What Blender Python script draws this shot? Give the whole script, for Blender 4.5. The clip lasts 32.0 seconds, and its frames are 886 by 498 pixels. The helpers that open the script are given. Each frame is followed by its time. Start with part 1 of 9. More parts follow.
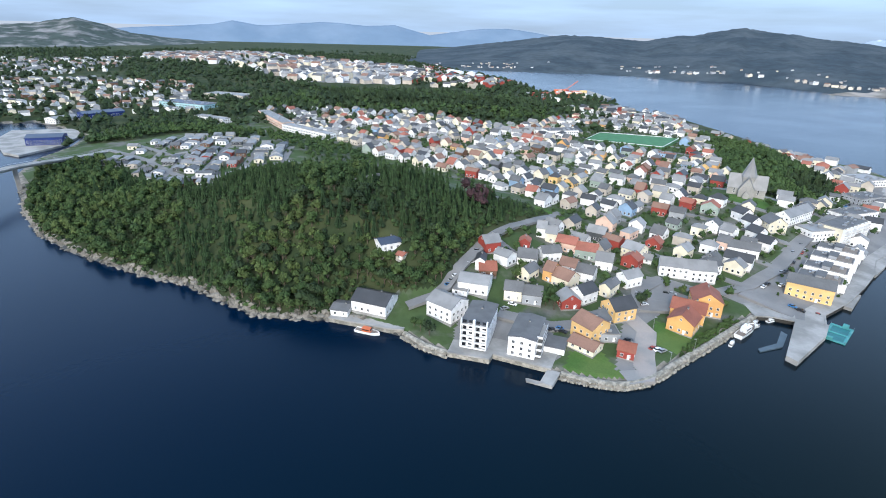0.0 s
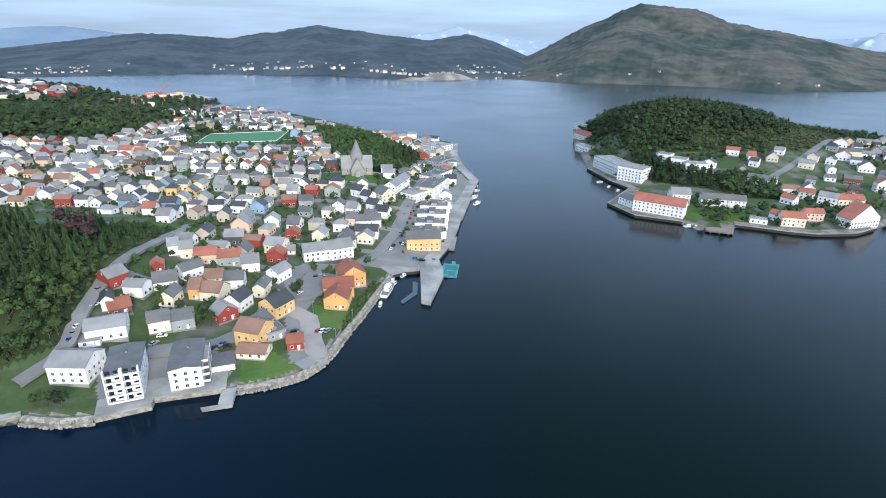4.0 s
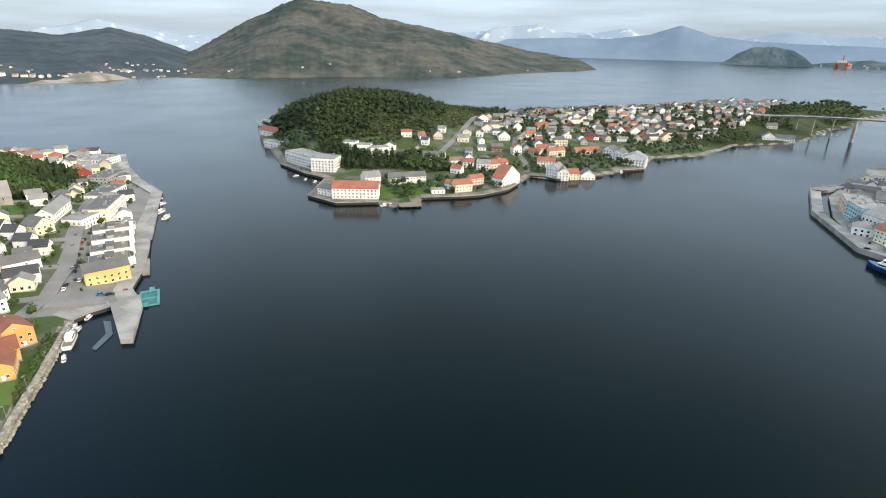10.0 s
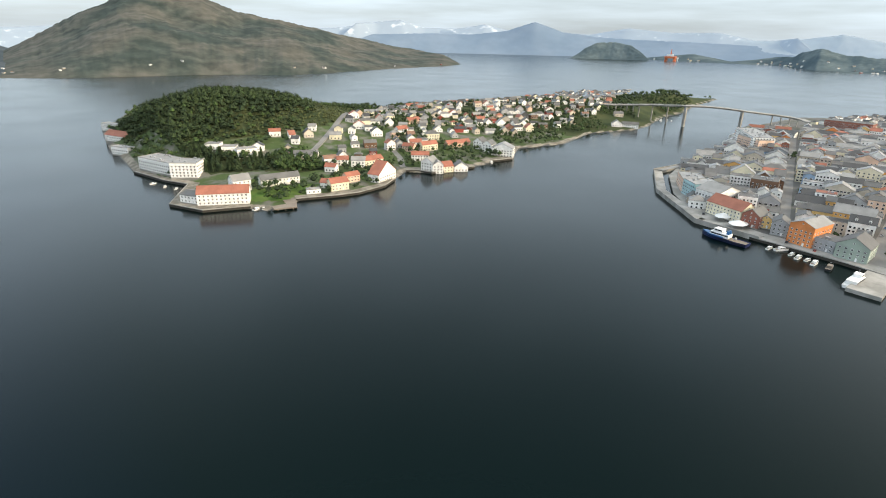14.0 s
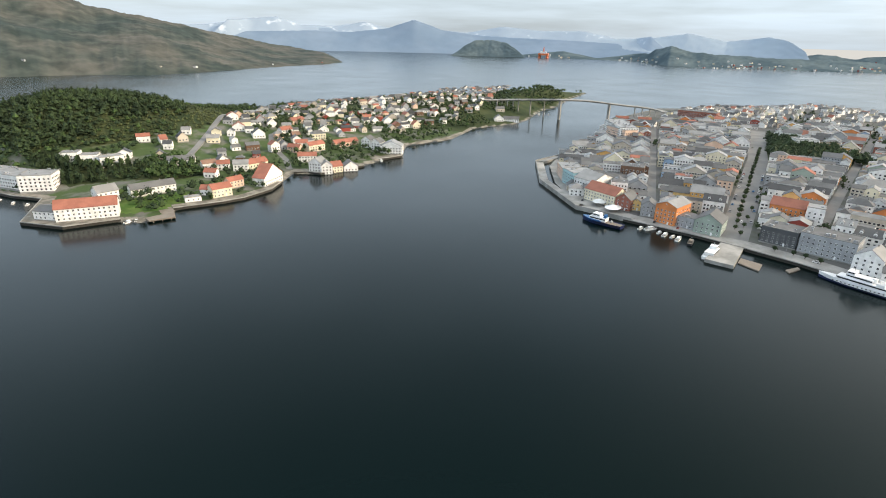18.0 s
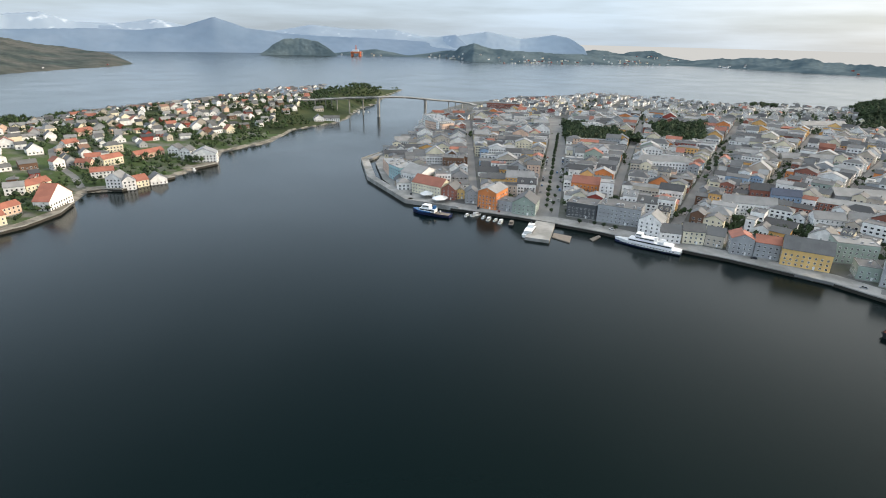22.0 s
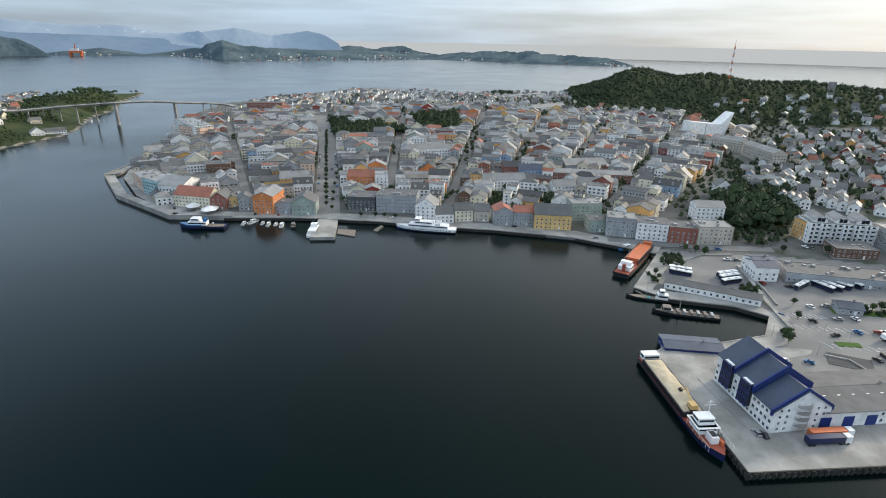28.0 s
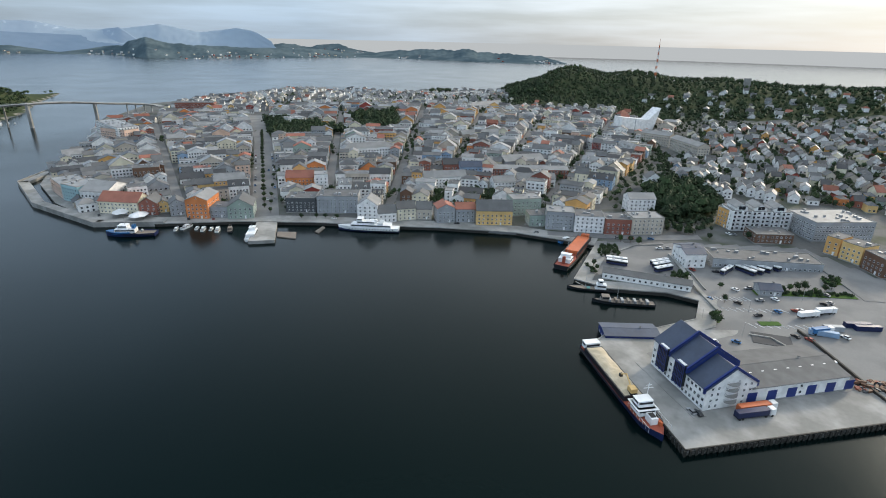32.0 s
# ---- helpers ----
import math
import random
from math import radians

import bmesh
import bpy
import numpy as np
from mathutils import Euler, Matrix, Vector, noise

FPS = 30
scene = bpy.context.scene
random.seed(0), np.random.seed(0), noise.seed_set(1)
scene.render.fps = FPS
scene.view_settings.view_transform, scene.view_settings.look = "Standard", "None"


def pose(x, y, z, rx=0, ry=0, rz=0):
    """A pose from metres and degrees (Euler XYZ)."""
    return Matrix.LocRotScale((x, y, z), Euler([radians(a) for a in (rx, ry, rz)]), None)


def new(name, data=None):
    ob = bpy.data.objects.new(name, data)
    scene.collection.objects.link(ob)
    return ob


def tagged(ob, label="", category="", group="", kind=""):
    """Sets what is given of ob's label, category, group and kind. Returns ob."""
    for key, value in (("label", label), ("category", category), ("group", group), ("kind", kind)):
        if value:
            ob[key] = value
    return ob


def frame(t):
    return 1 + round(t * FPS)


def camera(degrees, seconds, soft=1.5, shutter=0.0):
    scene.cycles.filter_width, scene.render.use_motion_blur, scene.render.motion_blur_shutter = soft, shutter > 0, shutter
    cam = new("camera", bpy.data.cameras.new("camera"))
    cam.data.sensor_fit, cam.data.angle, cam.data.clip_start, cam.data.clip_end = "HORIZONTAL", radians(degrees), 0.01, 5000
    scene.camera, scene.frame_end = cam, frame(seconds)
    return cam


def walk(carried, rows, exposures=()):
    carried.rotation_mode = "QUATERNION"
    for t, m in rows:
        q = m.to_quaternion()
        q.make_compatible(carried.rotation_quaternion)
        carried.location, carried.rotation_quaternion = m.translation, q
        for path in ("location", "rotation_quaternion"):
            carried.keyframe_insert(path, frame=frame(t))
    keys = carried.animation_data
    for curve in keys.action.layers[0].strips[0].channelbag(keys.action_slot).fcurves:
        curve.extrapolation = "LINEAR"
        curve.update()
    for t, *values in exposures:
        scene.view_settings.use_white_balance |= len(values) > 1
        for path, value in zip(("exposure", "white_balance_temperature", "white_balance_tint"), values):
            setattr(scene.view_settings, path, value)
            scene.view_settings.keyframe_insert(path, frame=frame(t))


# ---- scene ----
cam = camera(78.61, 32.0, soft=1.0)
EYE = (0.0, 0.0, 130.0)
# seconds, heading, tilt, roll of a camera that hovers and turns
TURNS = [
    (0, 47.00, -22.16, -1.65),
    (0.5, 44.35, -22.02, -1.60),
    (1, 37.70, -21.87, -1.53),
    (1.5, 29.01, -21.74, -1.45),
    (2, 22.75, -21.64, -1.40),
    (2.5, 18.24, -21.57, -1.35),
    (3, 14.93, -21.52, -1.30),
    (3.5, 11.36, -21.49, -1.23),
    (5.5, -1.53, -21.48, -1.15),
    (6, -4.49, -21.47, -1.10),
    (6.5, -7.04, -21.46, -1.08),
    (7, -9.37, -21.46, -1.08),
    (7.5, -12.29, -21.46, -1.07),
    (8, -14.94, -21.46, -1.06),
    (8.5, -17.16, -21.45, -1.06),
    (9, -19.73, -21.44, -1.07),
    (9.5, -22.11, -21.45, -1.08),
    (10, -24.14, -21.45, -1.10),
    (10.5, -25.65, -21.47, -1.12),
    (11, -27.09, -21.50, -1.15),
    (11.5, -28.43, -21.54, -1.18),
    (12, -29.98, -21.56, -1.21),
    (12.5, -31.80, -21.58, -1.22),
    (13, -34.10, -21.59, -1.22),
    (13.5, -36.05, -21.60, -1.23),
    (14, -37.50, -21.61, -1.28),
    (14.5, -38.46, -21.61, -1.35),
    (16.5, -44.05, -21.60, -1.43),
    (17, -45.56, -21.59, -1.49),
    (17.5, -47.37, -21.57, -1.50),
    (18, -49.30, -21.57, -1.50),
    (18.5, -51.15, -21.55, -1.51),
    (19, -53.40, -21.53, -1.52),
    (19.5, -55.32, -21.49, -1.53),
    (20, -57.30, -21.45, -1.52),
    (20.5, -59.84, -21.41, -1.48),
    (21, -62.41, -21.37, -1.44),
    (21.5, -65.13, -21.34, -1.40),
    (22, -67.75, -21.31, -1.36),
    (22.5, -70.53, -21.27, -1.30),
    (23, -73.57, -21.24, -1.23),
    (23.5, -76.53, -21.23, -1.16),
    (24, -78.89, -21.22, -1.11),
    (24.5, -80.34, -21.21, -1.09),
    (25, -81.81, -21.21, -1.07),
    (25.5, -83.73, -21.20, -1.06),
    (27.5, -90.02, -21.20, -1.05),
    (28, -91.59, -21.20, -1.05),
    (28.5, -92.66, -21.20, -1.06),
    (29, -93.69, -21.21, -1.08),
    (29.5, -94.92, -21.21, -1.10),
    (30, -95.98, -21.22, -1.12),
    (30.5, -96.57, -21.22, -1.16),
    (31, -97.13, -21.23, -1.19),
    (31.5, -97.56, -21.25, -1.23),
    (32, -97.96, -21.27, -1.27),
]
walk(cam, [(t, pose(*EYE, 90 + tilt, 0, heading) @ pose(0, 0, 0, 0, 0, -lean)) for t, heading, tilt, lean in TURNS],
     exposures=[(0, 0.01, 5450, 10), (5.5, -0.01, 5550, 9), (8, 0.03, 6150, 8), (11, 0.17, 7000, 9), (14, 0.25, 7300, 9), (20, 0.12, 7000, 10), (25, -0.09, 6650, 9), (28, -0.21, 6450, 8), (32, -0.28, 6350, 8)])

# ---- evening light: a low sun behind thin cloud, wide soft light from the whole sky ----
SUN_TURN, SUN_HIGH = -150.0, 22.0
world = bpy.data.worlds.new("evening_sky")
scene.world = world
world.use_nodes = True
wn, wl = world.node_tree.nodes, world.node_tree.links
wn.clear()
sky = wn.new("ShaderNodeTexSky")
sky.sky_type, sky.sun_disc = "NISHITA", False
sky.sun_elevation, sky.sun_rotation = radians(SUN_HIGH), radians(-SUN_TURN)
sky.air_density, sky.dust_density, sky.ozone_density = 1.0, 0.6, 1.5
place = wn.new("ShaderNodeTexCoord")
squash = wn.new("ShaderNodeMapping")
squash.inputs["Scale"].default_value = (1.6, 1.6, 16.0)
clouds = wn.new("ShaderNodeTexNoise")
clouds.inputs["Scale"].default_value, clouds.inputs["Detail"].default_value = 2.2, 6.0
spread = wn.new("ShaderNodeValToRGB")
spread.color_ramp.elements[0].position, spread.color_ramp.elements[1].position = 0.32, 0.82
blend = wn.new("ShaderNodeMix")
blend.data_type = "RGBA"
share = wn.new("ShaderNodeMath")
share.operation = "MULTIPLY_ADD"
share.inputs[1].default_value, share.inputs[2].default_value = 0.22, 0.75
# thin cloud: blue-grey away from the sun, warm white towards it
towards = wn.new("ShaderNodeVectorMath")
towards.operation = "DOT_PRODUCT"
towards.inputs[1].default_value = (-math.sin(radians(SUN_TURN)) * 0.82, math.cos(radians(SUN_TURN)) * 0.82, 0.57)
glow = wn.new("ShaderNodeMapRange")
glow.inputs["From Min"].default_value, glow.inputs["From Max"].default_value = 0.35, 1.0
cloud_tone = wn.new("ShaderNodeMix")
cloud_tone.data_type = "RGBA"
cloud_tone.inputs["A"].default_value, cloud_tone.inputs["B"].default_value = (5.2, 6.5, 8.1, 1), (11.0, 10.6, 10.0, 1)
back = wn.new("ShaderNodeBackground")
heights = wn.new("ShaderNodeSeparateXYZ")
overcast = wn.new("ShaderNodeValToRGB")
overcast.color_ramp.interpolation = "B_SPLINE"
for spot, grey in ((0.03, 0.33), (0.13, 0.52), (0.30, 0.96), (0.50, 0.70), (0.75, 0.34), (1.0, 0.25)):
    stop = overcast.color_ramp.elements.new(spot)
    stop.color = (grey, grey, grey, 1)
overcast.color_ramp.elements.remove(overcast.color_ramp.elements[0])
overcast.color_ramp.elements.remove(overcast.color_ramp.elements[-1])
bright = wn.new("ShaderNodeMath")
bright.operation = "MULTIPLY"
bright.inputs[1].default_value = 0.305
top = wn.new("ShaderNodeOutputWorld")
wl.new(place.outputs["Generated"], squash.inputs["Vector"])
wl.new(squash.outputs["Vector"], clouds.inputs["Vector"])
wl.new(place.outputs["Generated"], heights.inputs["Vector"])
wl.new(heights.outputs["Z"], overcast.inputs["Fac"])
streaks = wn.new("ShaderNodeMapRange")
streaks.inputs["From Min"].default_value, streaks.inputs["From Max"].default_value = 0.35, 0.68
streaks.inputs["To Min"].default_value, streaks.inputs["To Max"].default_value = 0.84, 1.14
layered = wn.new("ShaderNodeMath")
layered.operation = "MULTIPLY"
wl.new(clouds.outputs["Fac"], streaks.inputs["Value"])
wl.new(overcast.outputs["Color"], layered.inputs[0])
wl.new(streaks.outputs["Result"], layered.inputs[1])
wl.new(layered.outputs[0], bright.inputs[0])
wl.new(bright.outputs[0], back.inputs["Strength"])
wl.new(clouds.outputs["Fac"], spread.inputs["Fac"])
wl.new(spread.outputs["Color"], share.inputs[0])
wl.new(share.outputs[0], blend.inputs["Factor"])
wl.new(sky.outputs["Color"], blend.inputs["A"])
wl.new(place.outputs["Generated"], towards.inputs[0])
wl.new(towards.outputs["Value"], glow.inputs["Value"])
wl.new(glow.outputs["Result"], cloud_tone.inputs["Factor"])
wl.new(cloud_tone.outputs["Result"], blend.inputs["B"])
wl.new(blend.outputs["Result"], back.inputs["Color"])
wl.new(back.outputs["Background"], top.inputs["Surface"])

sun = new("sun", bpy.data.lights.new("sun", "SUN"))
sun.data.energy, sun.data.angle, sun.data.color = 3.8, radians(10), (1.0, 0.86, 0.68)
sun.matrix_world = pose(0, 0, 400, 90 - SUN_HIGH, 0, SUN_TURN + 180)

# ---- materials ----
def material(name, color, rough=0.7, metal=0.0, vary=0.12, grain=3.0, coarse=0.15, bump=0.0, second=None, share=0.5, per_thing=0.0, gloss=0.4):
    """A plain painted, mineral or grown surface: grain and stains at two sizes, optional second colour in patches."""
    m = bpy.data.materials.new(name)
    m.use_nodes = True
    n, l = m.node_tree.nodes, m.node_tree.links
    b = n["Principled BSDF"]
    b.inputs["Roughness"].default_value, b.inputs["Metallic"].default_value = rough, metal
    b.inputs["Specular IOR Level"].default_value = gloss
    at = n.new("ShaderNodeTexCoord")
    geo = n.new("ShaderNodeNewGeometry")
    fine, wide = n.new("ShaderNodeTexNoise"), n.new("ShaderNodeTexNoise")
    fine.inputs["Scale"].default_value, fine.inputs["Detail"].default_value = grain, 4
    wide.inputs["Scale"].default_value, wide.inputs["Detail"].default_value = coarse, 5
    for t in (fine, wide):
        l.new(geo.outputs["Position"], t.inputs["Vector"])
    base = n.new("ShaderNodeMix")
    base.data_type = "RGBA"
    base.inputs["A"].default_value = (*color, 1)
    base.inputs["B"].default_value = (*(second or [c * 0.82 for c in color]), 1)
    ramp = n.new("ShaderNodeValToRGB")
    ramp.color_ramp.elements[0].position, ramp.color_ramp.elements[1].position = share - 0.09, share + 0.09
    l.new(wide.outputs["Fac"], ramp.inputs["Fac"])
    l.new(ramp.outputs["Color"], base.inputs["Factor"])
    hsv = n.new("ShaderNodeHueSaturation")
    tone = n.new("ShaderNodeMath")
    tone.operation = "MULTIPLY_ADD"
    tone.inputs[1].default_value, tone.inputs[2].default_value = 2 * vary, 1 - vary
    l.new(fine.outputs["Fac"], tone.inputs[0])
    last = tone
    if per_thing:
        info = n.new("ShaderNodeObjectInfo")
        lift = n.new("ShaderNodeMath")
        lift.operation = "MULTIPLY_ADD"
        lift.inputs[1].default_value = per_thing
        l.new(info.outputs["Random"], lift.inputs[0])
        l.new(tone.outputs[0], lift.inputs[2])
        last = lift
    l.new(base.outputs["Result"], hsv.inputs["Color"])
    l.new(last.outputs[0], hsv.inputs["Value"])
    l.new(hsv.outputs["Color"], b.inputs["Base Color"])
    if bump:
        rise = n.new("ShaderNodeBump")
        rise.inputs["Strength"].default_value, rise.inputs["Distance"].default_value = bump, 0.3
        l.new(fine.outputs["Fac"], rise.inputs["Height"])
        l.new(rise.outputs["Normal"], b.inputs["Normal"])
    return m


def leaves(name, color, second, wide=0.02):
    """Foliage: every clump has its own tone, and whole stands differ."""
    m = material(name, color, 0.75, second=second, coarse=wide, grain=0.6, vary=0.25, gloss=0.15)
    n, l = m.node_tree.nodes, m.node_tree.links
    geo = n.new("ShaderNodeNewGeometry")
    hsv2 = n.new("ShaderNodeHueSaturation")
    swing = n.new("ShaderNodeMath")
    swing.operation = "MULTIPLY_ADD"
    swing.inputs[1].default_value, swing.inputs[2].default_value = 0.7, 0.62
    l.new(geo.outputs["Random Per Island"], swing.inputs[0])
    l.new(swing.outputs[0], hsv2.inputs["Value"])
    b = n["Principled BSDF"]
    l.new(b.inputs["Base Color"].links[0].from_socket, hsv2.inputs["Color"])
    l.new(hsv2.outputs["Color"], b.inputs["Base Color"])
    return m


PAINT = {
    "white": material("white_paint", (0.83, 0.815, 0.79), 0.6, vary=0.07, coarse=0.3, per_thing=-0.1),
    "cream": material("cream_paint", (0.76, 0.69, 0.52), 0.6, vary=0.06, per_thing=-0.1),
    "yellow": material("yellow_paint", (0.70, 0.46, 0.18), 0.6, vary=0.06),
    "ochre": material("ochre_paint", (0.64, 0.36, 0.12), 0.6, vary=0.06),
    "orange": material("orange_paint", (0.64, 0.22, 0.07), 0.6, vary=0.06),
    "red": material("red_paint", (0.28, 0.05, 0.035), 0.6, vary=0.1),
    "brown": material("brown_stain", (0.14, 0.075, 0.045), 0.7, vary=0.15),
    "grey": material("grey_paint", (0.32, 0.33, 0.34), 0.6, vary=0.08),
    "dark": material("dark_stain", (0.07, 0.075, 0.08), 0.6, vary=0.12),
    "blue": material("blue_paint", (0.25, 0.36, 0.50), 0.6, vary=0.08),
    "deepblue": material("deep_blue_cladding", (0.012, 0.03, 0.16), 0.4, vary=0.08),
    "aqua": material("pale_aqua_cladding", (0.34, 0.52, 0.55), 0.5, vary=0.06),
    "green": material("green_paint", (0.30, 0.36, 0.31), 0.6, vary=0.08),
    "beige": material("beige_render", (0.52, 0.46, 0.38), 0.75, vary=0.08, per_thing=-0.1),
    "salmon": material("salmon_render", (0.66, 0.46, 0.35), 0.7, vary=0.06),
    "brick": material("red_brick", (0.27, 0.10, 0.07), 0.8, vary=0.2, grain=2.0),
    "stone": material("grey_stone", (0.30, 0.29, 0.265), 0.85, vary=0.3, grain=1.2, bump=0.5),
}
ROOF = {
    "slate": material("slate_roof", (0.095, 0.094, 0.092), 0.6, vary=0.2, grain=1.5, per_thing=0.35),
    "light": material("pale_roof_sheet", (0.195, 0.192, 0.185), 0.5, vary=0.12, per_thing=0.35),
    "dark": material("dark_roof_tiles", (0.042, 0.042, 0.043), 0.5, vary=0.2, per_thing=0.3),
    "red": material("red_roof_tiles", (0.27, 0.10, 0.065), 0.7, vary=0.2, grain=1.5, per_thing=0.2),
    "rust": material("rust_brown_roof_tiles", (0.23, 0.08, 0.048), 0.7, vary=0.2, grain=1.5),
    "brown": material("brown_roof_tiles", (0.20, 0.115, 0.08), 0.7, vary=0.2, grain=1.5, per_thing=0.2),
    "felt": material("grey_roof_felt", (0.115, 0.115, 0.115), 0.8, vary=0.2, grain=0.8, coarse=0.2),
    "blue": material("blue_grey_metal_roof", (0.05, 0.065, 0.10), 0.45, vary=0.15, grain=0.8),
}
GLASS = material("window_glass", (0.018, 0.021, 0.025), 0.12, vary=0.3, grain=0.7, gloss=0.35)
FRAME = material("white_window_frame", (0.75, 0.75, 0.74), 0.5, vary=0.04)
ASPHALT = material("asphalt", (0.152, 0.150, 0.146), 0.9, second=(0.195, 0.19, 0.182), vary=0.1, grain=1.2, coarse=0.06)
CONCRETE = material("concrete", (0.31, 0.30, 0.28), 0.85, second=(0.20, 0.195, 0.18), vary=0.16, grain=0.5, coarse=0.07)
GRAVEL = material("gravel_yard", (0.29, 0.26, 0.235), 0.95, second=(0.22, 0.215, 0.205), vary=0.15, grain=2.0, coarse=0.08)
PALE_STONE = material("pale_bank_stone", (0.36, 0.335, 0.28), 0.9, second=(0.20, 0.19, 0.155), vary=0.3, grain=1.1, coarse=0.5, bump=0.6, per_thing=-0.25)
WET_TIMBER = material("dark_wet_timber", (0.035, 0.032, 0.026), 0.8, vary=0.3, grain=1.5)
ROCKY = material("bare_rock_and_heath", (0.055, 0.07, 0.062), 0.95, second=(0.21, 0.205, 0.20), vary=0.5, grain=0.03, coarse=0.012, share=0.56, bump=0.8, gloss=0.05)
ROCK = material("shore_rock", (0.22, 0.20, 0.165), 0.9, second=(0.11, 0.10, 0.08), vary=0.35, grain=0.7, coarse=0.15, bump=0.8)
GRASS = material("lawn", (0.058, 0.110, 0.026), 0.9, second=(0.085, 0.130, 0.036), vary=0.2, grain=1.2, coarse=0.08, gloss=0.1)
GARDENS = material("gardens_and_yards", (0.055, 0.082, 0.032), 0.9, second=(0.13, 0.128, 0.115), vary=0.25, grain=0.35, coarse=0.06, share=0.57, gloss=0.1)
STREETS = material("paved_town_ground", (0.115, 0.113, 0.108), 0.9, second=(0.06, 0.07, 0.045), vary=0.2, grain=0.4, coarse=0.05, share=0.58, gloss=0.2)
SCRUB = material("scrub_floor", (0.028, 0.041, 0.018), 0.95, second=(0.050, 0.059, 0.026), vary=0.3, grain=0.3, coarse=0.03, gloss=0.1)
SEABED = material("wet_rock", (0.035, 0.035, 0.03), 0.6, vary=0.3, grain=0.8)
BARK = material("bark", (0.10, 0.075, 0.055), 0.95, vary=0.3)
LEAF = leaves("broadleaf_green", (0.048, 0.077, 0.023), (0.035, 0.060, 0.020))
LEAF_LIGHT = leaves("light_green_leaves", (0.066, 0.090, 0.027), (0.048, 0.074, 0.023))
LEAF_OLIVE = leaves("olive_heath_scrub", (0.062, 0.074, 0.030), (0.046, 0.060, 0.026))
LEAF_DARK = leaves("dark_green_leaves", (0.022, 0.036, 0.016), (0.032, 0.050, 0.020))
LEAF_COPPER = leaves("copper_beech_leaves", (0.055, 0.03, 0.032), (0.04, 0.025, 0.028))
NEEDLE = leaves("spruce_needles", (0.026, 0.048, 0.019), (0.034, 0.058, 0.022))
TIMBER = material("weathered_timber", (0.20, 0.17, 0.14), 0.9, vary=0.3, grain=2)
STEEL = material("grey_steel", (0.35, 0.36, 0.37), 0.45, metal=0.5, vary=0.15)
RUBBER = material("black_rubber", (0.02, 0.02, 0.02), 0.7)
SAND = material("pale_sand_cargo", (0.50, 0.42, 0.30), 0.95, second=(0.42, 0.35, 0.24), vary=0.12, grain=1.0, coarse=0.2)
HULL_WHITE = material("white_hull", (0.78, 0.78, 0.77), 0.35, vary=0.05)
HULL_NAVY = material("navy_hull", (0.014, 0.022, 0.075), 0.35, vary=0.15)
HULL_BLACK = material("black_hull", (0.018, 0.02, 0.024), 0.4, vary=0.2)
HULL_BLUE = material("blue_hull", (0.03, 0.13, 0.30), 0.35, vary=0.1)
HULL_ORANGE = material("orange_hull", (0.55, 0.14, 0.05), 0.5, vary=0.15, grain=1)
DECK_RED = material("red_brown_deck", (0.30, 0.07, 0.04), 0.7, vary=0.2)
TEAL = material("teal_nets", (0.07, 0.25, 0.25), 0.7, vary=0.2)
HEATH = material("heath_mountain", (0.042, 0.055, 0.050), 0.95, second=(0.084, 0.084, 0.073), vary=0.6, grain=0.02, coarse=0.005, bump=0.8, gloss=0.05)
# woodland colour with the blue-grey of distance haze painted in
HAZY_WOODS = material("haze_tinted_wooded_shore", (0.042, 0.056, 0.067), 0.95, second=(0.066, 0.080, 0.089), vary=0.4, grain=0.03, coarse=0.007, gloss=0.05)
# distance haze is mixed straight into these four base colours
HAZE_BLUE = material("haze_blue_hills", (0.145, 0.20, 0.27), 1.0, second=(0.17, 0.225, 0.295), vary=0.1, grain=0.01, coarse=0.003, gloss=0.0)
HAZE_PALE = material("haze_pale_hills", (0.25, 0.31, 0.375), 1.0, second=(0.28, 0.34, 0.40), vary=0.06, grain=0.01, coarse=0.003, gloss=0.0)
HAZE_SNOW = material("hazed_snow_streaked_summits", (0.26, 0.32, 0.39), 1.0, second=(0.55, 0.60, 0.66), vary=0.06, grain=0.012, coarse=0.012, share=0.68, gloss=0.0)
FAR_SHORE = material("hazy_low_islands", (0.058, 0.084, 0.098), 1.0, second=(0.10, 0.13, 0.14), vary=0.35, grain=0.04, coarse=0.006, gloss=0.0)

WATER = bpy.data.materials.new("sea_water")
WATER.use_nodes = True
_n, _l = WATER.node_tree.nodes, WATER.node_tree.links
_b = _n["Principled BSDF"]
_b.inputs["Base Color"].default_value = (0.0007, 0.0040, 0.0075, 1)
_b.inputs["Roughness"].default_value, _b.inputs["IOR"].default_value = 0.09, 1.33
_b.inputs["Specular IOR Level"].default_value = 0.17
_b.inputs["Specular Tint"].default_value = (0.50, 0.90, 1.0, 1)
_g = _n.new("ShaderNodeNewGeometry")
_r, _s = _n.new("ShaderNodeTexNoise"), _n.new("ShaderNodeTexNoise")
_r.inputs["Scale"].default_value, _r.inputs["Detail"].default_value = 0.35, 5
_s.inputs["Scale"].default_value, _s.inputs["Detail"].default_value = 0.008, 4
_p = _n.new("ShaderNodeBump")
_p.inputs["Strength"].default_value, _p.inputs["Distance"].default_value = 0.16, 0.25
_k = _n.new("ShaderNodeMapRange")
_k.inputs["From Min"].default_value, _k.inputs["From Max"].default_value = 0.35, 0.65
_k.inputs["To Min"].default_value, _k.inputs["To Max"].default_value = 0.16, 0.21
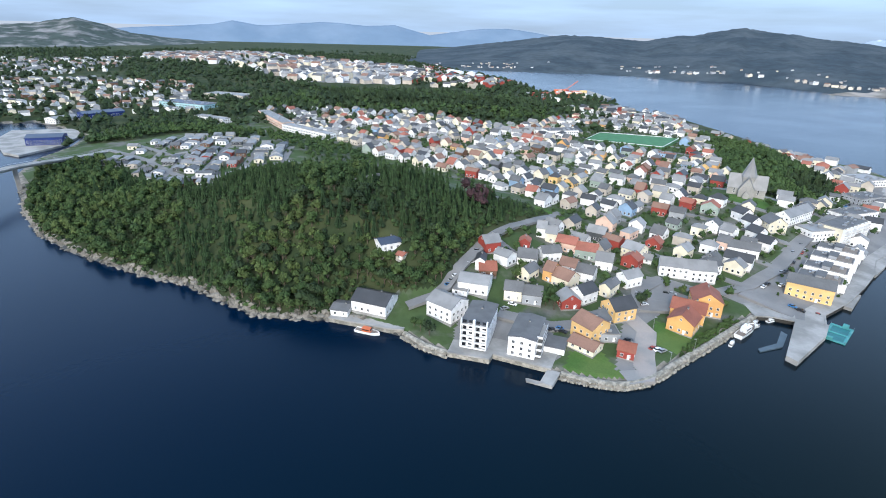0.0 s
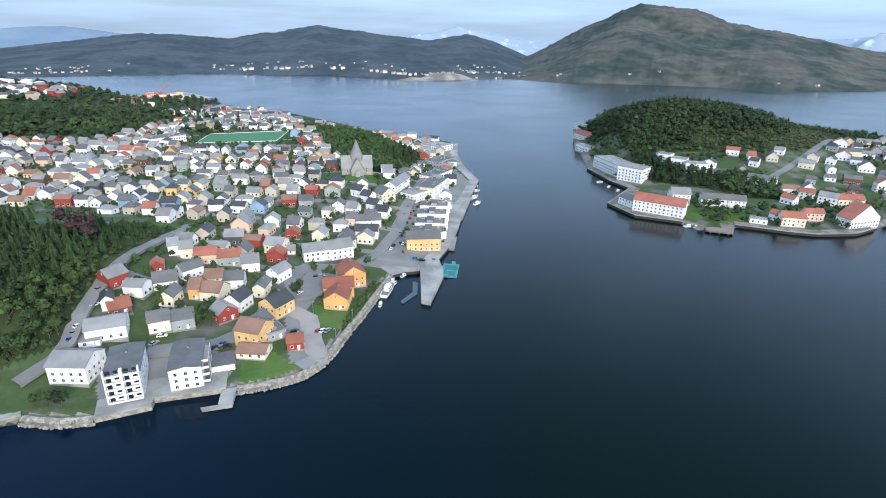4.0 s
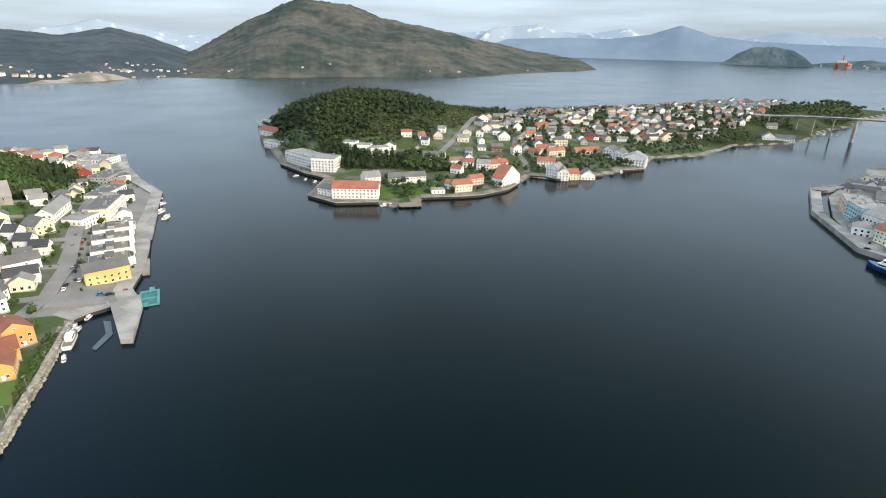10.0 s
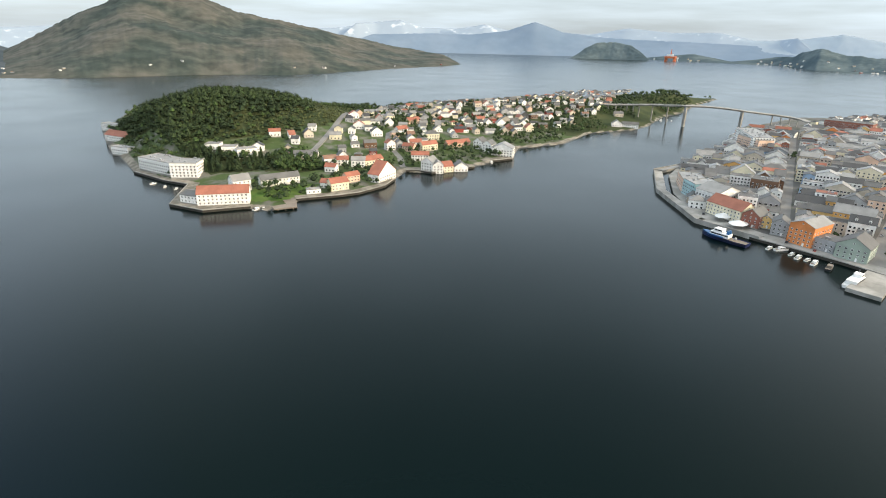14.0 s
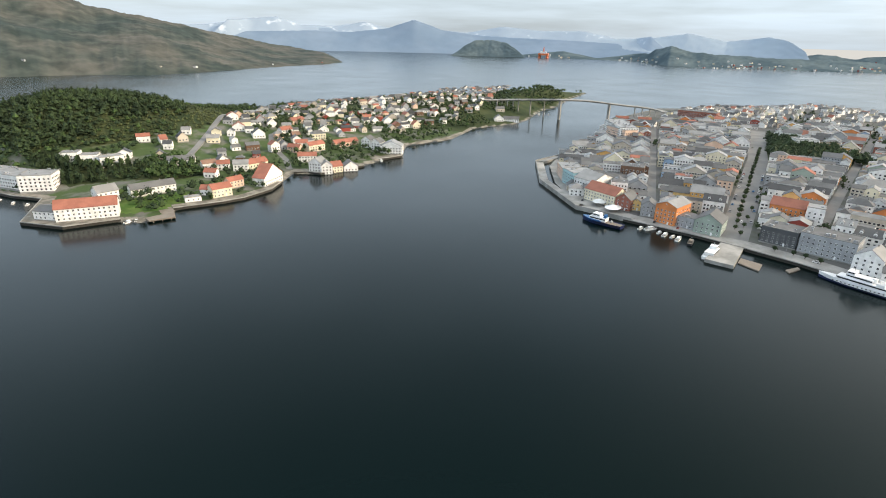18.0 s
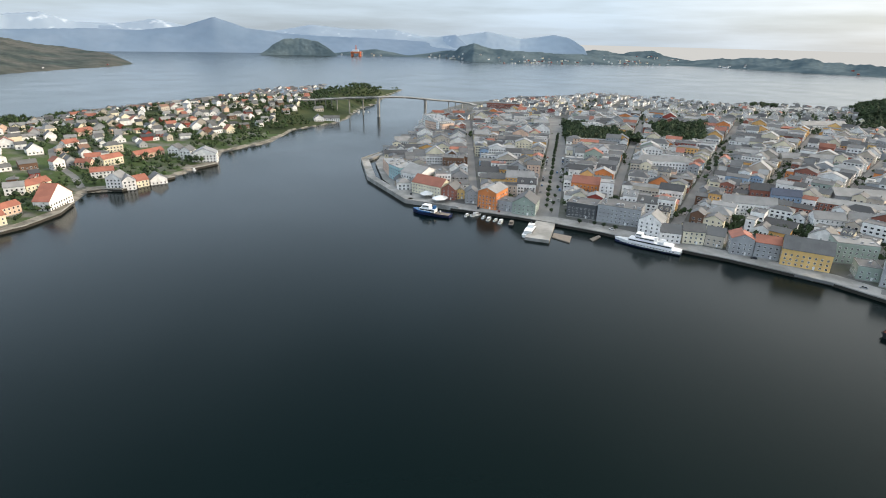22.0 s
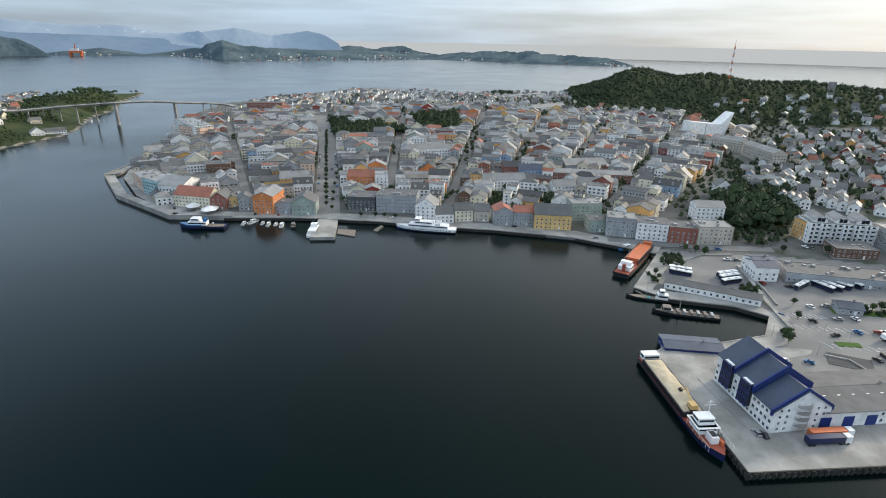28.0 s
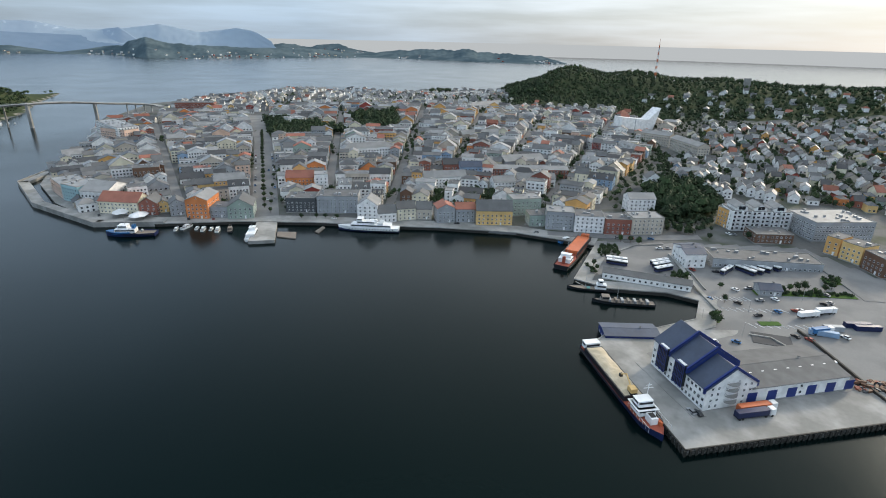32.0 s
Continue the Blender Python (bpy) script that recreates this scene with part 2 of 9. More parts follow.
# tint by position: base colour painted blue at low x, green-grey from x 20
_x, _w, _c = _n.new("ShaderNodeSeparateXYZ"), _n.new("ShaderNodeMapRange"), _n.new("ShaderNodeMix")
_w.inputs["From Min"].default_value, _w.inputs["From Max"].default_value = -230, 20
_c.data_type = "RGBA"
_c.inputs["A"].default_value, _c.inputs["B"].default_value = (0.0004, 0.0070, 0.0230, 1), (0.0010, 0.0042, 0.0040, 1)
# far sheen built in: reflection strength rises with distance from the origin
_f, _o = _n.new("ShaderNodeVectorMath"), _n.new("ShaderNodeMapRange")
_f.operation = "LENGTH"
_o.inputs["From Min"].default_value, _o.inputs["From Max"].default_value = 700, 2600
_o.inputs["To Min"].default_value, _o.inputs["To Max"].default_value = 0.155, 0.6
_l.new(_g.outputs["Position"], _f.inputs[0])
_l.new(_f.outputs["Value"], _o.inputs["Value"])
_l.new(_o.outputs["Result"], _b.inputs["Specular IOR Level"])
_l.new(_g.outputs["Position"], _x.inputs["Vector"])
_l.new(_x.outputs["X"], _w.inputs["Value"])
_l.new(_w.outputs["Result"], _c.inputs["Factor"])
_l.new(_c.outputs["Result"], _b.inputs["Base Color"])
_l.new(_g.outputs["Position"], _r.inputs["Vector"])
_l.new(_g.outputs["Position"], _s.inputs["Vector"])
_l.new(_r.outputs["Fac"], _p.inputs["Height"])
_l.new(_p.outputs["Normal"], _b.inputs["Normal"])
_l.new(_s.outputs["Fac"], _k.inputs["Value"])
_l.new(_k.outputs["Result"], _b.inputs["Roughness"])

# black surface whose emission gives the band the brightness of far water
GLOWING_SEA = bpy.data.materials.new("glowing_sea_band")
GLOWING_SEA.use_nodes = True
_b = GLOWING_SEA.node_tree.nodes["Principled BSDF"]
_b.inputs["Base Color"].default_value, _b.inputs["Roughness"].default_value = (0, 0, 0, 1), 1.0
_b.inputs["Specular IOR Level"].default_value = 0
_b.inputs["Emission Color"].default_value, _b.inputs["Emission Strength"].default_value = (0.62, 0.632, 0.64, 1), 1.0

# ---- the lie of the land: coasts in plan, in metres, and smooth hills ----
NORTH_COAST = [
    (-545, 34), (-471, 28), (-416, 29), (-365, 40), (-331, 53), (-299, 65), (-281, 76), (-254, 82), (-225, 90), (-210, 104),
    (-199, 116), (-186, 123), (-166, 132), (-143, 136), (-126, 146), (-130, 150), (-101, 162), (-88, 169), (-80, 176),
    (-75, 189), (-74, 208), (-71, 232), (-70, 249), (-68, 276), (-62, 283), (-51, 287),
]
NORTH_BACK = [
    (-39, 280), (-45, 304), (-42, 332), (-40, 363), (-40, 388), (-45, 416), (-39, 455), (-38, 506), (-57, 557), (-72, 618),
    (-82, 698), (-113, 729), (-200, 753), (-258, 806), (-361, 882), (-432, 933), (-523, 941), (-605, 1007), (-751, 983),
    (-924, 1123), (-1107, 1181), (-1426, 1296), (-1770, 1369), (-3041, 3041), (-4041, 1471), (-4297, -150), (-1455, -363),
    (-920, 24), (-903, 92), (-843, 111), (-757, 122), (-700, 96), (-654, 59), (-594, 37),
]
ISLAND_COAST = [
    (77, 842), (69, 720), (72, 662), (72, 584), (89, 532), (103, 508), (76, 453), (93, 423), (123, 415), (135, 400),
    (156, 394), (165, 413), (199, 406), (217, 404), (248, 412), (268, 428), (296, 450), (314, 430), (367, 429), (412, 438),
    (430, 437), (481, 477), (557, 469), (653, 506), (739, 491), (791, 501), (916, 551), (1003, 566), (1137, 617), (1336, 669),
    (1247, 720), (1044, 758), (785, 813), (593, 879), (427, 959), (261, 1048), (156, 1109),
]
TOWN_COAST = [
    (843, 379), (729, 343), (628, 318), (546, 303), (509, 290), (449, 248), (402, 200), (390, 181), (392, 153), (394, 97),
    (386, 36), (376, -6), (369, -47), (354, -101), (339, -127), (324, -146), (272, -114), (259, -130), (250, -160),
    (240, -173), (220, -159), (213, -134), (212, -110), (204, -99), (133, -102), (138, -184), (156, -483), (233, -869),
    (821, -2255), (1671, -1992), (1861, -1352), (1810, -962), (1683, -580), (1448, -308), (1329, 46), (1301, 277),
    (1146, 417), (976, 414),
]

SHORES = {"north": NORTH_COAST + NORTH_BACK, "island": ISLAND_COAST, "town": TOWN_COAST}
# rise in metres inland, over how many metres
RISE = {"north": (15.0, 150.0), "island": (15.0, 130.0), "town": (21.0, 380.0)}
# hills: land, x, y, height, spread along x and y, turn in degrees
HILLS = [
    ("north", -262, 186, 31, 70, 46, 60), ("north", -350, 120, 17, 60, 46, 20), ("north", -230, 150, 12, 40, 30, 40),
    ("north", -128, 425, 12, 45, 45, 0), ("north", -610, 560, 14, 170, 60, 45), ("north", -1500, 700, 22, 400, 300, 0),
    ("north", -1700, 1300, 4, 500, 300, 0), ("north", -2900, 900, 5, 600, 600, 0), ("north", -520, 200, 8, 90, 60, 0),
    ("island", 195, 720, 44, 95, 75, -20), ("island", 130, 640, 14, 40, 50, 0), ("island", 300, 620, 8, 90, 60, 0), ("island", 760, 640, 16, 130, 50, -25),
    ("island", 1080, 640, 22, 110, 40, -5), ("island", 520, 650, 8, 120, 80, -20),
    ("town", 1150, 130, 18, 80, 70, 0), ("town", 1020, -80, 4, 90, 60, 0), 
    ("town", 600, -560, 8, 120, 120, 0), ("town", 430, -260, 7, 40, 45, 0),
    ("town", 1317, -365, 8.9, 140, 44, -16), ("town", 1279, -418, 24.6, 140, 44, -18), ("town", 1233, -465, 43.5, 140, 44, -21), ("town", 1171, -504, 15.7, 140, 44, -23), ("town", 1107, -537, 36.7, 140, 44, -26), ("town", 1061, -576, 21.9, 140, 44, -28), ("town", 1014, -611, 17.9, 140, 44, -31), ("town", 966, -644, 28.4, 140, 44, -34), ("town", 926, -680, 18.6, 140, 44, -36), ("town", 894, -722, 19.5, 140, 44, -39), ("town", 861, -762, 20.6, 140, 44, -41), ("town", 825, -800, 18.4, 140, 44, -44), ("town", 788, -836, 27.7, 140, 44, -47), ("town", 749, -871, 17.5, 140, 44, -49),
]


def shore_distance(xs, ys, ring):
    """Metres from a coast, above nought on the land side."""
    best = np.full(xs.shape, 1e18)
    inside = np.zeros(xs.shape, bool)
    for (ax, ay), (bx, by) in zip(ring, ring[1:] + ring[:1]):
        dx, dy = bx - ax, by - ay
        k = np.clip(((xs - ax) * dx + (ys - ay) * dy) / (dx * dx + dy * dy), 0, 1)
        best = np.minimum(best, (xs - ax - k * dx) ** 2 + (ys - ay - k * dy) ** 2)
        if ay != by:
            inside ^= ((ay > ys) != (by > ys)) & (xs < (bx - ax) * (ys - ay) / (by - ay) + ax)
    return np.where(inside, 1, -1) * np.sqrt(best)


def land_height(xs, ys):
    """Height of the ground and metres inland, for arrays of places."""
    xs, ys = np.asarray(xs, float), np.asarray(ys, float)
    z, inland = np.full(xs.shape, -6.0), np.full(xs.shape, -1e9)
    for name, ring in SHORES.items():
        d = shore_distance(xs, ys, ring)
        rise, run = RISE[name]
        top = 2.0 + rise * (1 - np.exp(-np.maximum(d - 12, 0) / run))
        gate = np.clip(d / 45, 0, 1) ** 1.2
        for land, hx, hy, high, sx, sy, turn in HILLS:
            if land == name:
                c, s = math.cos(math.radians(turn)), math.sin(math.radians(turn))
                u, v = (xs - hx) * c + (ys - hy) * s, (ys - hy) * c - (xs - hx) * s
                top = top + gate * high * np.exp(-0.5 * ((u / sx) ** 2 + (v / sy) ** 2))
        here = np.where(d > 4.4, top, np.clip(d * 0.5 - 0.2, -6, 2))
        z, inland = np.maximum(z, here), np.maximum(inland, d)
    return z, inland


def ground_at(x, y):
    return float(land_height(np.array([x]), np.array([y]))[0][0])


# ---- building blocks ----
def mesh_of(name, verts, faces, mats, which=None, smooth=False):
    me = bpy.data.meshes.new(name)
    me.from_pydata([tuple(v) for v in verts], [], faces)
    for m in mats if isinstance(mats, (list, tuple)) else [mats]:
        me.materials.append(m)
    if which is not None:
        me.polygons.foreach_set("material_index", np.asarray(which, dtype=np.int32))
    if smooth:
        me.polygons.foreach_set("use_smooth", np.ones(len(me.polygons), bool))
    me.update()
    return me


class Shape:
    """Gathers boxes, prisms and rods into one mesh, each with its material."""

    def __init__(self):
        self.v, self.f, self.w, self.mats = [], [], [], []

    def slot(self, mat):
        if mat not in self.mats:
            self.mats.append(mat)
        return self.mats.index(mat)

    def add(self, verts, faces, mat):
        k, s = len(self.v), self.slot(mat)
        self.v += [tuple(p) for p in verts]
        self.f += [tuple(i + k for i in q) for q in faces]
        self.w += [s] * len(faces)
        return self

    def box(self, x0, y0, z0, x1, y1, z1, mat):
        p = [(x0, y0, z0), (x1, y0, z0), (x1, y1, z0), (x0, y1, z0), (x0, y0, z1), (x1, y0, z1), (x1, y1, z1), (x0, y1, z1)]
        return self.add(p, [(0, 3, 2, 1), (4, 5, 6, 7), (0, 1, 5, 4), (1, 2, 6, 5), (2, 3, 7, 6), (3, 0, 4, 7)], mat)

    def prism(self, ring, z0, z1, mat, z_top=None):
        n = len(ring)
        p = [(x, y, z0) for x, y in ring] + [(x, y, z1) for x, y in ring]
        area = sum(a[0] * b[1] - b[0] * a[1] for a, b in zip(ring, ring[1:] + ring[:1]))
        top, low = list(range(n, 2 * n)), list(range(n - 1, -1, -1))
        sides = [(i, (i + 1) % n, n + (i + 1) % n, n + i) for i in range(n)]
        if area < 0:
            top, low, sides = top[::-1], low[::-1], [q[::-1] for q in sides]
        return self.add(p, [tuple(top), tuple(low), *sides], mat)

    def rod(self, a, b, r, mat, n=6, r2=None):
        a, b = Vector(a), Vector(b)
        d = (b - a).normalized()
        u = d.orthogonal().normalized()
        v = d.cross(u)
        r2 = r if r2 is None else r2
        p = [a + (u * math.cos(k * math.tau / n) + v * math.sin(k * math.tau / n)) * r for k in range(n)]
        p += [b + (u * math.cos(k * math.tau / n) + v * math.sin(k * math.tau / n)) * r2 for k in range(n)]
        f = [(k, (k + 1) % n, n + (k + 1) % n, n + k) for k in range(n)] + [tuple(range(n - 1, -1, -1)), tuple(range(n, 2 * n))]
        return self.add(p, f, mat)

    def merge(self, other, m=None):
        k = len(self.v)
        self.v += other.v if m is None else [tuple(m @ Vector(p)) for p in other.v]
        self.f += [tuple(i + k for i in q) for q in other.f]
        put = [self.slot(mat) for mat in other.mats]
        self.w += [put[i] for i in other.w]
        return self

    def mesh(self, name, smooth=False):
        return mesh_of(name, self.v, self.f, self.mats, self.w, smooth)


def part(name, shape, parent, label="", m=None):
    """Links a shape, or a mesh already made, as one object under a thing or a part."""
    ob = new(name, shape.mesh(name) if isinstance(shape, Shape) else shape)
    ob.parent = parent
    if m is not None:
        ob.matrix_basis = m
    return tagged(ob, label) if label else ob


def thing(name, m, label, category, group="", data=None, kind=""):
    ob = new(name, data.mesh(name) if isinstance(data, Shape) else data)
    ob.matrix_basis = m
    return tagged(ob, label, category, group, kind)


def grid_lines(*spans):
    out = []
    for a, b, step in spans:
        out += list(np.arange(a, b, step))
    return np.array(out)


def in_ring(xs, ys, ring):
    return shore_distance(np.asarray(xs, float), np.asarray(ys, float), ring) > 0


# ---- sea ----
sea = Shape()
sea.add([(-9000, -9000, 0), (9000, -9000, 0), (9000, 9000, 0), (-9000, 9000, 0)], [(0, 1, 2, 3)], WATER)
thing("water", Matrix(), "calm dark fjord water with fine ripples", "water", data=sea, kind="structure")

# ---- ground ----
WOODED = [
    [(-471, 28), (-416, 29), (-365, 40), (-331, 53), (-299, 65), (-281, 76), (-254, 82), (-225, 90), (-210, 104), (-199, 116), (-189, 147), (-176, 167), (-185, 201), (-189, 248), (-196, 287), (-231, 276), (-233, 224), (-330, 262), (-400, 235), (-420, 180), (-338, 114), (-473, 109), (-574, 102), (-598, 57)],
    [(-782, 328), (-893, 512), (-765, 725), (-432, 633), (-475, 554), (-596, 460), (-720, 358)],
    [(-700, 112), (-798, 232), (-592, 251), (-533, 225), (-651, 204), (-657, 147)],
    [(-302, 736), (-231, 728), (-106, 579), (-96, 467), (-131, 455), (-191, 540)],
    [(87, 694), (105, 673), (117, 579), (144, 589), (194, 584), (282, 594), (392, 677), (330, 800), (250, 880), (130, 930), (90, 800)],
    [(117, 579), (131, 574), (180, 543), (164, 499), (126, 525)],
    [(176, 534), (224, 527), (226, 474), (191, 476), (166, 496)],
    [(785, 160), (836, 127), (729, 21), (861, 33), (883, -47), (743, -44), (709, 35), (673, 131)],
    [(1028, -273), (953, -331), (881, -405), (715, -378), (745, -468), (702, -536), (674, -706), (560, -900), (620, -1250), (1300, -1250), (1750, -950), (1700, -450), (1400, -330)],
    [(434, -235), (428, -296), (361, -260), (355, -214), (385, -213)],
]
LAWNS = [
    [(-102, 164), (-89, 171), (-81, 179), (-91, 184), (-101, 188), (-108, 177)],
    [(-96, 230), (-76, 240), (-76, 264), (-71, 254), (-72, 231), (-78, 212), (-90, 213)],
    [(-216, 287), (-194, 291), (-185, 263), (-198, 259)],
    [(121, 431), (150, 456), (198, 440), (177, 418), (146, 415)],
    [(-150, 408), (-138, 464), (-113, 450), (-114, 415)],
    [(-330, 599), (-312, 647), (-268, 609), (-294, 570)],
]
ESTATE = [(-1671, 437), (-1331, 555), (-1014, 532), (-902, 697), (-1105, 964), (-1436, 829), (-1836, 789), (-1967, 551)]
PAVED = [
    ESTATE,
    [(-87, 284), (-50, 288), (-41, 293), (-43, 333), (-41, 364), (-44, 412), (-40, 489), (-66, 549), (-81, 678), (-95, 658), (-85, 481), (-86, 377), (-82, 321)],
    [(-119, 257), (-111, 271), (-98, 236), (-97, 217), (-82, 185), (-88, 181), (-105, 215)],
    [(-142, 139), (-108, 162), (-109, 172), (-122, 183), (-148, 176), (-159, 159)],
    [(334, -113), (336, -141), (296, -277), (60, -330), (138, -270), (140, -154), (136, -104), (198, -96), (221, -107), (236, -176), (281, -130)],
]

gx = grid_lines((-4400, -1100, 60), (-1100, -560, 8), (-560, -215, 3.5), (-215, -35, 1.5), (-35, 500, 3.5), (500, 1450, 8), (1450, 2200, 40))
gy = grid_lines((-2400, -700, 50), (-700, -300, 8), (-300, 130, 3.5), (130, 310, 1.5), (310, 520, 3.5), (520, 1200, 8), (1200, 3400, 60))
GX, GY = np.meshgrid(gx, gy)
GZ, GD = land_height(GX, GY)
rough = np.array([noise.fractal(Vector((x * 0.02, y * 0.02, 0)), 1.0, 2.0, 4) for x, y in zip(GX.ravel()[::1], GY.ravel())]).reshape(GX.shape)
wild = np.zeros(GX.shape, bool)
for ring in WOODED:
    wild |= in_ring(GX, GY, ring)
GZ = GZ + np.where(wild, 1.6, 0.25) * rough * np.clip(GD / 20, 0, 1)
nx, ny = len(gx), len(gy)
index = np.arange(nx * ny).reshape(ny, nx)
quads = np.stack([index[:-1, :-1], index[:-1, 1:], index[1:, 1:], index[1:, :-1]], -1).reshape(-1, 4)
near_land = (GD > -25).ravel()[quads].any(1)
quads = quads[near_land]
cx, cy = GX.ravel()[quads].mean(1), GY.ravel()[quads].mean(1)
cz, cd = GZ.ravel()[quads].mean(1), GD.ravel()[quads].mean(1)
slots = np.zeros(len(quads), int)
slots[in_ring(cx, cy, SHORES["town"])] = 1
slots[(slots == 0) & (np.hypot(cx, cy) > 780)] = 3
for ring in LAWNS:
    slots[in_ring(cx, cy, ring)] = 2
for ring in WOODED:
    slots[in_ring(cx, cy, ring)] = 3
for ring in PAVED:
    slots[in_ring(cx, cy, ring)] = 6
slots[(cd < np.where((slots == 3) | (np.hypot(cx, cy) < 400), 3.5, 7)) & (slots != 6)] = 4
slots[cz < 0.3] = 5
used = np.unique(quads)
renum = np.zeros(nx * ny, int)
renum[used] = np.arange(len(used))
ground_mesh = mesh_of("ground", np.stack([GX.ravel()[used], GY.ravel()[used], GZ.ravel()[used]], 1), renum[quads].tolist(),
                      [GARDENS, STREETS, GRASS, SCRUB, ROCK, SEABED, ASPHALT], slots, smooth=True)
thing("ground", Matrix(), "rocky islands with gardens, paved yards and scrub", "ground", data=ground_mesh, kind="structure")


GXL, GYL = gx.tolist(), gy.tolist()


def bisect_left(line, x):
    """The first place in a rising line that is not below x."""
    low, top = 0, len(line)
    while low < top:
        mid = (low + top) // 2
        if line[mid] < x:
            low = mid + 1
        else:
            top = mid
    return low


def height(x, y):
    """Ground height by the sheet itself."""
    i, j = min(max(bisect_left(GXL, x) - 1, 0), nx - 2), min(max(bisect_left(GYL, y) - 1, 0), ny - 2)
    u, v = (x - gx[i]) / (gx[i + 1] - gx[i]), (y - gy[j]) / (gy[j + 1] - gy[j])
    return float(GZ[j, i] * (1 - u) * (1 - v) + GZ[j, i + 1] * u * (1 - v) + GZ[j + 1, i] * (1 - u) * v + GZ[j + 1, i + 1] * u * v)


# ---- mountains and far shores ----
RANGES = []


def ridge(name, label, profile, mat, deep, rough=0.25, steps=90, seed=0, power=1.0, kind="structure", crest=0.0):
    """A range of hills: profile holds heading, height in metres at the crest and distance of the foot; deep is from foot to crest and down."""
    az = np.linspace(profile[0][0], profile[-1][0], steps)
    top, near = [np.interp(-az, [-p[0] for p in profile], [p[k] for p in profile]) for k in (1, 2)]
    top = [h * (1 + crest * (noise.noise(Vector((a * 0.7, seed, 0.5))) + 0.4 * noise.noise(Vector((a * 2.3, seed, 1.5))))) for a, h in zip(az, top)]
    rows = 26
    verts = []
    for k in range(rows):
        s = k / (rows - 1)
        for a, h, foot in zip(az, top, near):
            up = min(s / 0.7, 1.0)
            ends = min(1.0, 0.03 + min(abs(a - az[0]), abs(a - az[-1])) / 5.0)
            r = foot + deep * s * ends
            c = math.radians(a)
            f = noise.fractal(Vector((-math.sin(c) * r * 0.0022, math.cos(c) * r * 0.0022, seed)), 0.9, 2.1, 7) * 1.3
            z = h * (up ** power) * (1 + rough * f * (1 - up * 0.8)) if s <= 0.7 else h * (1 - (s - 0.7) / 0.3 * 0.8)
            z += min(h, 90) * 0.05 * noise.noise(Vector((a * 3 + seed, s * 9, 0)))
            verts.append((-math.sin(c) * r, math.cos(c) * r, max(z, 0.6) if k else -2))
    n = len(az)
    RANGES.append((name, verts, n))
    faces = [(k * n + i, k * n + i + 1, (k + 1) * n + i + 1, (k + 1) * n + i) for k in range(rows - 1) for i in range(n - 1)]
    return thing(name, Matrix(), label, "hills", data=mesh_of(name, verts, faces, mat, smooth=True), kind=kind)


ridge("mountain", "broad heath mountain with rocky ribs and wooded foot", [(6.3, 2, 1872), (1.7, 2, 1851), (-1.6, 82, 1829), (-3.9, 141, 1815), (-6.0, 199, 1815), (-8.2, 252, 1832), (-10.1, 277, 1846), (-12.0, 271, 1860), (-14.9, 254, 1883), (-17.9, 205, 1879), (-21.5, 189, 1844), (-25.1, 150, 1931), (-28.6, 102, 2099), (-32.4, 63, 2259), (-35.5, 41, 2413), (-37.1, 38, 2511), (-38.8, 2, 2696)], HEATH, 1500, rough=0.35, steps=260, power=0.85, seed=3)
ridge("mainland_hills", "wooded hills beyond the sound", [(55.7, 2, 1975), (51.2, 2, 1959), (42.8, 63, 1929), (35.8, 116, 1956), (33.1, 114, 1973), (28.3, 99, 1969), (25.6, 132, 1930), (24.5, 134, 1914), (20.0, 178, 1937), (20.0, 169, 1937), (16.3, 149, 1850), (15.1, 134, 1821), (12.8, 131, 1770), (9.8, 112, 1786), (6.0, 141, 1879), (3.3, 112, 1923), (-0.5, 24, 1893), (-5.1, 2, 1857)], HAZY_WOODS, 1900, rough=0.35, steps=220, seed=8, power=0.8)
ridge("sand_quarry", "pale bare quarry spit on the far shore", [(13.0, 1, 1735), (11.6, 8, 1735), (10.4, 5, 1745), (9.2, 16, 1755), (7.4, 20, 1790), (6.2, 12, 1825), (5.2, 1, 1850)], material("quarry_gravel", (0.27, 0.245, 0.215), 0.95, second=(0.14, 0.13, 0.11), vary=0.3, grain=0.05, coarse=0.02), 150, rough=0.4, seed=21, crest=0.2)
ridge("rocky_hill", "bare rocky hill above the suburb", [(93.0, 2, 2700), (88.8, 67, 2700), (84.7, 95, 2700), (82.5, 104, 2700), (79.7, 138, 2700), (77.8, 106, 2700), (75.8, 65, 2700), (72.8, 46, 2700), (70.0, 31, 2700), (66.7, 2, 2700), (60.0, 2, 2700)], ROCKY, 1200, rough=0.5, steps=120, seed=5, power=0.8)
# ranges from here on carry their haze in the material colour
ridge("distant_hills", "skyline hills tinted blue with painted haze", [(91.3, 2, 4300), (79.1, 61, 4300), (74.9, 91, 4300), (68.9, 119, 4300), (67.4, 149, 4300), (65.0, 120, 4300), (59.3, 157, 4300), (55.0, 138, 4300), (52.3, 148, 4300), (48.9, 81, 4300), (44.0, 141, 4300), (41.2, 147, 4300), (37.9, 113, 4300), (30.5, 2, 4300)], HAZE_BLUE, 450, rough=0.1, seed=1)
ridge("distant_mountains", "snow-capped skyline mountains paled with painted haze", [(14.4, 2, 4450), (11.3, 134, 4450), (9.2, 158, 4450), (6.9, 211, 4450), (4.9, 169, 4450), (0.6, 116, 4450), (-3.9, 140, 4450), (-10.5, 116, 4450), (-27.0, 172, 4450), (-29.3, 202, 4450), (-32.8, 228, 4450), (-35.0, 171, 4450), (-38.2, 164, 4450), (-41.3, 2, 4450)], HAZE_SNOW, 400, rough=0.05, seed=2, steps=160)
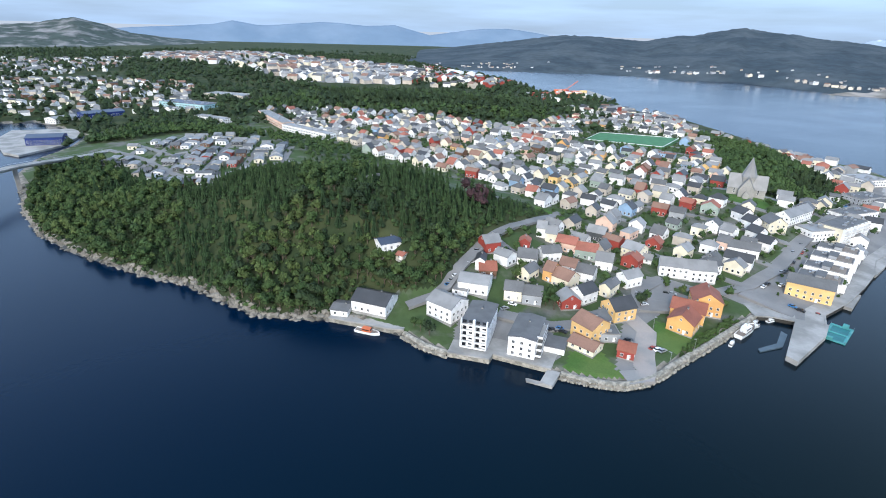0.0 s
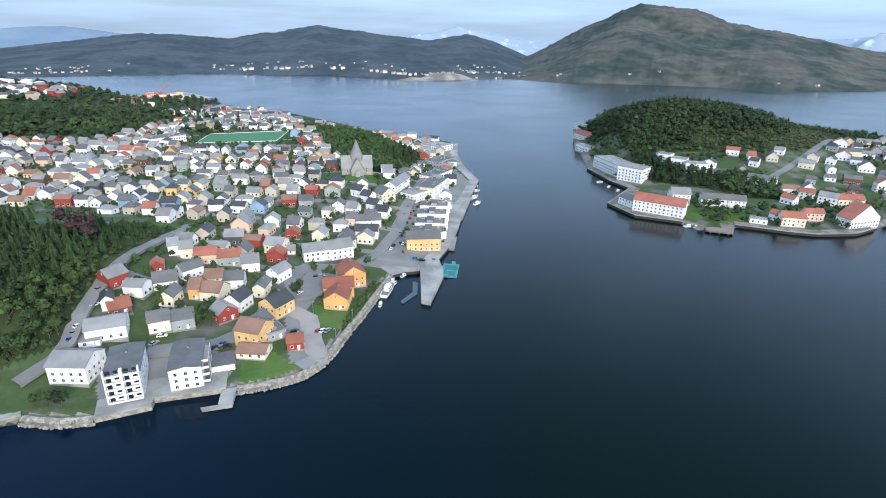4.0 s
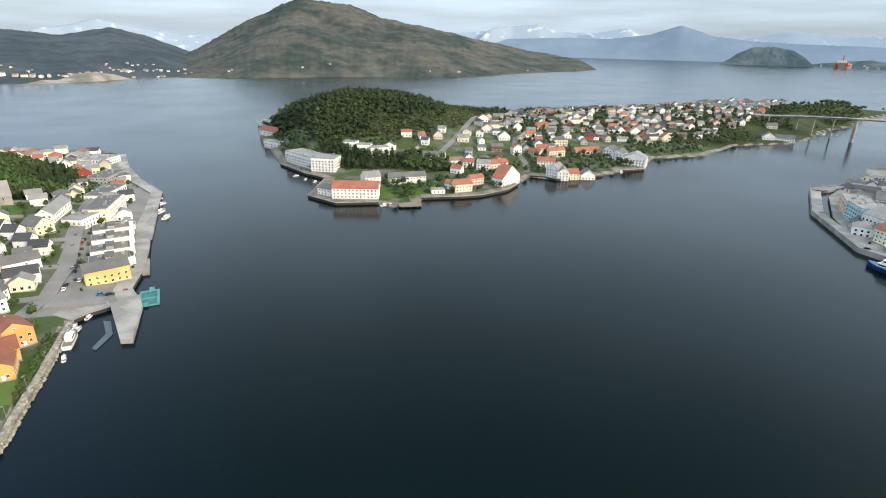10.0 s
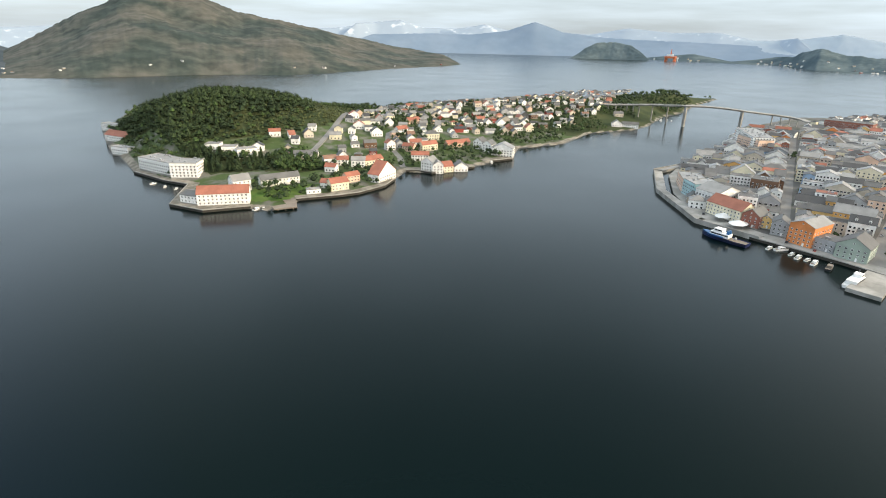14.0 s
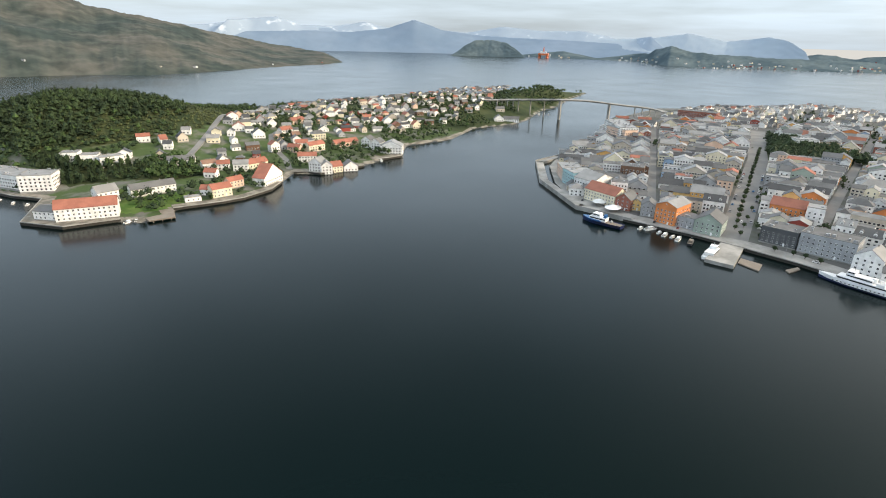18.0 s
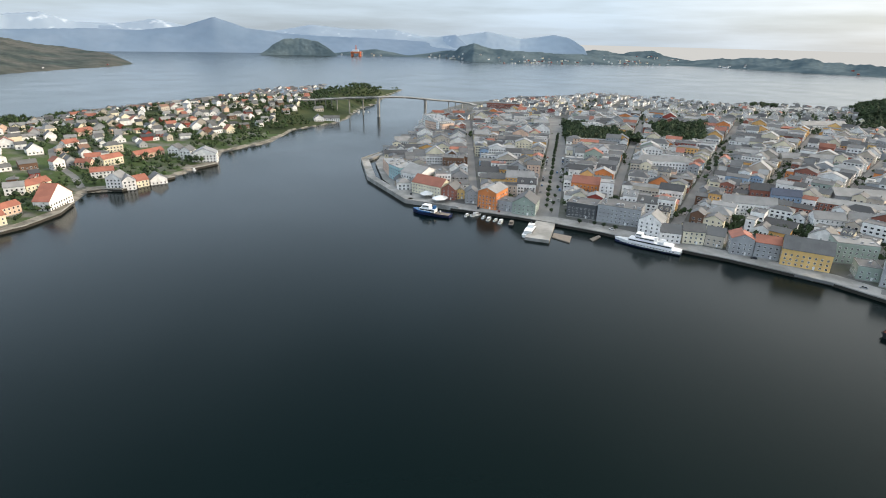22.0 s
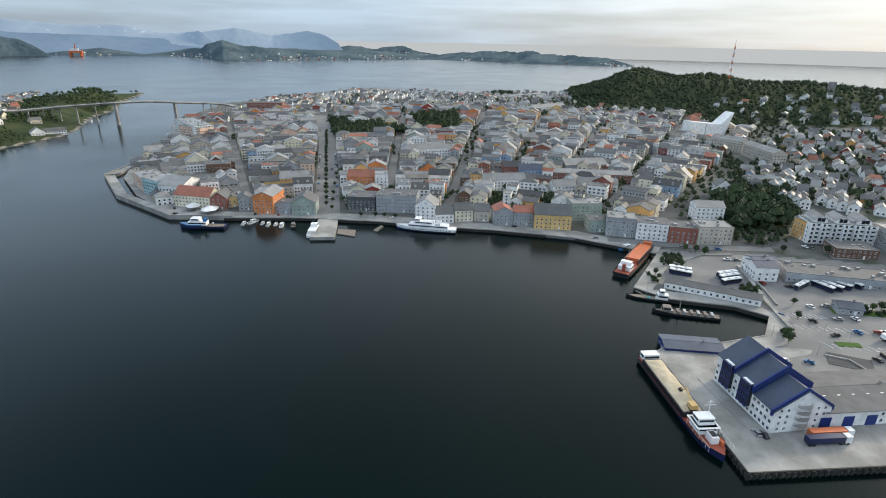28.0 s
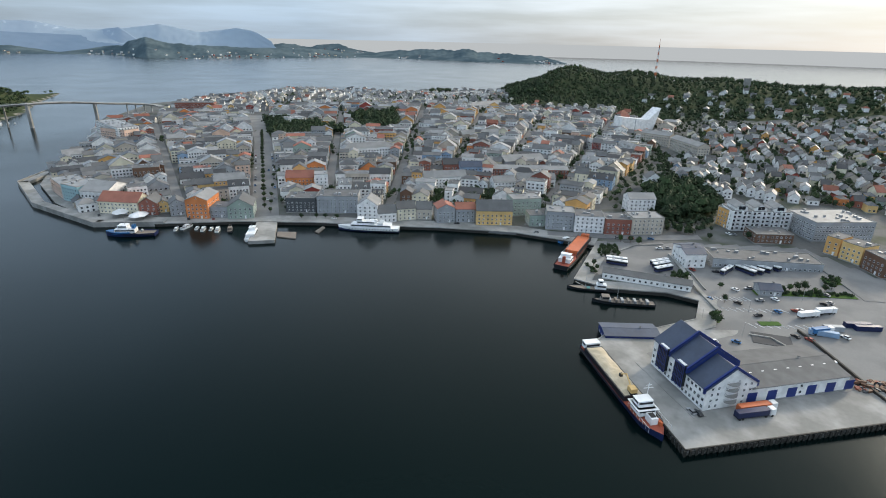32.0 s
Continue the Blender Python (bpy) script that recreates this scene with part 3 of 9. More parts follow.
ridge("distant_mountains", "snow-capped skyline mountains paled with painted haze", [(-25.7, 2, 4450), (-28.5, 204, 4450), (-32.9, 239, 4450), (-35.1, 183, 4450), (-38.4, 180, 4450), (-41.1, 218, 4450), (-43.3, 179, 4450), (-51.2, 158, 4450), (-54.6, 211, 4450), (-58.4, 185, 4450), (-62.4, 190, 4450), (-65.9, 129, 4450), (-68.5, 162, 4450), (-71.0, 2, 4450)], HAZE_SNOW, 400, rough=0.05, seed=4, steps=160)
ridge("distant_hills", "skyline hills tinted blue with painted haze", [(-25.7, 2, 4330), (-30.1, 124, 4330), (-35.6, 141, 4330), (-40.1, 140, 4330), (-43.3, 172, 4330), (-45.9, 242, 4330), (-48.6, 168, 4330), (-51.7, 142, 4330), (-55.7, 126, 4330), (-60.4, 119, 4330), (-65.6, 101, 4330), (-71.2, 2, 4330)], HAZE_BLUE, 400, rough=0.1, seed=6, steps=140)
ridge("distant_hills", "skyline hills tinted pale blue with painted haze", [(-56.5, 2, 4400), (-62.6, 129, 4400), (-68.4, 149, 4400), (-71.6, 192, 4400), (-74.9, 139, 4400), (-78.1, 175, 4400), (-79.5, 155, 4400), (-81.0, 86, 4400), (-81.7, 2, 4400)], HAZE_PALE, 400, rough=0.05, seed=7, steps=140)
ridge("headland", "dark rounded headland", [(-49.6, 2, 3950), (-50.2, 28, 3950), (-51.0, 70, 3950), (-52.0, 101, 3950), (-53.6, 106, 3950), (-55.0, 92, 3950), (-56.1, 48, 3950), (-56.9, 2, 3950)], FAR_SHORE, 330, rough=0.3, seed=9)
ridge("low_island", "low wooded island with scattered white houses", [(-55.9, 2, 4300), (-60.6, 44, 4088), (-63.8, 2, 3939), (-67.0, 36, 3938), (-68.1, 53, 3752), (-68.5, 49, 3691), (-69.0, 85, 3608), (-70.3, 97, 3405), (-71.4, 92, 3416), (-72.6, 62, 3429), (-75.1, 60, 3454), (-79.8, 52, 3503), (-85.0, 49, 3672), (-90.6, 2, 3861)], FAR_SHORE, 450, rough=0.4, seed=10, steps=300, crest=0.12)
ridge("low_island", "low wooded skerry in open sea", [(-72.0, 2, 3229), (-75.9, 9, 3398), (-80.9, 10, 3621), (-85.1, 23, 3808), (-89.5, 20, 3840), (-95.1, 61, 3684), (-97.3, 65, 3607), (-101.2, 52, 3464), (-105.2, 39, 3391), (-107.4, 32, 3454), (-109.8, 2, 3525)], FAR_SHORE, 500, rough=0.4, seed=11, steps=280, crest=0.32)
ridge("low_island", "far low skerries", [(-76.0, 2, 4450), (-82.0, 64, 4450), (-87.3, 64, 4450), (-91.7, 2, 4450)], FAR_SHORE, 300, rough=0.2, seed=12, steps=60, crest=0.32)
# added glowing ring in place of the sea beyond the clip distance
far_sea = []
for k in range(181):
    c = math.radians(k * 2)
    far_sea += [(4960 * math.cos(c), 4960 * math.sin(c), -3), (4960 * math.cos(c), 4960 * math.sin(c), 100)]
thing("backdrop", Matrix(), "self-lit band standing in for the pale open sea", "sea",
      data=mesh_of("backdrop", far_sea, [(2 * k, 2 * k + 1, 2 * k + 3, 2 * k + 2) for k in range(180)], GLOWING_SEA), kind="structure")



# ---- houses ----
WINDOWS = {}
FOOT = []


def window_mesh(w, h):
    """One window: a raised frame with sill round a recessed dark pane with a cross bar."""
    key = (round(w, 1), round(h, 1))
    if key not in WINDOWS:
        s, f = Shape(), 0.11
        s.box(-w / 2, -0.07, 0, -w / 2 + f, 0.02, h, FRAME).box(w / 2 - f, -0.07, 0, w / 2, 0.02, h, FRAME)
        s.box(-w / 2 - 0.05, -0.12, -0.08, w / 2 + 0.05, 0.02, 0, FRAME).box(-w / 2, -0.07, h - f, w / 2, 0.02, h, FRAME)
        s.box(-0.04, -0.05, 0, 0.04, 0.02, h, FRAME)
        s.add([(-w / 2 + f, -0.02, 0), (w / 2 - f, -0.02, 0), (w / 2 - f, -0.02, h - f), (-w / 2 + f, -0.02, h - f)], [(0, 1, 2, 3)], GLASS)
        WINDOWS[key] = s.mesh("window")
    return WINDOWS[key]


def wall_shape(w, d, h, ridge, high, mat, low=0.0):
    s = Shape()
    x, y = w / 2, d / 2
    if ridge == "a":
        s.add([(-x, -y, low), (-x, y, low), (-x, y, h), (-x, 0, h + high), (-x, -y, h), (x, -y, low), (x, y, low), (x, y, h), (x, 0, h + high), (x, -y, h)],
              [(0, 4, 3, 2, 1), (5, 6, 7, 8, 9), (0, 5, 9, 4), (1, 2, 7, 6), (2, 3, 8, 7), (4, 9, 8, 3)], mat)
    elif ridge == "p":
        s.add([(-x, -y, low), (x, -y, low), (x, -y, h), (0, -y, h + high), (-x, -y, h), (-x, y, low), (x, y, low), (x, y, h), (0, y, h + high), (-x, y, h)],
              [(0, 1, 2, 3, 4), (5, 9, 8, 7, 6), (0, 4, 9, 5), (1, 6, 7, 2), (2, 7, 8, 3), (4, 3, 8, 9)], mat)
    else:
        s.box(-x, -y, low, x, y, h, mat)
    return s


def slab(s, a, b, c, d, thick, mat):
    """A roof plane a-b-c-d with thickness."""
    lift = Vector((0, 0, thick))
    p = [Vector(q) for q in (a, b, c, d)]
    return s.add(p + [q + lift for q in p], [(3, 2, 1, 0), (4, 5, 6, 7), (0, 1, 5, 4), (1, 2, 6, 5), (2, 3, 7, 6), (3, 0, 4, 7)], mat)


def roof_shape(w, d, h, ridge, high, mat, over=0.45):
    s = Shape()
    x, y, t = w / 2 + over, d / 2 + over, 0.22
    if ridge == "a":
        e = h - high * over / (d / 2)
        slab(s, (-x, -y, e), (x, -y, e), (x, 0, h + high), (-x, 0, h + high), t, mat)
        slab(s, (x, y, e), (-x, y, e), (-x, 0, h + high), (x, 0, h + high), t, mat)
        s.box(-x, -0.18, h + high + t - 0.06, x, 0.18, h + high + t + 0.05, mat)
    elif ridge == "p":
        e = h - high * over / (w / 2)
        slab(s, (-x, y, e), (-x, -y, e), (0, -y, h + high), (0, y, h + high), t, mat)
        slab(s, (x, -y, e), (x, y, e), (0, y, h + high), (0, -y, h + high), t, mat)
        s.box(-0.18, -y, h + high + t - 0.06, 0.18, y, h + high + t + 0.05, mat)
    elif ridge == "h":
        r = max(x - y, 0.01) if x >= y else 0.01
        q = 0.01 if x >= y else y - x
        s.add([(-x, -y, h), (x, -y, h), (x, y, h), (-x, y, h), (-r, -q, h + high), (r, -q, h + high), (r, q, h + high), (-r, q, h + high)],
              [(3, 2, 1, 0), (0, 1, 5, 4), (1, 2, 6, 5), (2, 3, 7, 6), (3, 0, 4, 7), (4, 5, 6, 7)], mat)
    elif ridge == "m":
        slab(s, (-x, -y, h), (x, -y, h), (x, y, h + high), (-x, y, h + high), t, mat)
    else:
        x, y = w / 2, d / 2
        s.box(-x, -y, h, x, y, h + 0.15, mat)
        for a in ((-x, -y, x, -y + 0.3), (-x, y - 0.3, x, y), (-x, -y + 0.3, -x + 0.3, y - 0.3), (x - 0.3, -y + 0.3, x, y - 0.3)):
            s.box(a[0], a[1], h + 0.15, a[2], a[3], h + 0.5, CONCRETE)
        rr = random.Random(int(w * 100 + d * 10))
        for _ in range(int(w * d / 70)):
            u, v = rr.uniform(-x + 1.5, x - 2.5), rr.uniform(-y + 1.5, y - 2.5)
            s.box(u, v, h + 0.15, u + rr.uniform(0.8, 2.6), v + rr.uniform(0.8, 2.0), h + rr.uniform(0.6, 1.8), STEEL)
    return s


def window_spots(w, d, h, storey, gap, low, sides):
    """Places of the windows on the chosen sides: side, position along it, sill height, turn."""
    spots = []
    floors = max(1, int((h - 0.3) / storey))
    for side in sides:
        long = w if side in "fb" else d
        n = max(1, int((long - 1.2) / gap))
        for k in range(floors):
            for i in range(n):
                u = (i + 0.5) / n * (long - 1.0) - (long - 1.0) / 2
                z = low + 0.95 + k * storey
                spots.append({"f": (u, -d / 2, z, 0), "b": (-u, d / 2, z, 180), "r": (w / 2, u, z, 90), "l": (-w / 2, -u, z, -90)}[side])
    return spots


COLOUR_WORDS = {"slate": "grey slate", "light": "pale grey", "dark": "dark", "red": "red-tiled", "rust": "rust-brown tiled", "brown": "brown tiled",
                "felt": "flat grey felt", "blue": "blue-grey metal"}
SHAPE_WORDS = {"a": "gabled", "p": "gabled", "h": "hipped", "f": "flat", "m": "sloping"}


def house(x, y, turn, w, d, h, wall="white", roof="slate", ridge="a", pitch=35.0, detail=2, storey=2.8, gap=2.9, name="house", label="", group="",
          category="house", sides="frl", z=None, pane=(1.25, 1.35), chimney=True, plinth=0.5, into=None, gables=0, dormers=0):
    """A building with its front towards local -y; ridge: a along the front, p across it, h hipped, f flat, m one slope."""
    if z is None:
        c, s = math.cos(radians(turn)), math.sin(radians(turn))
        z = (height(x, y) + min(height(x + i * c * w / 2 - j * s * d / 2, y + i * s * w / 2 + j * c * d / 2) for i in (-1, 1) for j in (-1, 1))) / 2
    m = pose(x, y, z, 0, 0, turn)
    high = {"a": d / 2, "p": w / 2, "h": min(w, d) / 2, "m": d * 0.35, "f": 0}[ridge] * math.tan(radians(pitch))
    words = label or "%s %s with a %s %s roof" % ({"deepblue": "deep blue", "white": "white wooden"}.get(wall, wall + " painted"), category, COLOUR_WORDS[roof], SHAPE_WORDS[ridge])
    walls = wall_shape(w, d, h + plinth, ridge, high, PAINT[wall], plinth)
    base = Shape().box(-w / 2 - 0.06, -d / 2 - 0.06, -4.0, w / 2 + 0.06, d / 2 + 0.06, plinth, CONCRETE)
    top = roof_shape(w, d, h + plinth, ridge, high, ROOF[roof])
    spots = window_spots(w, d, h, storey, gap, plinth, sides)
    if detail >= 2:
        ob = thing(name, m, words, category, group)
        part("wall", walls, ob)
        part("plinth", base, ob, "grey concrete plinth")
        part("roof", top, ob)
        me = window_mesh(*pane)
        for u, v, s, a in spots:
            part("window", me, ob, m=pose(u, v, s, 0, 0, a))
        if ridge in "ap":
            ends = "lr" if ridge == "a" else "f"
            for side in ends:
                u, v, a = {"l": (-w / 2, 0, -90), "r": (w / 2, 0, 90), "f": (0, -d / 2, 0)}[side]
                if high > 2.4:
                    part("gable_window", window_mesh(0.9, 1.0), ob, m=pose(u, v, h + plinth + high * 0.22, 0, 0, a))
        part("door", Shape().box(-0.55, -0.08, plinth, 0.55, 0.04, plinth + 2.1, FRAME), ob, m=pose(w * 0.18, -d / 2, 0))
    else:
        panes = Shape() if detail else walls
        pw, ph = pane
        for u, v, q, a in spots:
            c, e = math.cos(radians(a)), math.sin(radians(a))
            for grow, out, mat in ((0.14, 0.03, FRAME), (0.0, 0.06, GLASS)):
                ring = [(-pw / 2 - grow, -grow), (pw / 2 + grow, -grow), (pw / 2 + grow, ph + grow), (-pw / 2 - grow, ph + grow)]
                panes.add([(u + c * i + e * out, v + e * i - c * out, q + j) for i, j in ring], [(0, 1, 2, 3)], mat)
        walls.merge(base)
        if not detail:
            into.merge(walls.merge(top), m)
            return None
        ob = thing(name, m, words, category, group, data=walls)
        part("roof", top, ob)
        tagged(part("glazing", panes, ob), kind="stuff")
    footprint(x, y, turn, w, d)
    for k in range(gables):
        u, v = w / gables * 0.62, d * 0.8
        at = pose(-w / 2 + w * (k + 0.5) / gables, 0, h + plinth)
        part("penthouse", wall_shape(u, v, 2.4, "p", 2.4, PAINT[wall], 0.2), ob, "white gabled penthouse", at)
        part("penthouse_roof", roof_shape(u, v, 2.4, "p", 2.4, ROOF[roof]), ob, "", at)
        part("penthouse_window", window_mesh(u * 0.6, 2.6), ob, "wide arched gable window", at @ pose(0, -v / 2, 0.8))
    if ridge == "a" and dormers:
        for k in range(dormers):
            at = pose(-w / 2 + w * (k + 0.5) / dormers, -d * 0.27, h + plinth + high * 0.18)
            s = wall_shape(1.9, d * 0.28, min(1.5, high * 0.5), "p", 0.7, PAINT[wall], -0.5)
            s.merge(roof_shape(1.9, d * 0.28, min(1.5, high * 0.5), "p", 0.7, ROOF[roof], 0.15))
            part("dormer", s, ob, "", at)
            part("dormer_window", window_mesh(1.1, 1.0), ob, "", at @ pose(0, -d * 0.14, 0.2))
    if chimney and ridge in "aph":
        cx, cy = (w * 0.2, 0.3) if ridge != "p" else (0.3, d * 0.15)
        part("chimney", Shape().box(cx - 0.35, cy - 0.35, h + plinth + high * 0.55, cx + 0.35, cy + 0.35, h + plinth + high + 0.9, CONCRETE)
             .box(cx - 0.45, cy - 0.45, h + plinth + high + 0.9, cx + 0.45, cy + 0.45, h + plinth + high + 1.02, PAINT["dark"]), ob, "brick chimney")
    return ob


CLEAR = []


def circles(x, y, turn, w, d):
    """A building's plan as a row of circles."""
    n = max(1, round(max(w, d) / min(w, d) * 1.4))
    a = radians(turn + (0 if w >= d else 90))
    long, r = max(w, d) - min(w, d), min(w, d) / 2
    return [(x + math.cos(a) * long * (k / max(n - 1, 1) - 0.5), y + math.sin(a) * long * (k / max(n - 1, 1) - 0.5), r) if n > 1 else (x, y, r) for k in range(n)]


def footprint(x, y, turn, w, d):
    FOOT.extend(circles(x, y, turn, w, d))


def strip(name, pts, width, mat, label, lift=0.12, kind="structure", category="road"):
    """A road or path draped over the ground along a line of places."""
    path = []
    for (ax, ay), (bx, by) in zip(pts, pts[1:]):
        n = max(1, int(math.hypot(bx - ax, by - ay) / 5))
        path += [(ax + (bx - ax) * k / n, ay + (by - ay) * k / n) for k in range(n)]
    path.append(pts[-1])
    CLEAR.extend((x, y, width / 2) for x, y in path)
    verts, faces = [], []
    for i, (x, y) in enumerate(path):
        (px, py), (qx, qy) = path[max(i - 1, 0)], path[min(i + 1, len(path) - 1)]
        l = math.hypot(qx - px, qy - py) or 1
        ox, oy = -(qy - py) / l * width / 2, (qx - px) / l * width / 2
        z = max(height(x + ox * k, y + oy * k) for k in (-1, 0, 1)) + lift
        verts += [(x + ox, y + oy, z), (x + ox, y + oy, z - 1.5), (x - ox, y - oy, z), (x - ox, y - oy, z - 1.5)]
        if i:
            k = 4 * i
            faces += [(k - 4, k - 2, k + 2, k), (k - 3, k - 4, k, k + 1), (k - 2, k - 1, k + 3, k + 2)]
    return thing(name, Matrix(), label, category, data=mesh_of(name, verts, [f[::-1] for f in faces], mat), kind=kind)


# ---- trees ----
def crown_arrays(rng, spread, tall, bare, clumps, kind):
    """Points and quads of one crown: uneven shells of leaf clumps, or the tiers of a spruce."""
    v, f = [], []
    if kind == "spruce":
        tiers = 7
        for k in range(tiers):
            z0, z1 = bare + (tall - bare) * k / tiers, bare + (tall - bare) * min(1, (k + 1.9) / tiers)
            r = spread * (1 - k / tiers) ** 0.85 * rng.uniform(0.85, 1.1)
            n, o = 9, rng.uniform(0, 1)
            c = len(v)
            v.append((0, 0, z1))
            for i in range(2 * n):
                a = (i + o) * math.tau / (2 * n)
                q = r * (rng.uniform(0.85, 1.15) if i % 2 else rng.uniform(0.45, 0.6))
                v.append((q * math.cos(a), q * math.sin(a), z0 + (0 if i % 2 else 0.35) + rng.uniform(-0.2, 0.2)))
            f += [(c, c + 1 + i, c + 1 + (i + 1) % (2 * n)) for i in range(2 * n)]
    else:
        lobes = [(rng.uniform(-0.45, 0.45) * spread, rng.uniform(-0.45, 0.45) * spread, bare + (tall - bare) * rng.uniform(0.3, 0.78), rng.uniform(0.42, 0.66) * spread) for _ in range(6)]
        lobes.append((0, 0, bare + (tall - bare) * 0.55, spread * 0.72))
        for k in range(clumps):
            x, y, z, r = lobes[k % len(lobes)]
            a, b = rng.uniform(0, math.tau), math.asin(rng.uniform(-0.55, 1))
            out = Vector((math.cos(a) * math.cos(b), math.sin(a) * math.cos(b), math.sin(b)))
            p = Vector((x, y, z)) + out * r * rng.uniform(0.8, 1.08)
            t = (out + Vector((rng.uniform(-0.7, 0.7), rng.uniform(-0.7, 0.7), rng.uniform(-0.3, 0.7)))).normalized()
            u = t.orthogonal().normalized()
            w = t.cross(u)
            g = rng.uniform(0.26, 0.46) * spread * (0.42 if clumps > 40 else 0.46)
            c = len(v)
            v += [tuple(p + u * g), tuple(p + w * g * 0.8 + t * g * 0.2), tuple(p - u * g * 0.9), tuple(p - w * g + t * g * 0.15)]
            f += [(c, c + 1, c + 2), (c, c + 2, c + 3)]
        for x, y, z, r in lobes if clumps > 40 else lobes[3:] if clumps > 20 else lobes[5:]:
            c = len(v)
            q = r * 0.9
            ring = [(x + q * math.cos(i * 1.2566), y + q * math.sin(i * 1.2566), z - q * 0.15) for i in range(5)]
            v += [(x, y, z + q * 0.9), *ring, (x, y, z - q * 0.8)]
            f += [(c, c + 1 + i, c + 1 + (i + 1) % 5) for i in range(5)] + [(c + 6, c + 1 + (i + 1) % 5, c + 1 + i) for i in range(5)]
    return v, f


def trunk_shape(tall, bare, rng, limbs=True):
    s = Shape()
    s.rod((0, 0, -1.0), (0, 0, tall * 0.75), 0.05 + tall * 0.022, BARK, 6, tall * 0.006)
    if limbs:
        for k in range(4):
            a = k * 1.57 + rng.uniform(-0.4, 0.4)
            s.rod((0, 0, bare * 0.8 + k * 0.3), (math.cos(a) * tall * 0.22, math.sin(a) * tall * 0.22, bare + tall * 0.28), 0.03 + tall * 0.009, BARK, 4, 0.03)
    return s


def wood(name, label, spots, kinds, seed, kind="stuff"):
    """Many trees joined into one mass of foliage: spots hold x, y and size."""
    rng = random.Random(seed)
    protos = []
    for mat, args in kinds:
        for _ in range(4):
            v, f = crown_arrays(rng, *args)
            protos.append((np.array(v), f))
    vs, fs, base = [], [], 0
    for x, y, size in spots:
        v, f = protos[rng.randrange(len(protos))]
        a = rng.uniform(0, math.tau)
        c, s = math.cos(a) * size, math.sin(a) * size
        z = height(x, y) - 0.3
        vs.append(np.stack([v[:, 0] * c - v[:, 1] * s + x, v[:, 0] * s + v[:, 1] * c + y, v[:, 2] * size * rng.uniform(0.85, 1.15) + z], 1))
        fs += [(p + base, q + base, r + base) for p, q, r in f]
        base += len(v)
    if not vs:
        return None
    return thing(name, Matrix(), label, "trees", data=mesh_of(name, np.concatenate(vs), fs, kinds[0][0]), kind=kind)


THICKET = (2.2, 2.6, -0.3, 20, "leaf")
BROAD, TALL, BUSH, SPRUCE, PINE = ((3.9, 8.5, 1.6, 126, "leaf"), (3.4, 10.5, 2.0, 126, "leaf"), (2.3, 3.6, 0.2, 70, "leaf"), (2.4, 11.5, 0.9, 0, "spruce"), (2.0, 8.5, 0.8, 0, "spruce"))


def balconies(ob, w, y, low, floors, storey, deep=1.6, bays=3, glass=True, part_label="balcony with pale slab and glazed rail"):
    """Rows of balconies on a front wall: slab, posts and rail, each one a part."""
    for k in range(floors):
        for i in range(bays):
            x0, x1 = -w / 2 + w * i / bays + 0.25, -w / 2 + w * (i + 1) / bays - 0.25
            z = low + k * storey
            s = Shape().box(x0, y - deep, z, x1, y, z + 0.22, FRAME)
            s.box(x0, y - deep, z + 0.22, x1, y - deep + 0.06, z + 0.75, FRAME).box(x0, y - deep, z + 1.0, x1, y - deep + 0.08, z + 1.1, STEEL)
            for u in (x0 - 0.25, x1 - 0.25):
                s.box(u, y - deep, z + 0.22, u + 0.5, y, z + storey, FRAME)
            g = (x1 - x0) * 0.3
            s.box(x0 + 0.5, y - 0.1, z + 0.25, x0 + 0.5 + g, y - 0.03, z + storey - 0.7, GLASS).box(x1 - 0.5 - g, y - 0.1, z + 1.0, x1 - 0.5, y - 0.03, z + storey - 0.7, GLASS)
            part("balcony", s, ob, part_label)

# ---- buildings placed one by one ----

# north point
house(-124.2, 167.1, 27.3, 11.6, 21, 9.2, "white", "felt", "p", pitch=8, storey=2.7, label="white four-storey modern apartment block by the quay", name="apartment_block", category="building")
block = house(-142.6, 156.6, 30.8, 11.7, 21, 11.6, "white", "felt", "p", pitch=6, storey=2.8, gap=3.4, sides="rl", label="pale five-storey apartment block with glazed balconies", name="apartment_block", category="building")
balconies(block, 11.7, -10.5, 0.8, 5, 2.75, bays=2)
house(-163.2, 156.1, 8.3, 14.7, 13, 7.5, "white", "light", "a", pitch=25)
house(-191.6, 134.8, 27.3, 18.0, 14, 5.3, "white", "dark", "a", pitch=25, label="white boathouse with dark roof on the quay", name="boathouse", category="boathouse")
house(-200.7, 122.3, 35.5, 8.5, 10, 3.1, "white", "slate", "a", pitch=12, name="shed", category="shed")
house(-211.0, 157.2, 77.4, 11.3, 10, 4, "white", "blue", "a", pitch=18, label="long white house with navy roof on the wooded slope")
house(-201.0, 159.0, 20.9, 4.2, 6, 2.2, "beige", "red", "a", pitch=15, name="shed", category="shed")
house(-166.1, 177.4, 31.7, 14.9, 12, 5.7, "white", "light", "a", pitch=22)
house(-168.3, 170.4, 27.7, 7.5, 8, 2.6, "white", "light", "f", name="garage", category="garage")
house(-150.9, 189.1, 35.0, 8.6, 9, 5.5, "cream", "slate", "a")
house(-143.3, 194.3, 34.9, 9.3, 9, 5.1, "grey", "slate", "a")
house(-129.7, 205.1, 54.1, 9.5, 9, 4.4, "red", "light", "p")
house(-128.1, 215.4, 83.2, 10.6, 9, 5.7, "white", "dark", "a")
house(-149.8, 217.6, 11.2, 5.2, 10, 5.7, "ochre", "brown", "a")
house(-141.3, 218.2, 0.4, 10.1, 10, 5.7, "cream", "brown", "a")
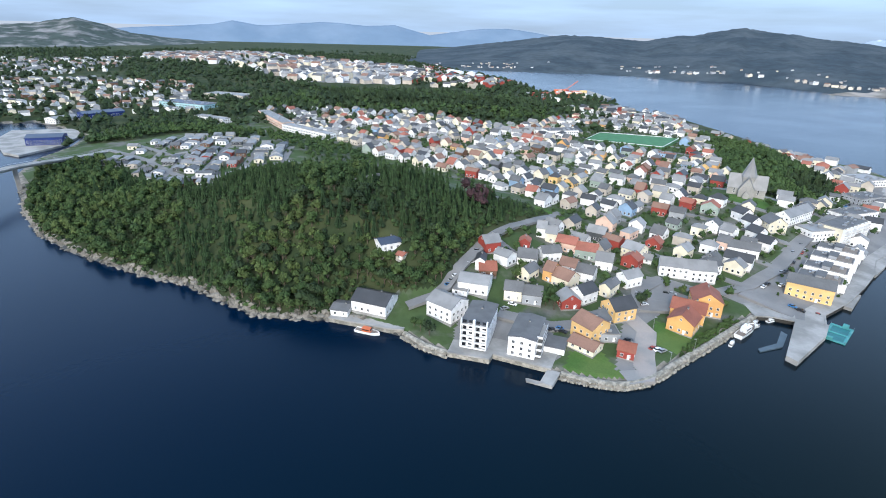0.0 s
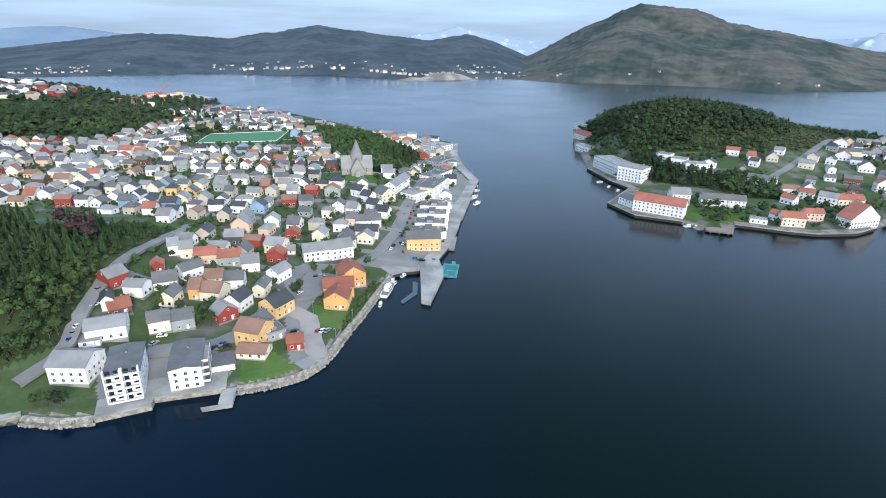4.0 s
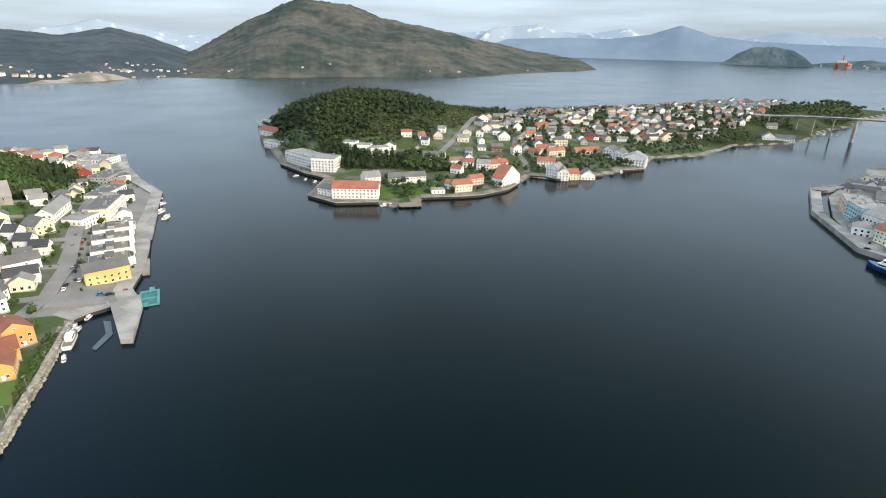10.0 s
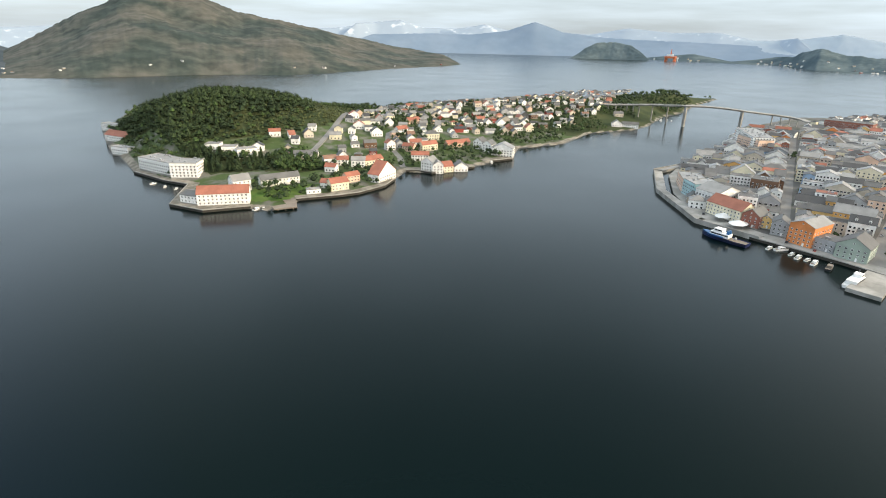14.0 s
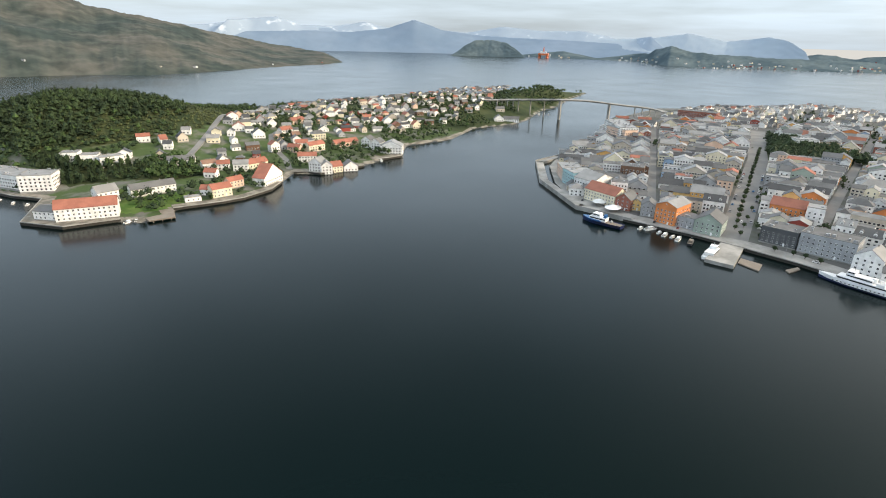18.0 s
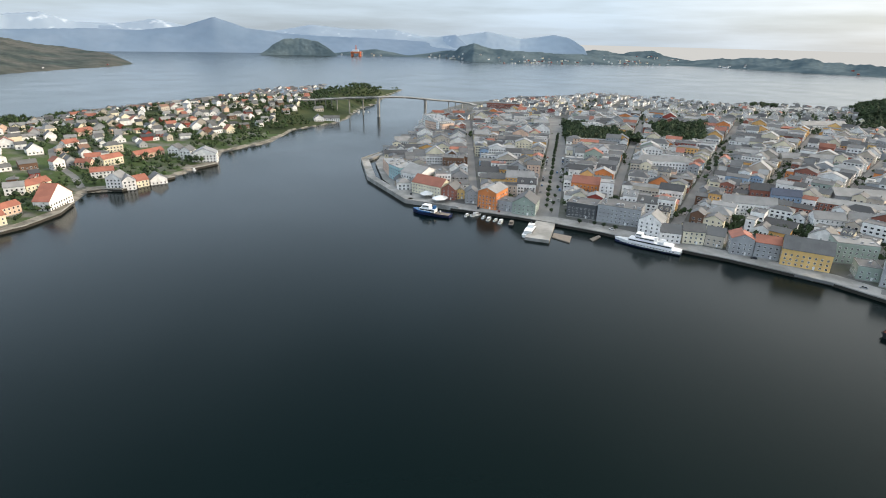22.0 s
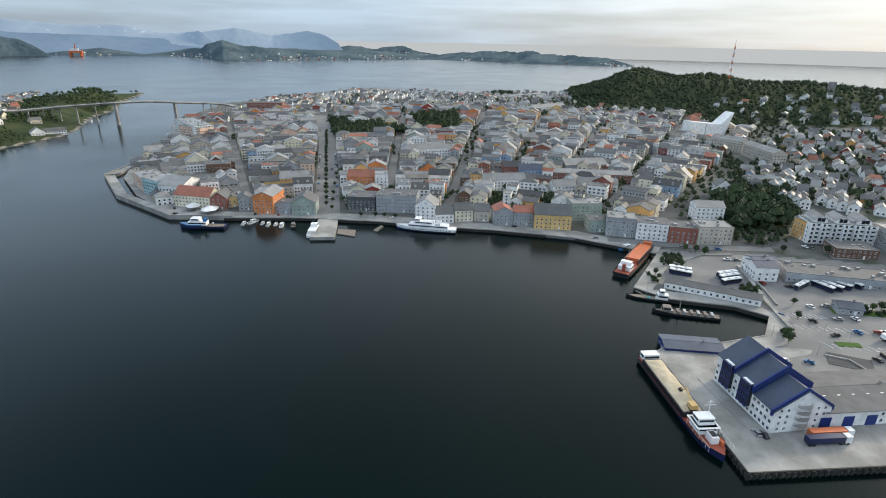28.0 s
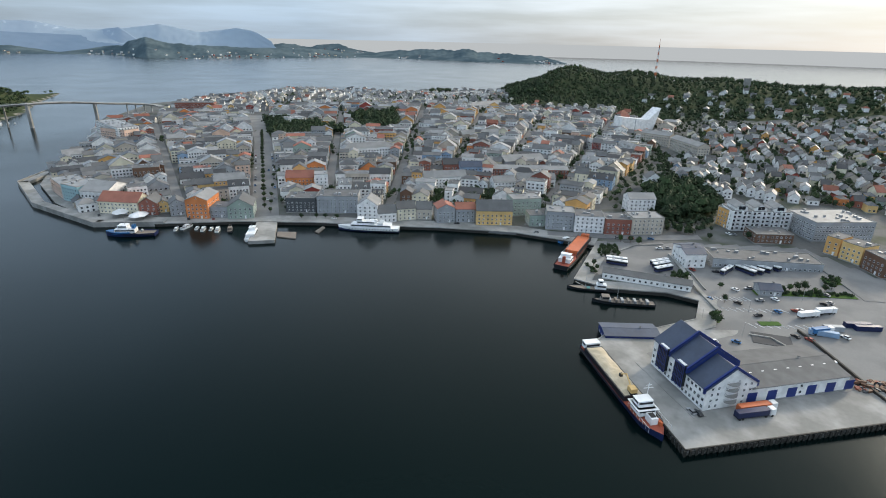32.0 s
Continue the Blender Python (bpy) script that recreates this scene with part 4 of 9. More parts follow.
house(-124.0, 232.2, 6.2, 6.0, 11, 5.3, "cream", "slate", "p")
house(-123.2, 250.2, -15.3, 8.0, 11, 5.7, "white", "light", "p")
house(-147.9, 230.7, 16.0, 8.7, 9, 5.3, "white", "brown", "a")
house(-139.2, 233.4, 17.7, 9.8, 9, 5.3, "white", "slate", "a")
house(-162.0, 231.4, 60.0, 10.9, 8, 5.3, "white", "slate", "a")
house(-165.9, 217.5, 32.3, 10.3, 10, 4.8, "white", "slate", "a")
house(-183.2, 205.3, 69.5, 9.3, 9, 5.7, "red", "light", "a")
house(-175.2, 190.5, 37.1, 4.9, 9, 5.3, "white", "dark", "p")
house(-170.4, 190.5, 47.8, 8.7, 9, 3.5, "brown", "rust", "a")
house(-176.6, 227.7, 34.0, 6.0, 7, 4, "red", "red", "p")
house(-164.1, 251.0, 20.5, 11.4, 9, 5.3, "salmon", "red", "a", label="orange terraced house with red roof")
house(-153.7, 255.4, 26.3, 12.0, 9, 5.3, "green", "red", "a", label="green terraced house with red roof")
house(-180.9, 248.4, 31.3, 5.4, 9, 5.7, "white", "light", "a")
house(-174.7, 250.0, 29.8, 6.4, 9, 5.7, "cream", "light", "a")
house(-141.2, 254.7, 25.4, 9.0, 10, 5.3, "white", "light", "a")
house(-138.6, 282.4, -1.6, 11.0, 11, 6.2, "cream", "light", "a", pitch=30)
house(-131.0, 284.4, 20.8, 5.2, 6, 2.6, "white", "light", "a", name="garage", category="garage")
house(-114.8, 283.6, 31.2, 15.9, 10, 6.6, "white", "light", "a")
house(-103.5, 292.0, 38.9, 13.8, 11, 7, "white", "light", "a")
house(-104.6, 298.2, 72.1, 18.3, 10, 6.2, "white", "slate", "a")
house(-95.2, 323.5, 8.8, 14.8, 9, 5.3, "white", "dark", "a")
house(-57.6, 321.4, 15.2, 21.4, 12, 8.4, "yellow", "slate", "a", pitch=28, label="long yellow harbour building with grey roof", category="building", name="harbour_building")
house(-118.8, 386.8, -24.2, 9.8, 9, 5.3, "white", "dark", "a")
house(-110.0, 380.0, -21.2, 8.2, 9, 5.3, "white", "dark", "a")
house(-102.3, 368.5, -18.3, 9.1, 9, 5.3, "white", "dark", "a")
house(-93.6, 360.0, -7.8, 9.6, 9, 5.3, "white", "dark", "a")
house(-125.0, 357.4, 7.4, 8.2, 9, 5.7, "white", "slate", "p")
house(-114.4, 356.2, -5.6, 8.3, 9, 5.3, "white", "light", "a")
house(-110.1, 339.7, 2.1, 6.9, 9, 5.3, "salmon", "slate", "a")
house(-99.4, 341.0, 20.2, 17.0, 9, 5.3, "white", "slate", "a")
house(-99.5, 388.2, 45.9, 11.8, 12, 6.2, "cream", "slate", "p")
house(-96.0, 416.4, 82.3, 33.1, 10, 6.2, "white", "light", "a")
house(-80.3, 409.6, 61.3, 18.9, 14, 7, "white", "light", "f", name="warehouse", category="warehouse")
for x, y, tall in ((-58.0, 342.0, 4.9), (-59.5, 359.5, 4.9), (-61.0, 377.5, 5.6), (-62.5, 396.0, 5.8)):
    block = house(x, y, 97, 11.5, 21, tall, "white", "felt", "f", storey=2.8, gap=2.6, sides="rlb", label="white terraced flats with flat grey roof and balconies to the water", name="terraced_flats", category="building", group="terraced flats on the wharf")
    balconies(block, 11.5, -10.5, 0.8, int(tall / 2.8), 2.8, deep=2.2, bays=2)
    part("roof_terrace", Shape().box(-4.5, -9.5, tall + 0.66, 4.5, -2, tall + 0.8, TIMBER).box(-4.5, -2, tall + 0.66, 4.5, 2, tall + 2.4, PAINT["grey"]).box(-4.8, -2.6, tall + 2.4, 4.8, 2.3, tall + 2.6, ROOF["felt"]), block, "grey penthouse with timber terrace")
block = house(-70.0, 432.0, 80, 36.0, 15, 11.2, "cream", "felt", "f", storey=2.8, gap=3.2, sides="rlb", label="long pale four-storey flats with balconies over the boatyard", name="apartment_block", category="building")
balconies(block, 36.0, -7.5, 0.8, 4, 2.8, bays=7)
house(-75.2, 486.6, 67.5, 34.9, 14, 7, "white", "felt", "f", name="warehouse", category="warehouse", detail=1)
house(-82.7, 560.2, 65.5, 30.5, 18, 6.2, "grey", "felt", "f", name="warehouse", category="warehouse", detail=1)
house(-98.6, 641.1, 58.1, 27.3, 26, 6.2, "white", "light", "f", name="warehouse", category="warehouse", detail=1)
house(-85.5, 234.9, 8.1, 11.8, 12, 5.7, "ochre", "rust", "p", pitch=32, label="ochre waterside building with rust-brown gabled roof")
house(-89.0, 247.0, 18.0, 15.4, 11, 5.7, "ochre", "rust", "a", pitch=32, label="ochre waterside building with rust-brown gabled roof")
house(-87.0, 261.2, 31.1, 13.6, 14, 7.5, "ochre", "rust", "p", pitch=32, label="ochre waterside building with rust-brown gabled roof")
house(-105.2, 184.3, 4.4, 12.2, 9, 2.6, "cream", "brown", "a", pitch=25)
house(-108.9, 192.7, -7.3, 11.7, 12, 7.5, "yellow", "brown", "a", pitch=30)
house(-110.0, 217.8, 69.3, 12.4, 11, 6.2, "yellow", "dark", "a")
house(-110.9, 199.9, 77.0, 9.2, 10, 5.3, "white", "slate", "a")
house(-103.4, 198.6, 48.6, 8.7, 9, 3.5, "grey", "slate", "f", name="garage", category="garage")
house(-91.1, 194.1, 22.9, 7.0, 8, 3.7, "red", "rust", "a", pitch=30, label="small red boathouse with brown roof", name="boathouse", category="shed")
house(-385.9, 545.4, 62.6, 39.0, 20, 7, "white", "felt", "f", label="white sports hall with dark brown front", name="sports_hall", category="hall", detail=1)
house(-254.0, 548.0, 16.2, 21.1, 9, 3.5, "blue", "rust", "f", name="clubhouse", category="building", detail=1)
house(-646.8, 310.4, -11.0, 109.6, 14, 7.9, "salmon", "light", "f", detail=1)
house(-545.5, 299.6, 6.4, 83.4, 12, 7, "white", "light", "f", detail=1)
house(-843.1, 274.3, 25.7, 83.9, 30, 7, "aqua", "blue", "f", label="long school with pale turquoise walls", name="school", category="school", detail=1)
house(-880.5, 349.0, 29.9, 71.6, 30, 7, "beige", "light", "f", label="long beige flat-roofed school", name="school", category="school", detail=1)
house(-710.2, 257.0, 19.0, 52.0, 14, 6.2, "white", "light", "f", detail=1)
house(-726.8, 82.2, 68.9, 34.0, 24, 7.9, "deepblue", "blue", "a", pitch=10, z=2.0, label="navy hall on the inlet quay", name="warehouse", category="warehouse", detail=1)
house(-860.3, 164.2, 97.1, 50.8, 24, 7.9, "deepblue", "blue", "a", pitch=10, label="long navy hall by the inlet", name="warehouse", category="warehouse", detail=1)
house(-874.6, 120.5, 117.3, 32.4, 20, 6.2, "white", "light", "a", pitch=12, name="warehouse", category="warehouse", detail=1)

# island
house(91.0, 853.2, -65.4, 30.8, 12, 9, "white", "light", "f", detail=1)
house(86.1, 741.9, -63.9, 40.8, 14, 7, "white", "red", "a", detail=1)
house(78.3, 676.7, -61.1, 25.7, 10, 8, "white", "light", "f", detail=1)
house(97.3, 566.3, -67.6, 48.3, 22, 11, "white", "light", "f", label="long white four-storey harbour block", name="harbour_building", category="building", detail=1)
house(111.1, 536.3, -32.9, 24.1, 22, 13, "white", "light", "f", label="tall white harbour block with flat roof", name="harbour_building", category="building", detail=1)
house(113.0, 433.1, -23.8, 38.4, 14, 9, "white", "red", "a", label="white wharf house with red tiled roof on piles", name="wharf_house", category="wharf house")
house(95.9, 449.2, -55.9, 17.7, 16, 6, "white", "slate", "a", pitch=15, name="wharf_house", category="wharf house")
house(132.2, 454.4, 2.5, 15.0, 12, 9, "white", "light", "a")
house(166.2, 454.5, -4.3, 33.8, 10, 6, "white", "slate", "a", label="white manor with grey roof and chimneys on a lawn", name="manor_house")
house(144.8, 568.5, -33.6, 14.1, 12, 8, "white", "light", "f", detail=1)
house(156.2, 556.6, -28.2, 14.2, 12, 8, "white", "light", "f", detail=1)
house(168.5, 545.3, -3.2, 19.8, 12, 8, "white", "light", "f", detail=1)
house(182.9, 421.4, -16.5, 11.9, 7, 3.5, "white", "light", "f")
house(199.4, 428.1, -52.0, 10.4, 8, 5, "white", "red", "a")
house(205.3, 420.1, -3.7, 16.3, 10, 7, "cream", "red", "a")
house(225.7, 434.1, 5.9, 14.0, 8, 6, "salmon", "red", "a", detail=1)
house(249.9, 429.8, -72.5, 11.8, 10, 6, "white", "red", "a", detail=1)
house(256.7, 431.2, 25.5, 29.1, 12, 8, "white", "red", "p", detail=1)
house(222.3, 466.4, -51.6, 10.7, 8, 5, "white", "red", "a", detail=1)
house(242.9, 483.4, -27.9, 11.2, 8, 6, "white", "red", "a", detail=1)
house(271.0, 474.7, 4.8, 21.1, 10, 7, "cream", "red", "a", detail=1)
house(255.7, 474.3, -36.1, 13.6, 9, 7, "white", "light", "a", detail=1)
house(318.5, 440.1, -64.5, 13.2, 14, 9, "white", "light", "p", name="wharf_house", category="wharf house", detail=1)
house(322.5, 433.1, -28.4, 10.7, 14, 9, "white", "light", "p", name="wharf_house", category="wharf house", detail=1)
house(333.7, 432.5, -12.3, 10.7, 12, 6, "cream", "red", "a", name="wharf_house", category="wharf house", detail=1)
house(347.5, 426.9, -26.8, 14.1, 12, 8, "white", "slate", "p", name="wharf_house", category="wharf house", detail=1)
house(422.5, 483.3, -67.2, 11.1, 14, 9, "white", "slate", "p", name="wharf_house", category="wharf house", detail=1)
house(425.4, 470.2, -66.9, 11.6, 14, 9, "white", "slate", "p", name="wharf_house", category="wharf house", detail=1)
house(431.3, 452.4, -52.1, 24.3, 16, 10, "white", "light", "p", pitch=25, name="wharf_house", category="wharf house", detail=1)
house(348.8, 510.1, -28.1, 13.1, 9, 6, "white", "red", "a", detail=1)
house(355.6, 495.4, 0.1, 20.8, 9, 7, "cream", "red", "a", detail=1)
house(327.5, 470.4, -34.6, 18.6, 9, 6, "white", "red", "a", detail=1)
house(333.9, 501.2, -61.7, 13.5, 8, 6, "salmon", "red", "a", detail=1)
house(387.5, 532.3, -21.0, 16.5, 10, 7, "cream", "slate", "h", detail=1)
house(316.4, 513.5, -4.7, 10.1, 8, 8, "white", "red", "p", detail=1)
house(372.9, 606.9, -2.0, 11.9, 10, 8, "cream", "light", "h", detail=1)
house(360.6, 558.6, 4.3, 14.9, 9, 6, "white", "red", "a", detail=1)
house(406.3, 601.8, 4.1, 19.3, 9, 5, "salmon", "red", "a", detail=1)
house(398.8, 497.0, -4.2, 31.9, 9, 5, "salmon", "red", "a", detail=1)
house(213.9, 510.9, -28.5, 17.9, 9, 5, "white", "slate", "a", detail=1)

# town front
house(478.7, 249.6, -141.3, 32.7, 20, 11, "salmon", "light", "f", name="office", category="building", detail=1)
house(459.7, 229.4, -124.0, 20.9, 24, 13, "aqua", "light", "f", name="office", category="building", detail=1)
house(451.5, 210.4, -102.7, 22.2, 28, 11, "white", "light", "a", pitch=20, name="office", category="building", detail=1)
house(421.4, 184.5, -103.1, 30.7, 16, 9.5, "cream", "red", "a", name="office", category="building")
house(416.9, 163.7, -90.5, 12.5, 16, 9, "brick", "slate", "p", name="office", category="building")
house(420.5, 157.4, -68.9, 7.3, 12, 7, "yellow", "slate", "p")
house(414.2, 145.1, -70.6, 10.2, 14, 9, "grey", "slate", "p")
house(411.5, 125.4, -95.9, 15.9, 24, 14, "orange", "light", "p", pitch=22, label="tall orange warehouse with rows of small windows", name="warehouse", category="warehouse")
house(408.3, 111.9, -95.7, 13.1, 14, 8, "grey", "slate", "f", name="office", category="building")
house(408.2, 96.6, -86.1, 18.1, 20, 9.5, "green", "slate", "p", pitch=32, name="office", category="building")
house(503.5, 196.8, -72.2, 21.1, 16, 14, "brown", "felt", "f", label="brown timber-clad office block", name="office", category="building", detail=1)
house(461.6, 116.4, -79.3, 24.4, 14, 12, "ochre", "light", "a", name="office", category="building")
house(417.7, 52.8, -94.5, 22.6, 18, 11, "dark", "felt", "f", name="office", category="building")
house(414.9, 24.8, -95.0, 31.3, 20, 13, "grey", "felt", "f", name="office", category="building")
house(474.7, 60.6, -90.0, 23.1, 14, 10, "orange", "red", "a", name="shop", category="building")
house(469.0, 42.4, -84.9, 11.4, 14, 14, "white", "light", "f", name="shop", category="building")
house(569.8, 2.6, -73.1, 53.3, 14, 13, "white", "light", "h", gap=3, label="long white school with rows of windows and grey roof", name="school", category="school", detail=1)
house(393.9, 1.5, -100.6, 15.1, 16, 12, "white", "light", "p", label="white quayside building with grey gabled roof", name="quayside_building", category="building")
house(388.4, -10.9, -84.1, 13.5, 13, 7, "white", "slate", "a", name="quayside_building", category="building")
house(391.3, -25.0, -80.2, 13.9, 12, 9, "cream", "slate", "a", name="quayside_building", category="building")
house(391.9, -39.6, -96.2, 11.4, 12, 8, "beige", "slate", "a", name="quayside_building", category="building")
house(384.4, -54.1, -84.9, 13.5, 14, 11, "grey", "red", "p", pitch=25, name="quayside_building", category="building")
house(384.5, -69.6, -93.9, 14.4, 14, 10, "grey", "red", "a", pitch=25, name="quayside_building", category="building")
house(376.1, -89.9, -96.5, 26.4, 14, 11, "yellow", "slate", "a", pitch=42, label="yellow quayside building with steep grey roof", name="quayside_building", category="building")
house(395.0, -117.9, -86.2, 22.9, 16, 13, "green", "light", "f", name="quayside_building", category="building")
house(370.8, -120.3, -91.8, 11.5, 14, 8, "green", "felt", "f", name="quayside_building", category="building")
house(362.4, -135.9, -105.8, 19.5, 16, 13, "grey", "light", "f", name="quayside_building", category="building")
house(354.0, -154.6, -104.6, 20.3, 16, 12, "white", "felt", "f", name="quayside_building", category="building")
house(348.0, -173.0, -100.9, 18.4, 16, 11, "brick", "felt", "f", name="quayside_building", category="building")
house(344.2, -191.8, -93.4, 22.4, 16, 12, "beige", "light", "f", name="quayside_building", category="building")
house(380.5, -205.6, -95.2, 20.3, 14, 12, "white", "light", "a", pitch=25)
house(426.1, -239.0, -96.8, 12.4, 10, 9, "white", "slate", "p", detail=1)
house(612.8, -341.8, -141.6, 35.4, 14, 13, "beige", "light", "a", pitch=25, name="school", category="school", detail=1)
house(561.7, -352.5, -178.8, 54.7, 14, 13, "beige", "light", "a", pitch=25, name="school", category="school", detail=1)
house(489.3, -148.9, -98.0, 71.5, 14, 9, "brick", "light", "a", pitch=20, name="terrace", category="building", detail=1)
house(467.2, -64.7, -83.6, 37.9, 13, 10, "white", "light", "a", name="terrace", category="building")
house(506.4, -77.5, -88.6, 17.7, 12, 11, "brick", "dark", "a", detail=1)
house(499.5, -94.1, -88.1, 21.2, 12, 10, "blue", "blue", "a", detail=1)
house(451.5, -114.3, -81.3, 20.1, 12, 9, "white", "light", "a")
house(459.9, -145.7, -92.0, 35.2, 12, 8, "white", "light", "a", name="terrace", category="building")
house(969.6, 283.6, -87.7, 60.4, 22, 16, "brick", "felt", "f", name="office", category="building", detail=1)
house(732.9, 312.4, -140.4, 80.1, 24, 20, "white", "light", "f", label="tall white apartment block near the bridge", name="apartment_block", category="building", detail=1)
block = house(336.2, -270.7, -100.3, 39.5, 18, 14, "white", "light", "f", label="white apartment block with deep balconies", name="apartment_block", category="building", gap=3.6, sides="rl", gables=3)
balconies(block, 39.5, -9, 0.8, 5, 2.8, bays=6)
house(341.1, -257.1, -174.0, 12.8, 14, 13, "ochre", "light", "f", name="apartment_block", category="building")
house(312.7, -265.6, -99.5, 24.6, 16, 6, "brown", "felt", "f", name="shop", category="building")
house(316.4, -312.3, -93.5, 41.9, 30, 13, "grey", "light", "f", gap=2.2, label="grey office block with ribbon windows", name="office", category="building")
house(285.1, -292.7, -157.9, 8.2, 14, 11, "ochre", "felt", "f", name="office", category="building")
house(272.5, -295.4, -166.3, 12.8, 14, 11, "yellow", "felt", "f", name="office", category="building")
house(254.7, -295.9, 176.0, 15.8, 14, 11, "brown", "felt", "f", name="office", category="building")
house(277.1, -234.9, -104.2, 62.4, 18, 5.5, "grey", "felt", "f", gap=2.6, label="long grey bus station with ribbon windows", name="bus_station", category="station")
house(283.9, -192.5, -93.4, 12.5, 13, 8.5, "white", "blue", "a", pitch=15, name="office", category="building")
house(289.4, -194.4, -177.0, 13.9, 13, 8.5, "white", "blue", "p", pitch=15, name="office", category="building")
house(263.9, -154.3, -118.5, 47.5, 9, 3.6, "white", "slate", "a", pitch=20, label="long low quay shed with grey roof", name="quay_shed", category="shed")
house(210.6, -119.1, -98.5, 25.4, 12, 4.5, "deepblue", "blue", "a", pitch=8, label="low navy quay shed", name="quay_shed", category="shed")
house(242.2, -213.7, -105.4, 11.2, 9, 3.2, "grey", "blue", "a", pitch=25, label="small navy-roofed kiosk in the car park", name="kiosk", category="kiosk")
house(167.9, -162.1, -85.3, 44.5, 24, 6, "white", "felt", "a", pitch=10, gap=30, label="wide grey-roofed warehouse with blue doors", name="warehouse", category="warehouse")
house(411.5, -280.5, -124.9, 6.3, 11, 6.5, "white", "slate", "p", detail=1)
house(406.9, -284.3, -125.4, 6.5, 11, 6.5, "white", "slate", "p", detail=1)
house(401.4, -286.5, -125.9, 6.4, 11, 6.5, "white", "slate", "p", detail=1)
house(396.3, -289.1, -114.5, 7.2, 11, 6.5, "white", "slate", "p", detail=1)
house(406.6, -308.9, -114.8, 6.5, 11, 6.5, "white", "slate", "p", detail=1)
house(400.9, -313.6, -115.3, 6.4, 11, 6.5, "white", "slate", "p", detail=1)
house(395.4, -317.9, -115.8, 6.3, 11, 6.5, "white", "slate", "p", detail=1)
house(386.3, -321.3, -130.0, 7.7, 12, 7, "white", "slate", "p", detail=1)
house(603.0, -265.5, -80.4, 27.7, 14, 11, "white", "light", "f", name="apartment_block", category="building", detail=1)
house(560.1, -282.2, -172.1, 35.2, 14, 10, "white", "light", "a", name="terrace", category="building", dormers=4, detail=1)
house(530.5, -151.8, -80.9, 43.1, 22, 8, "grey", "light", "a", pitch=22, name="market_hall", category="building", detail=1)
house(1248.1, -206.3, -55.6, 115.5, 18, 9, "white", "light", "f", name="school", category="school", detail=1)
house(947.1, -200.5, -58.0, 72.2, 14, 8, "white", "light", "a", name="school", category="school", detail=1)
house(665.7, -136.3, -77.4, 51.9, 12, 8, "beige", "light", "a", name="terrace", category="building", detail=1)
house(746.7, 503.6, -57.1, 24.9, 10, 6, "white", "slate", "a", name="boathouse", category="boathouse", detail=1)
house(727.6, 514.9, -43.6, 14.8, 9, 5, "white", "slate", "p", name="boathouse", category="boathouse", detail=1)
house(779.3, 550.6, -35.6, 14.6, 9, 5, "beige", "slate", "a", detail=1)
house(712.4, 301.1, -121.7, 42.3, 20, 17, "salmon", "light", "f", name="apartment_block", category="building", detail=1)
house(861.9, 324.4, -91.9, 25.8, 10, 6, "white", "slate", "a", detail=1)
house(801.8, 104.9, -59.2, 26.7, 20, 10, "white", "light", "f", name="school", category="school", detail=1)


# ---- quays, piers and stone banks ----
def quay(name, label, line, deep=11.0, top=2.3, mat=None, kind="structure", category="quay", face=None):
    """A masonry quay along a stretch of coast: a vertical wall to the water, a kerb, a paved top on the land side."""
    a = np.array(line, float)
    back = []
    for i in range(len(a)):
        d = a[min(i + 1, len(a) - 1)] - a[max(i - 1, 0)]
        n = np.array([-d[1], d[0]]) / np.hypot(*d)
        p, q = a[i] + n * deep, a[i] - n * deep
        dp, dq = land_height(np.array([p[0], q[0]]), np.array([p[1], q[1]]))[1]
        back.append(tuple(p if dp > dq else q))
    s = Shape()
    for i in range(len(a) - 1):
        s.prism([tuple(a[i]), tuple(a[i + 1]), back[i + 1], back[i]], -4, top, mat or CONCRETE)
    ob = thing(name, Matrix(), label, category, data=s, kind=kind)
    k = Shape()
    for i in range(len(a) - 1):
        u = (a[i + 1] - a[i]) / np.hypot(*(a[i + 1] - a[i]))
        f = np.array(back[i]) - a[i]
        f = f / np.hypot(*f)
        k.prism([tuple(a[i] - f * 0.1), tuple(a[i + 1] - f * 0.1), tuple(a[i + 1] + f * 0.6), tuple(a[i] + f * 0.6)], -3, top - 0.45, face or WET_TIMBER)
    part("quay_wall", k, ob, "dark wet quay face")
    c = Shape()
    for i in range(len(a) - 1):
        f = np.array(back[i]) - a[i]
        f = f / np.hypot(*f)
        c.prism([tuple(a[i] - f * 0.18), tuple(a[i + 1] - f * 0.18), tuple(a[i + 1] + f * 0.5), tuple(a[i] + f * 0.5)], top - 0.4, top + 0.25, CONCRETE)
    part("kerb", c, ob, "pale concrete edge beam")
    return ob


def deck(name, label, ring, top, mat, low=-3.0, category="pier", piles=0):
    s = Shape().prism(ring, top - 0.9 if piles else low, top, mat)
    ob = thing(name, Matrix(), label, category, data=s)
    for i in range(len(ring)):
        (ax, ay), (bx, by) = ring[i], ring[(i + 1) % len(ring)]
        n = max(1, int(math.hypot(bx - ax, by - ay) / 5)) if piles else 0
        for k in range(n):
            x, y = ax + (bx - ax) * (k + 0.5) / n, ay + (by - ay) * (k + 0.5) / n
            part("pile", Shape().rod((x, y, -4), (x, y, top - 0.85), 0.3, TIMBER, 6), ob)
    return ob


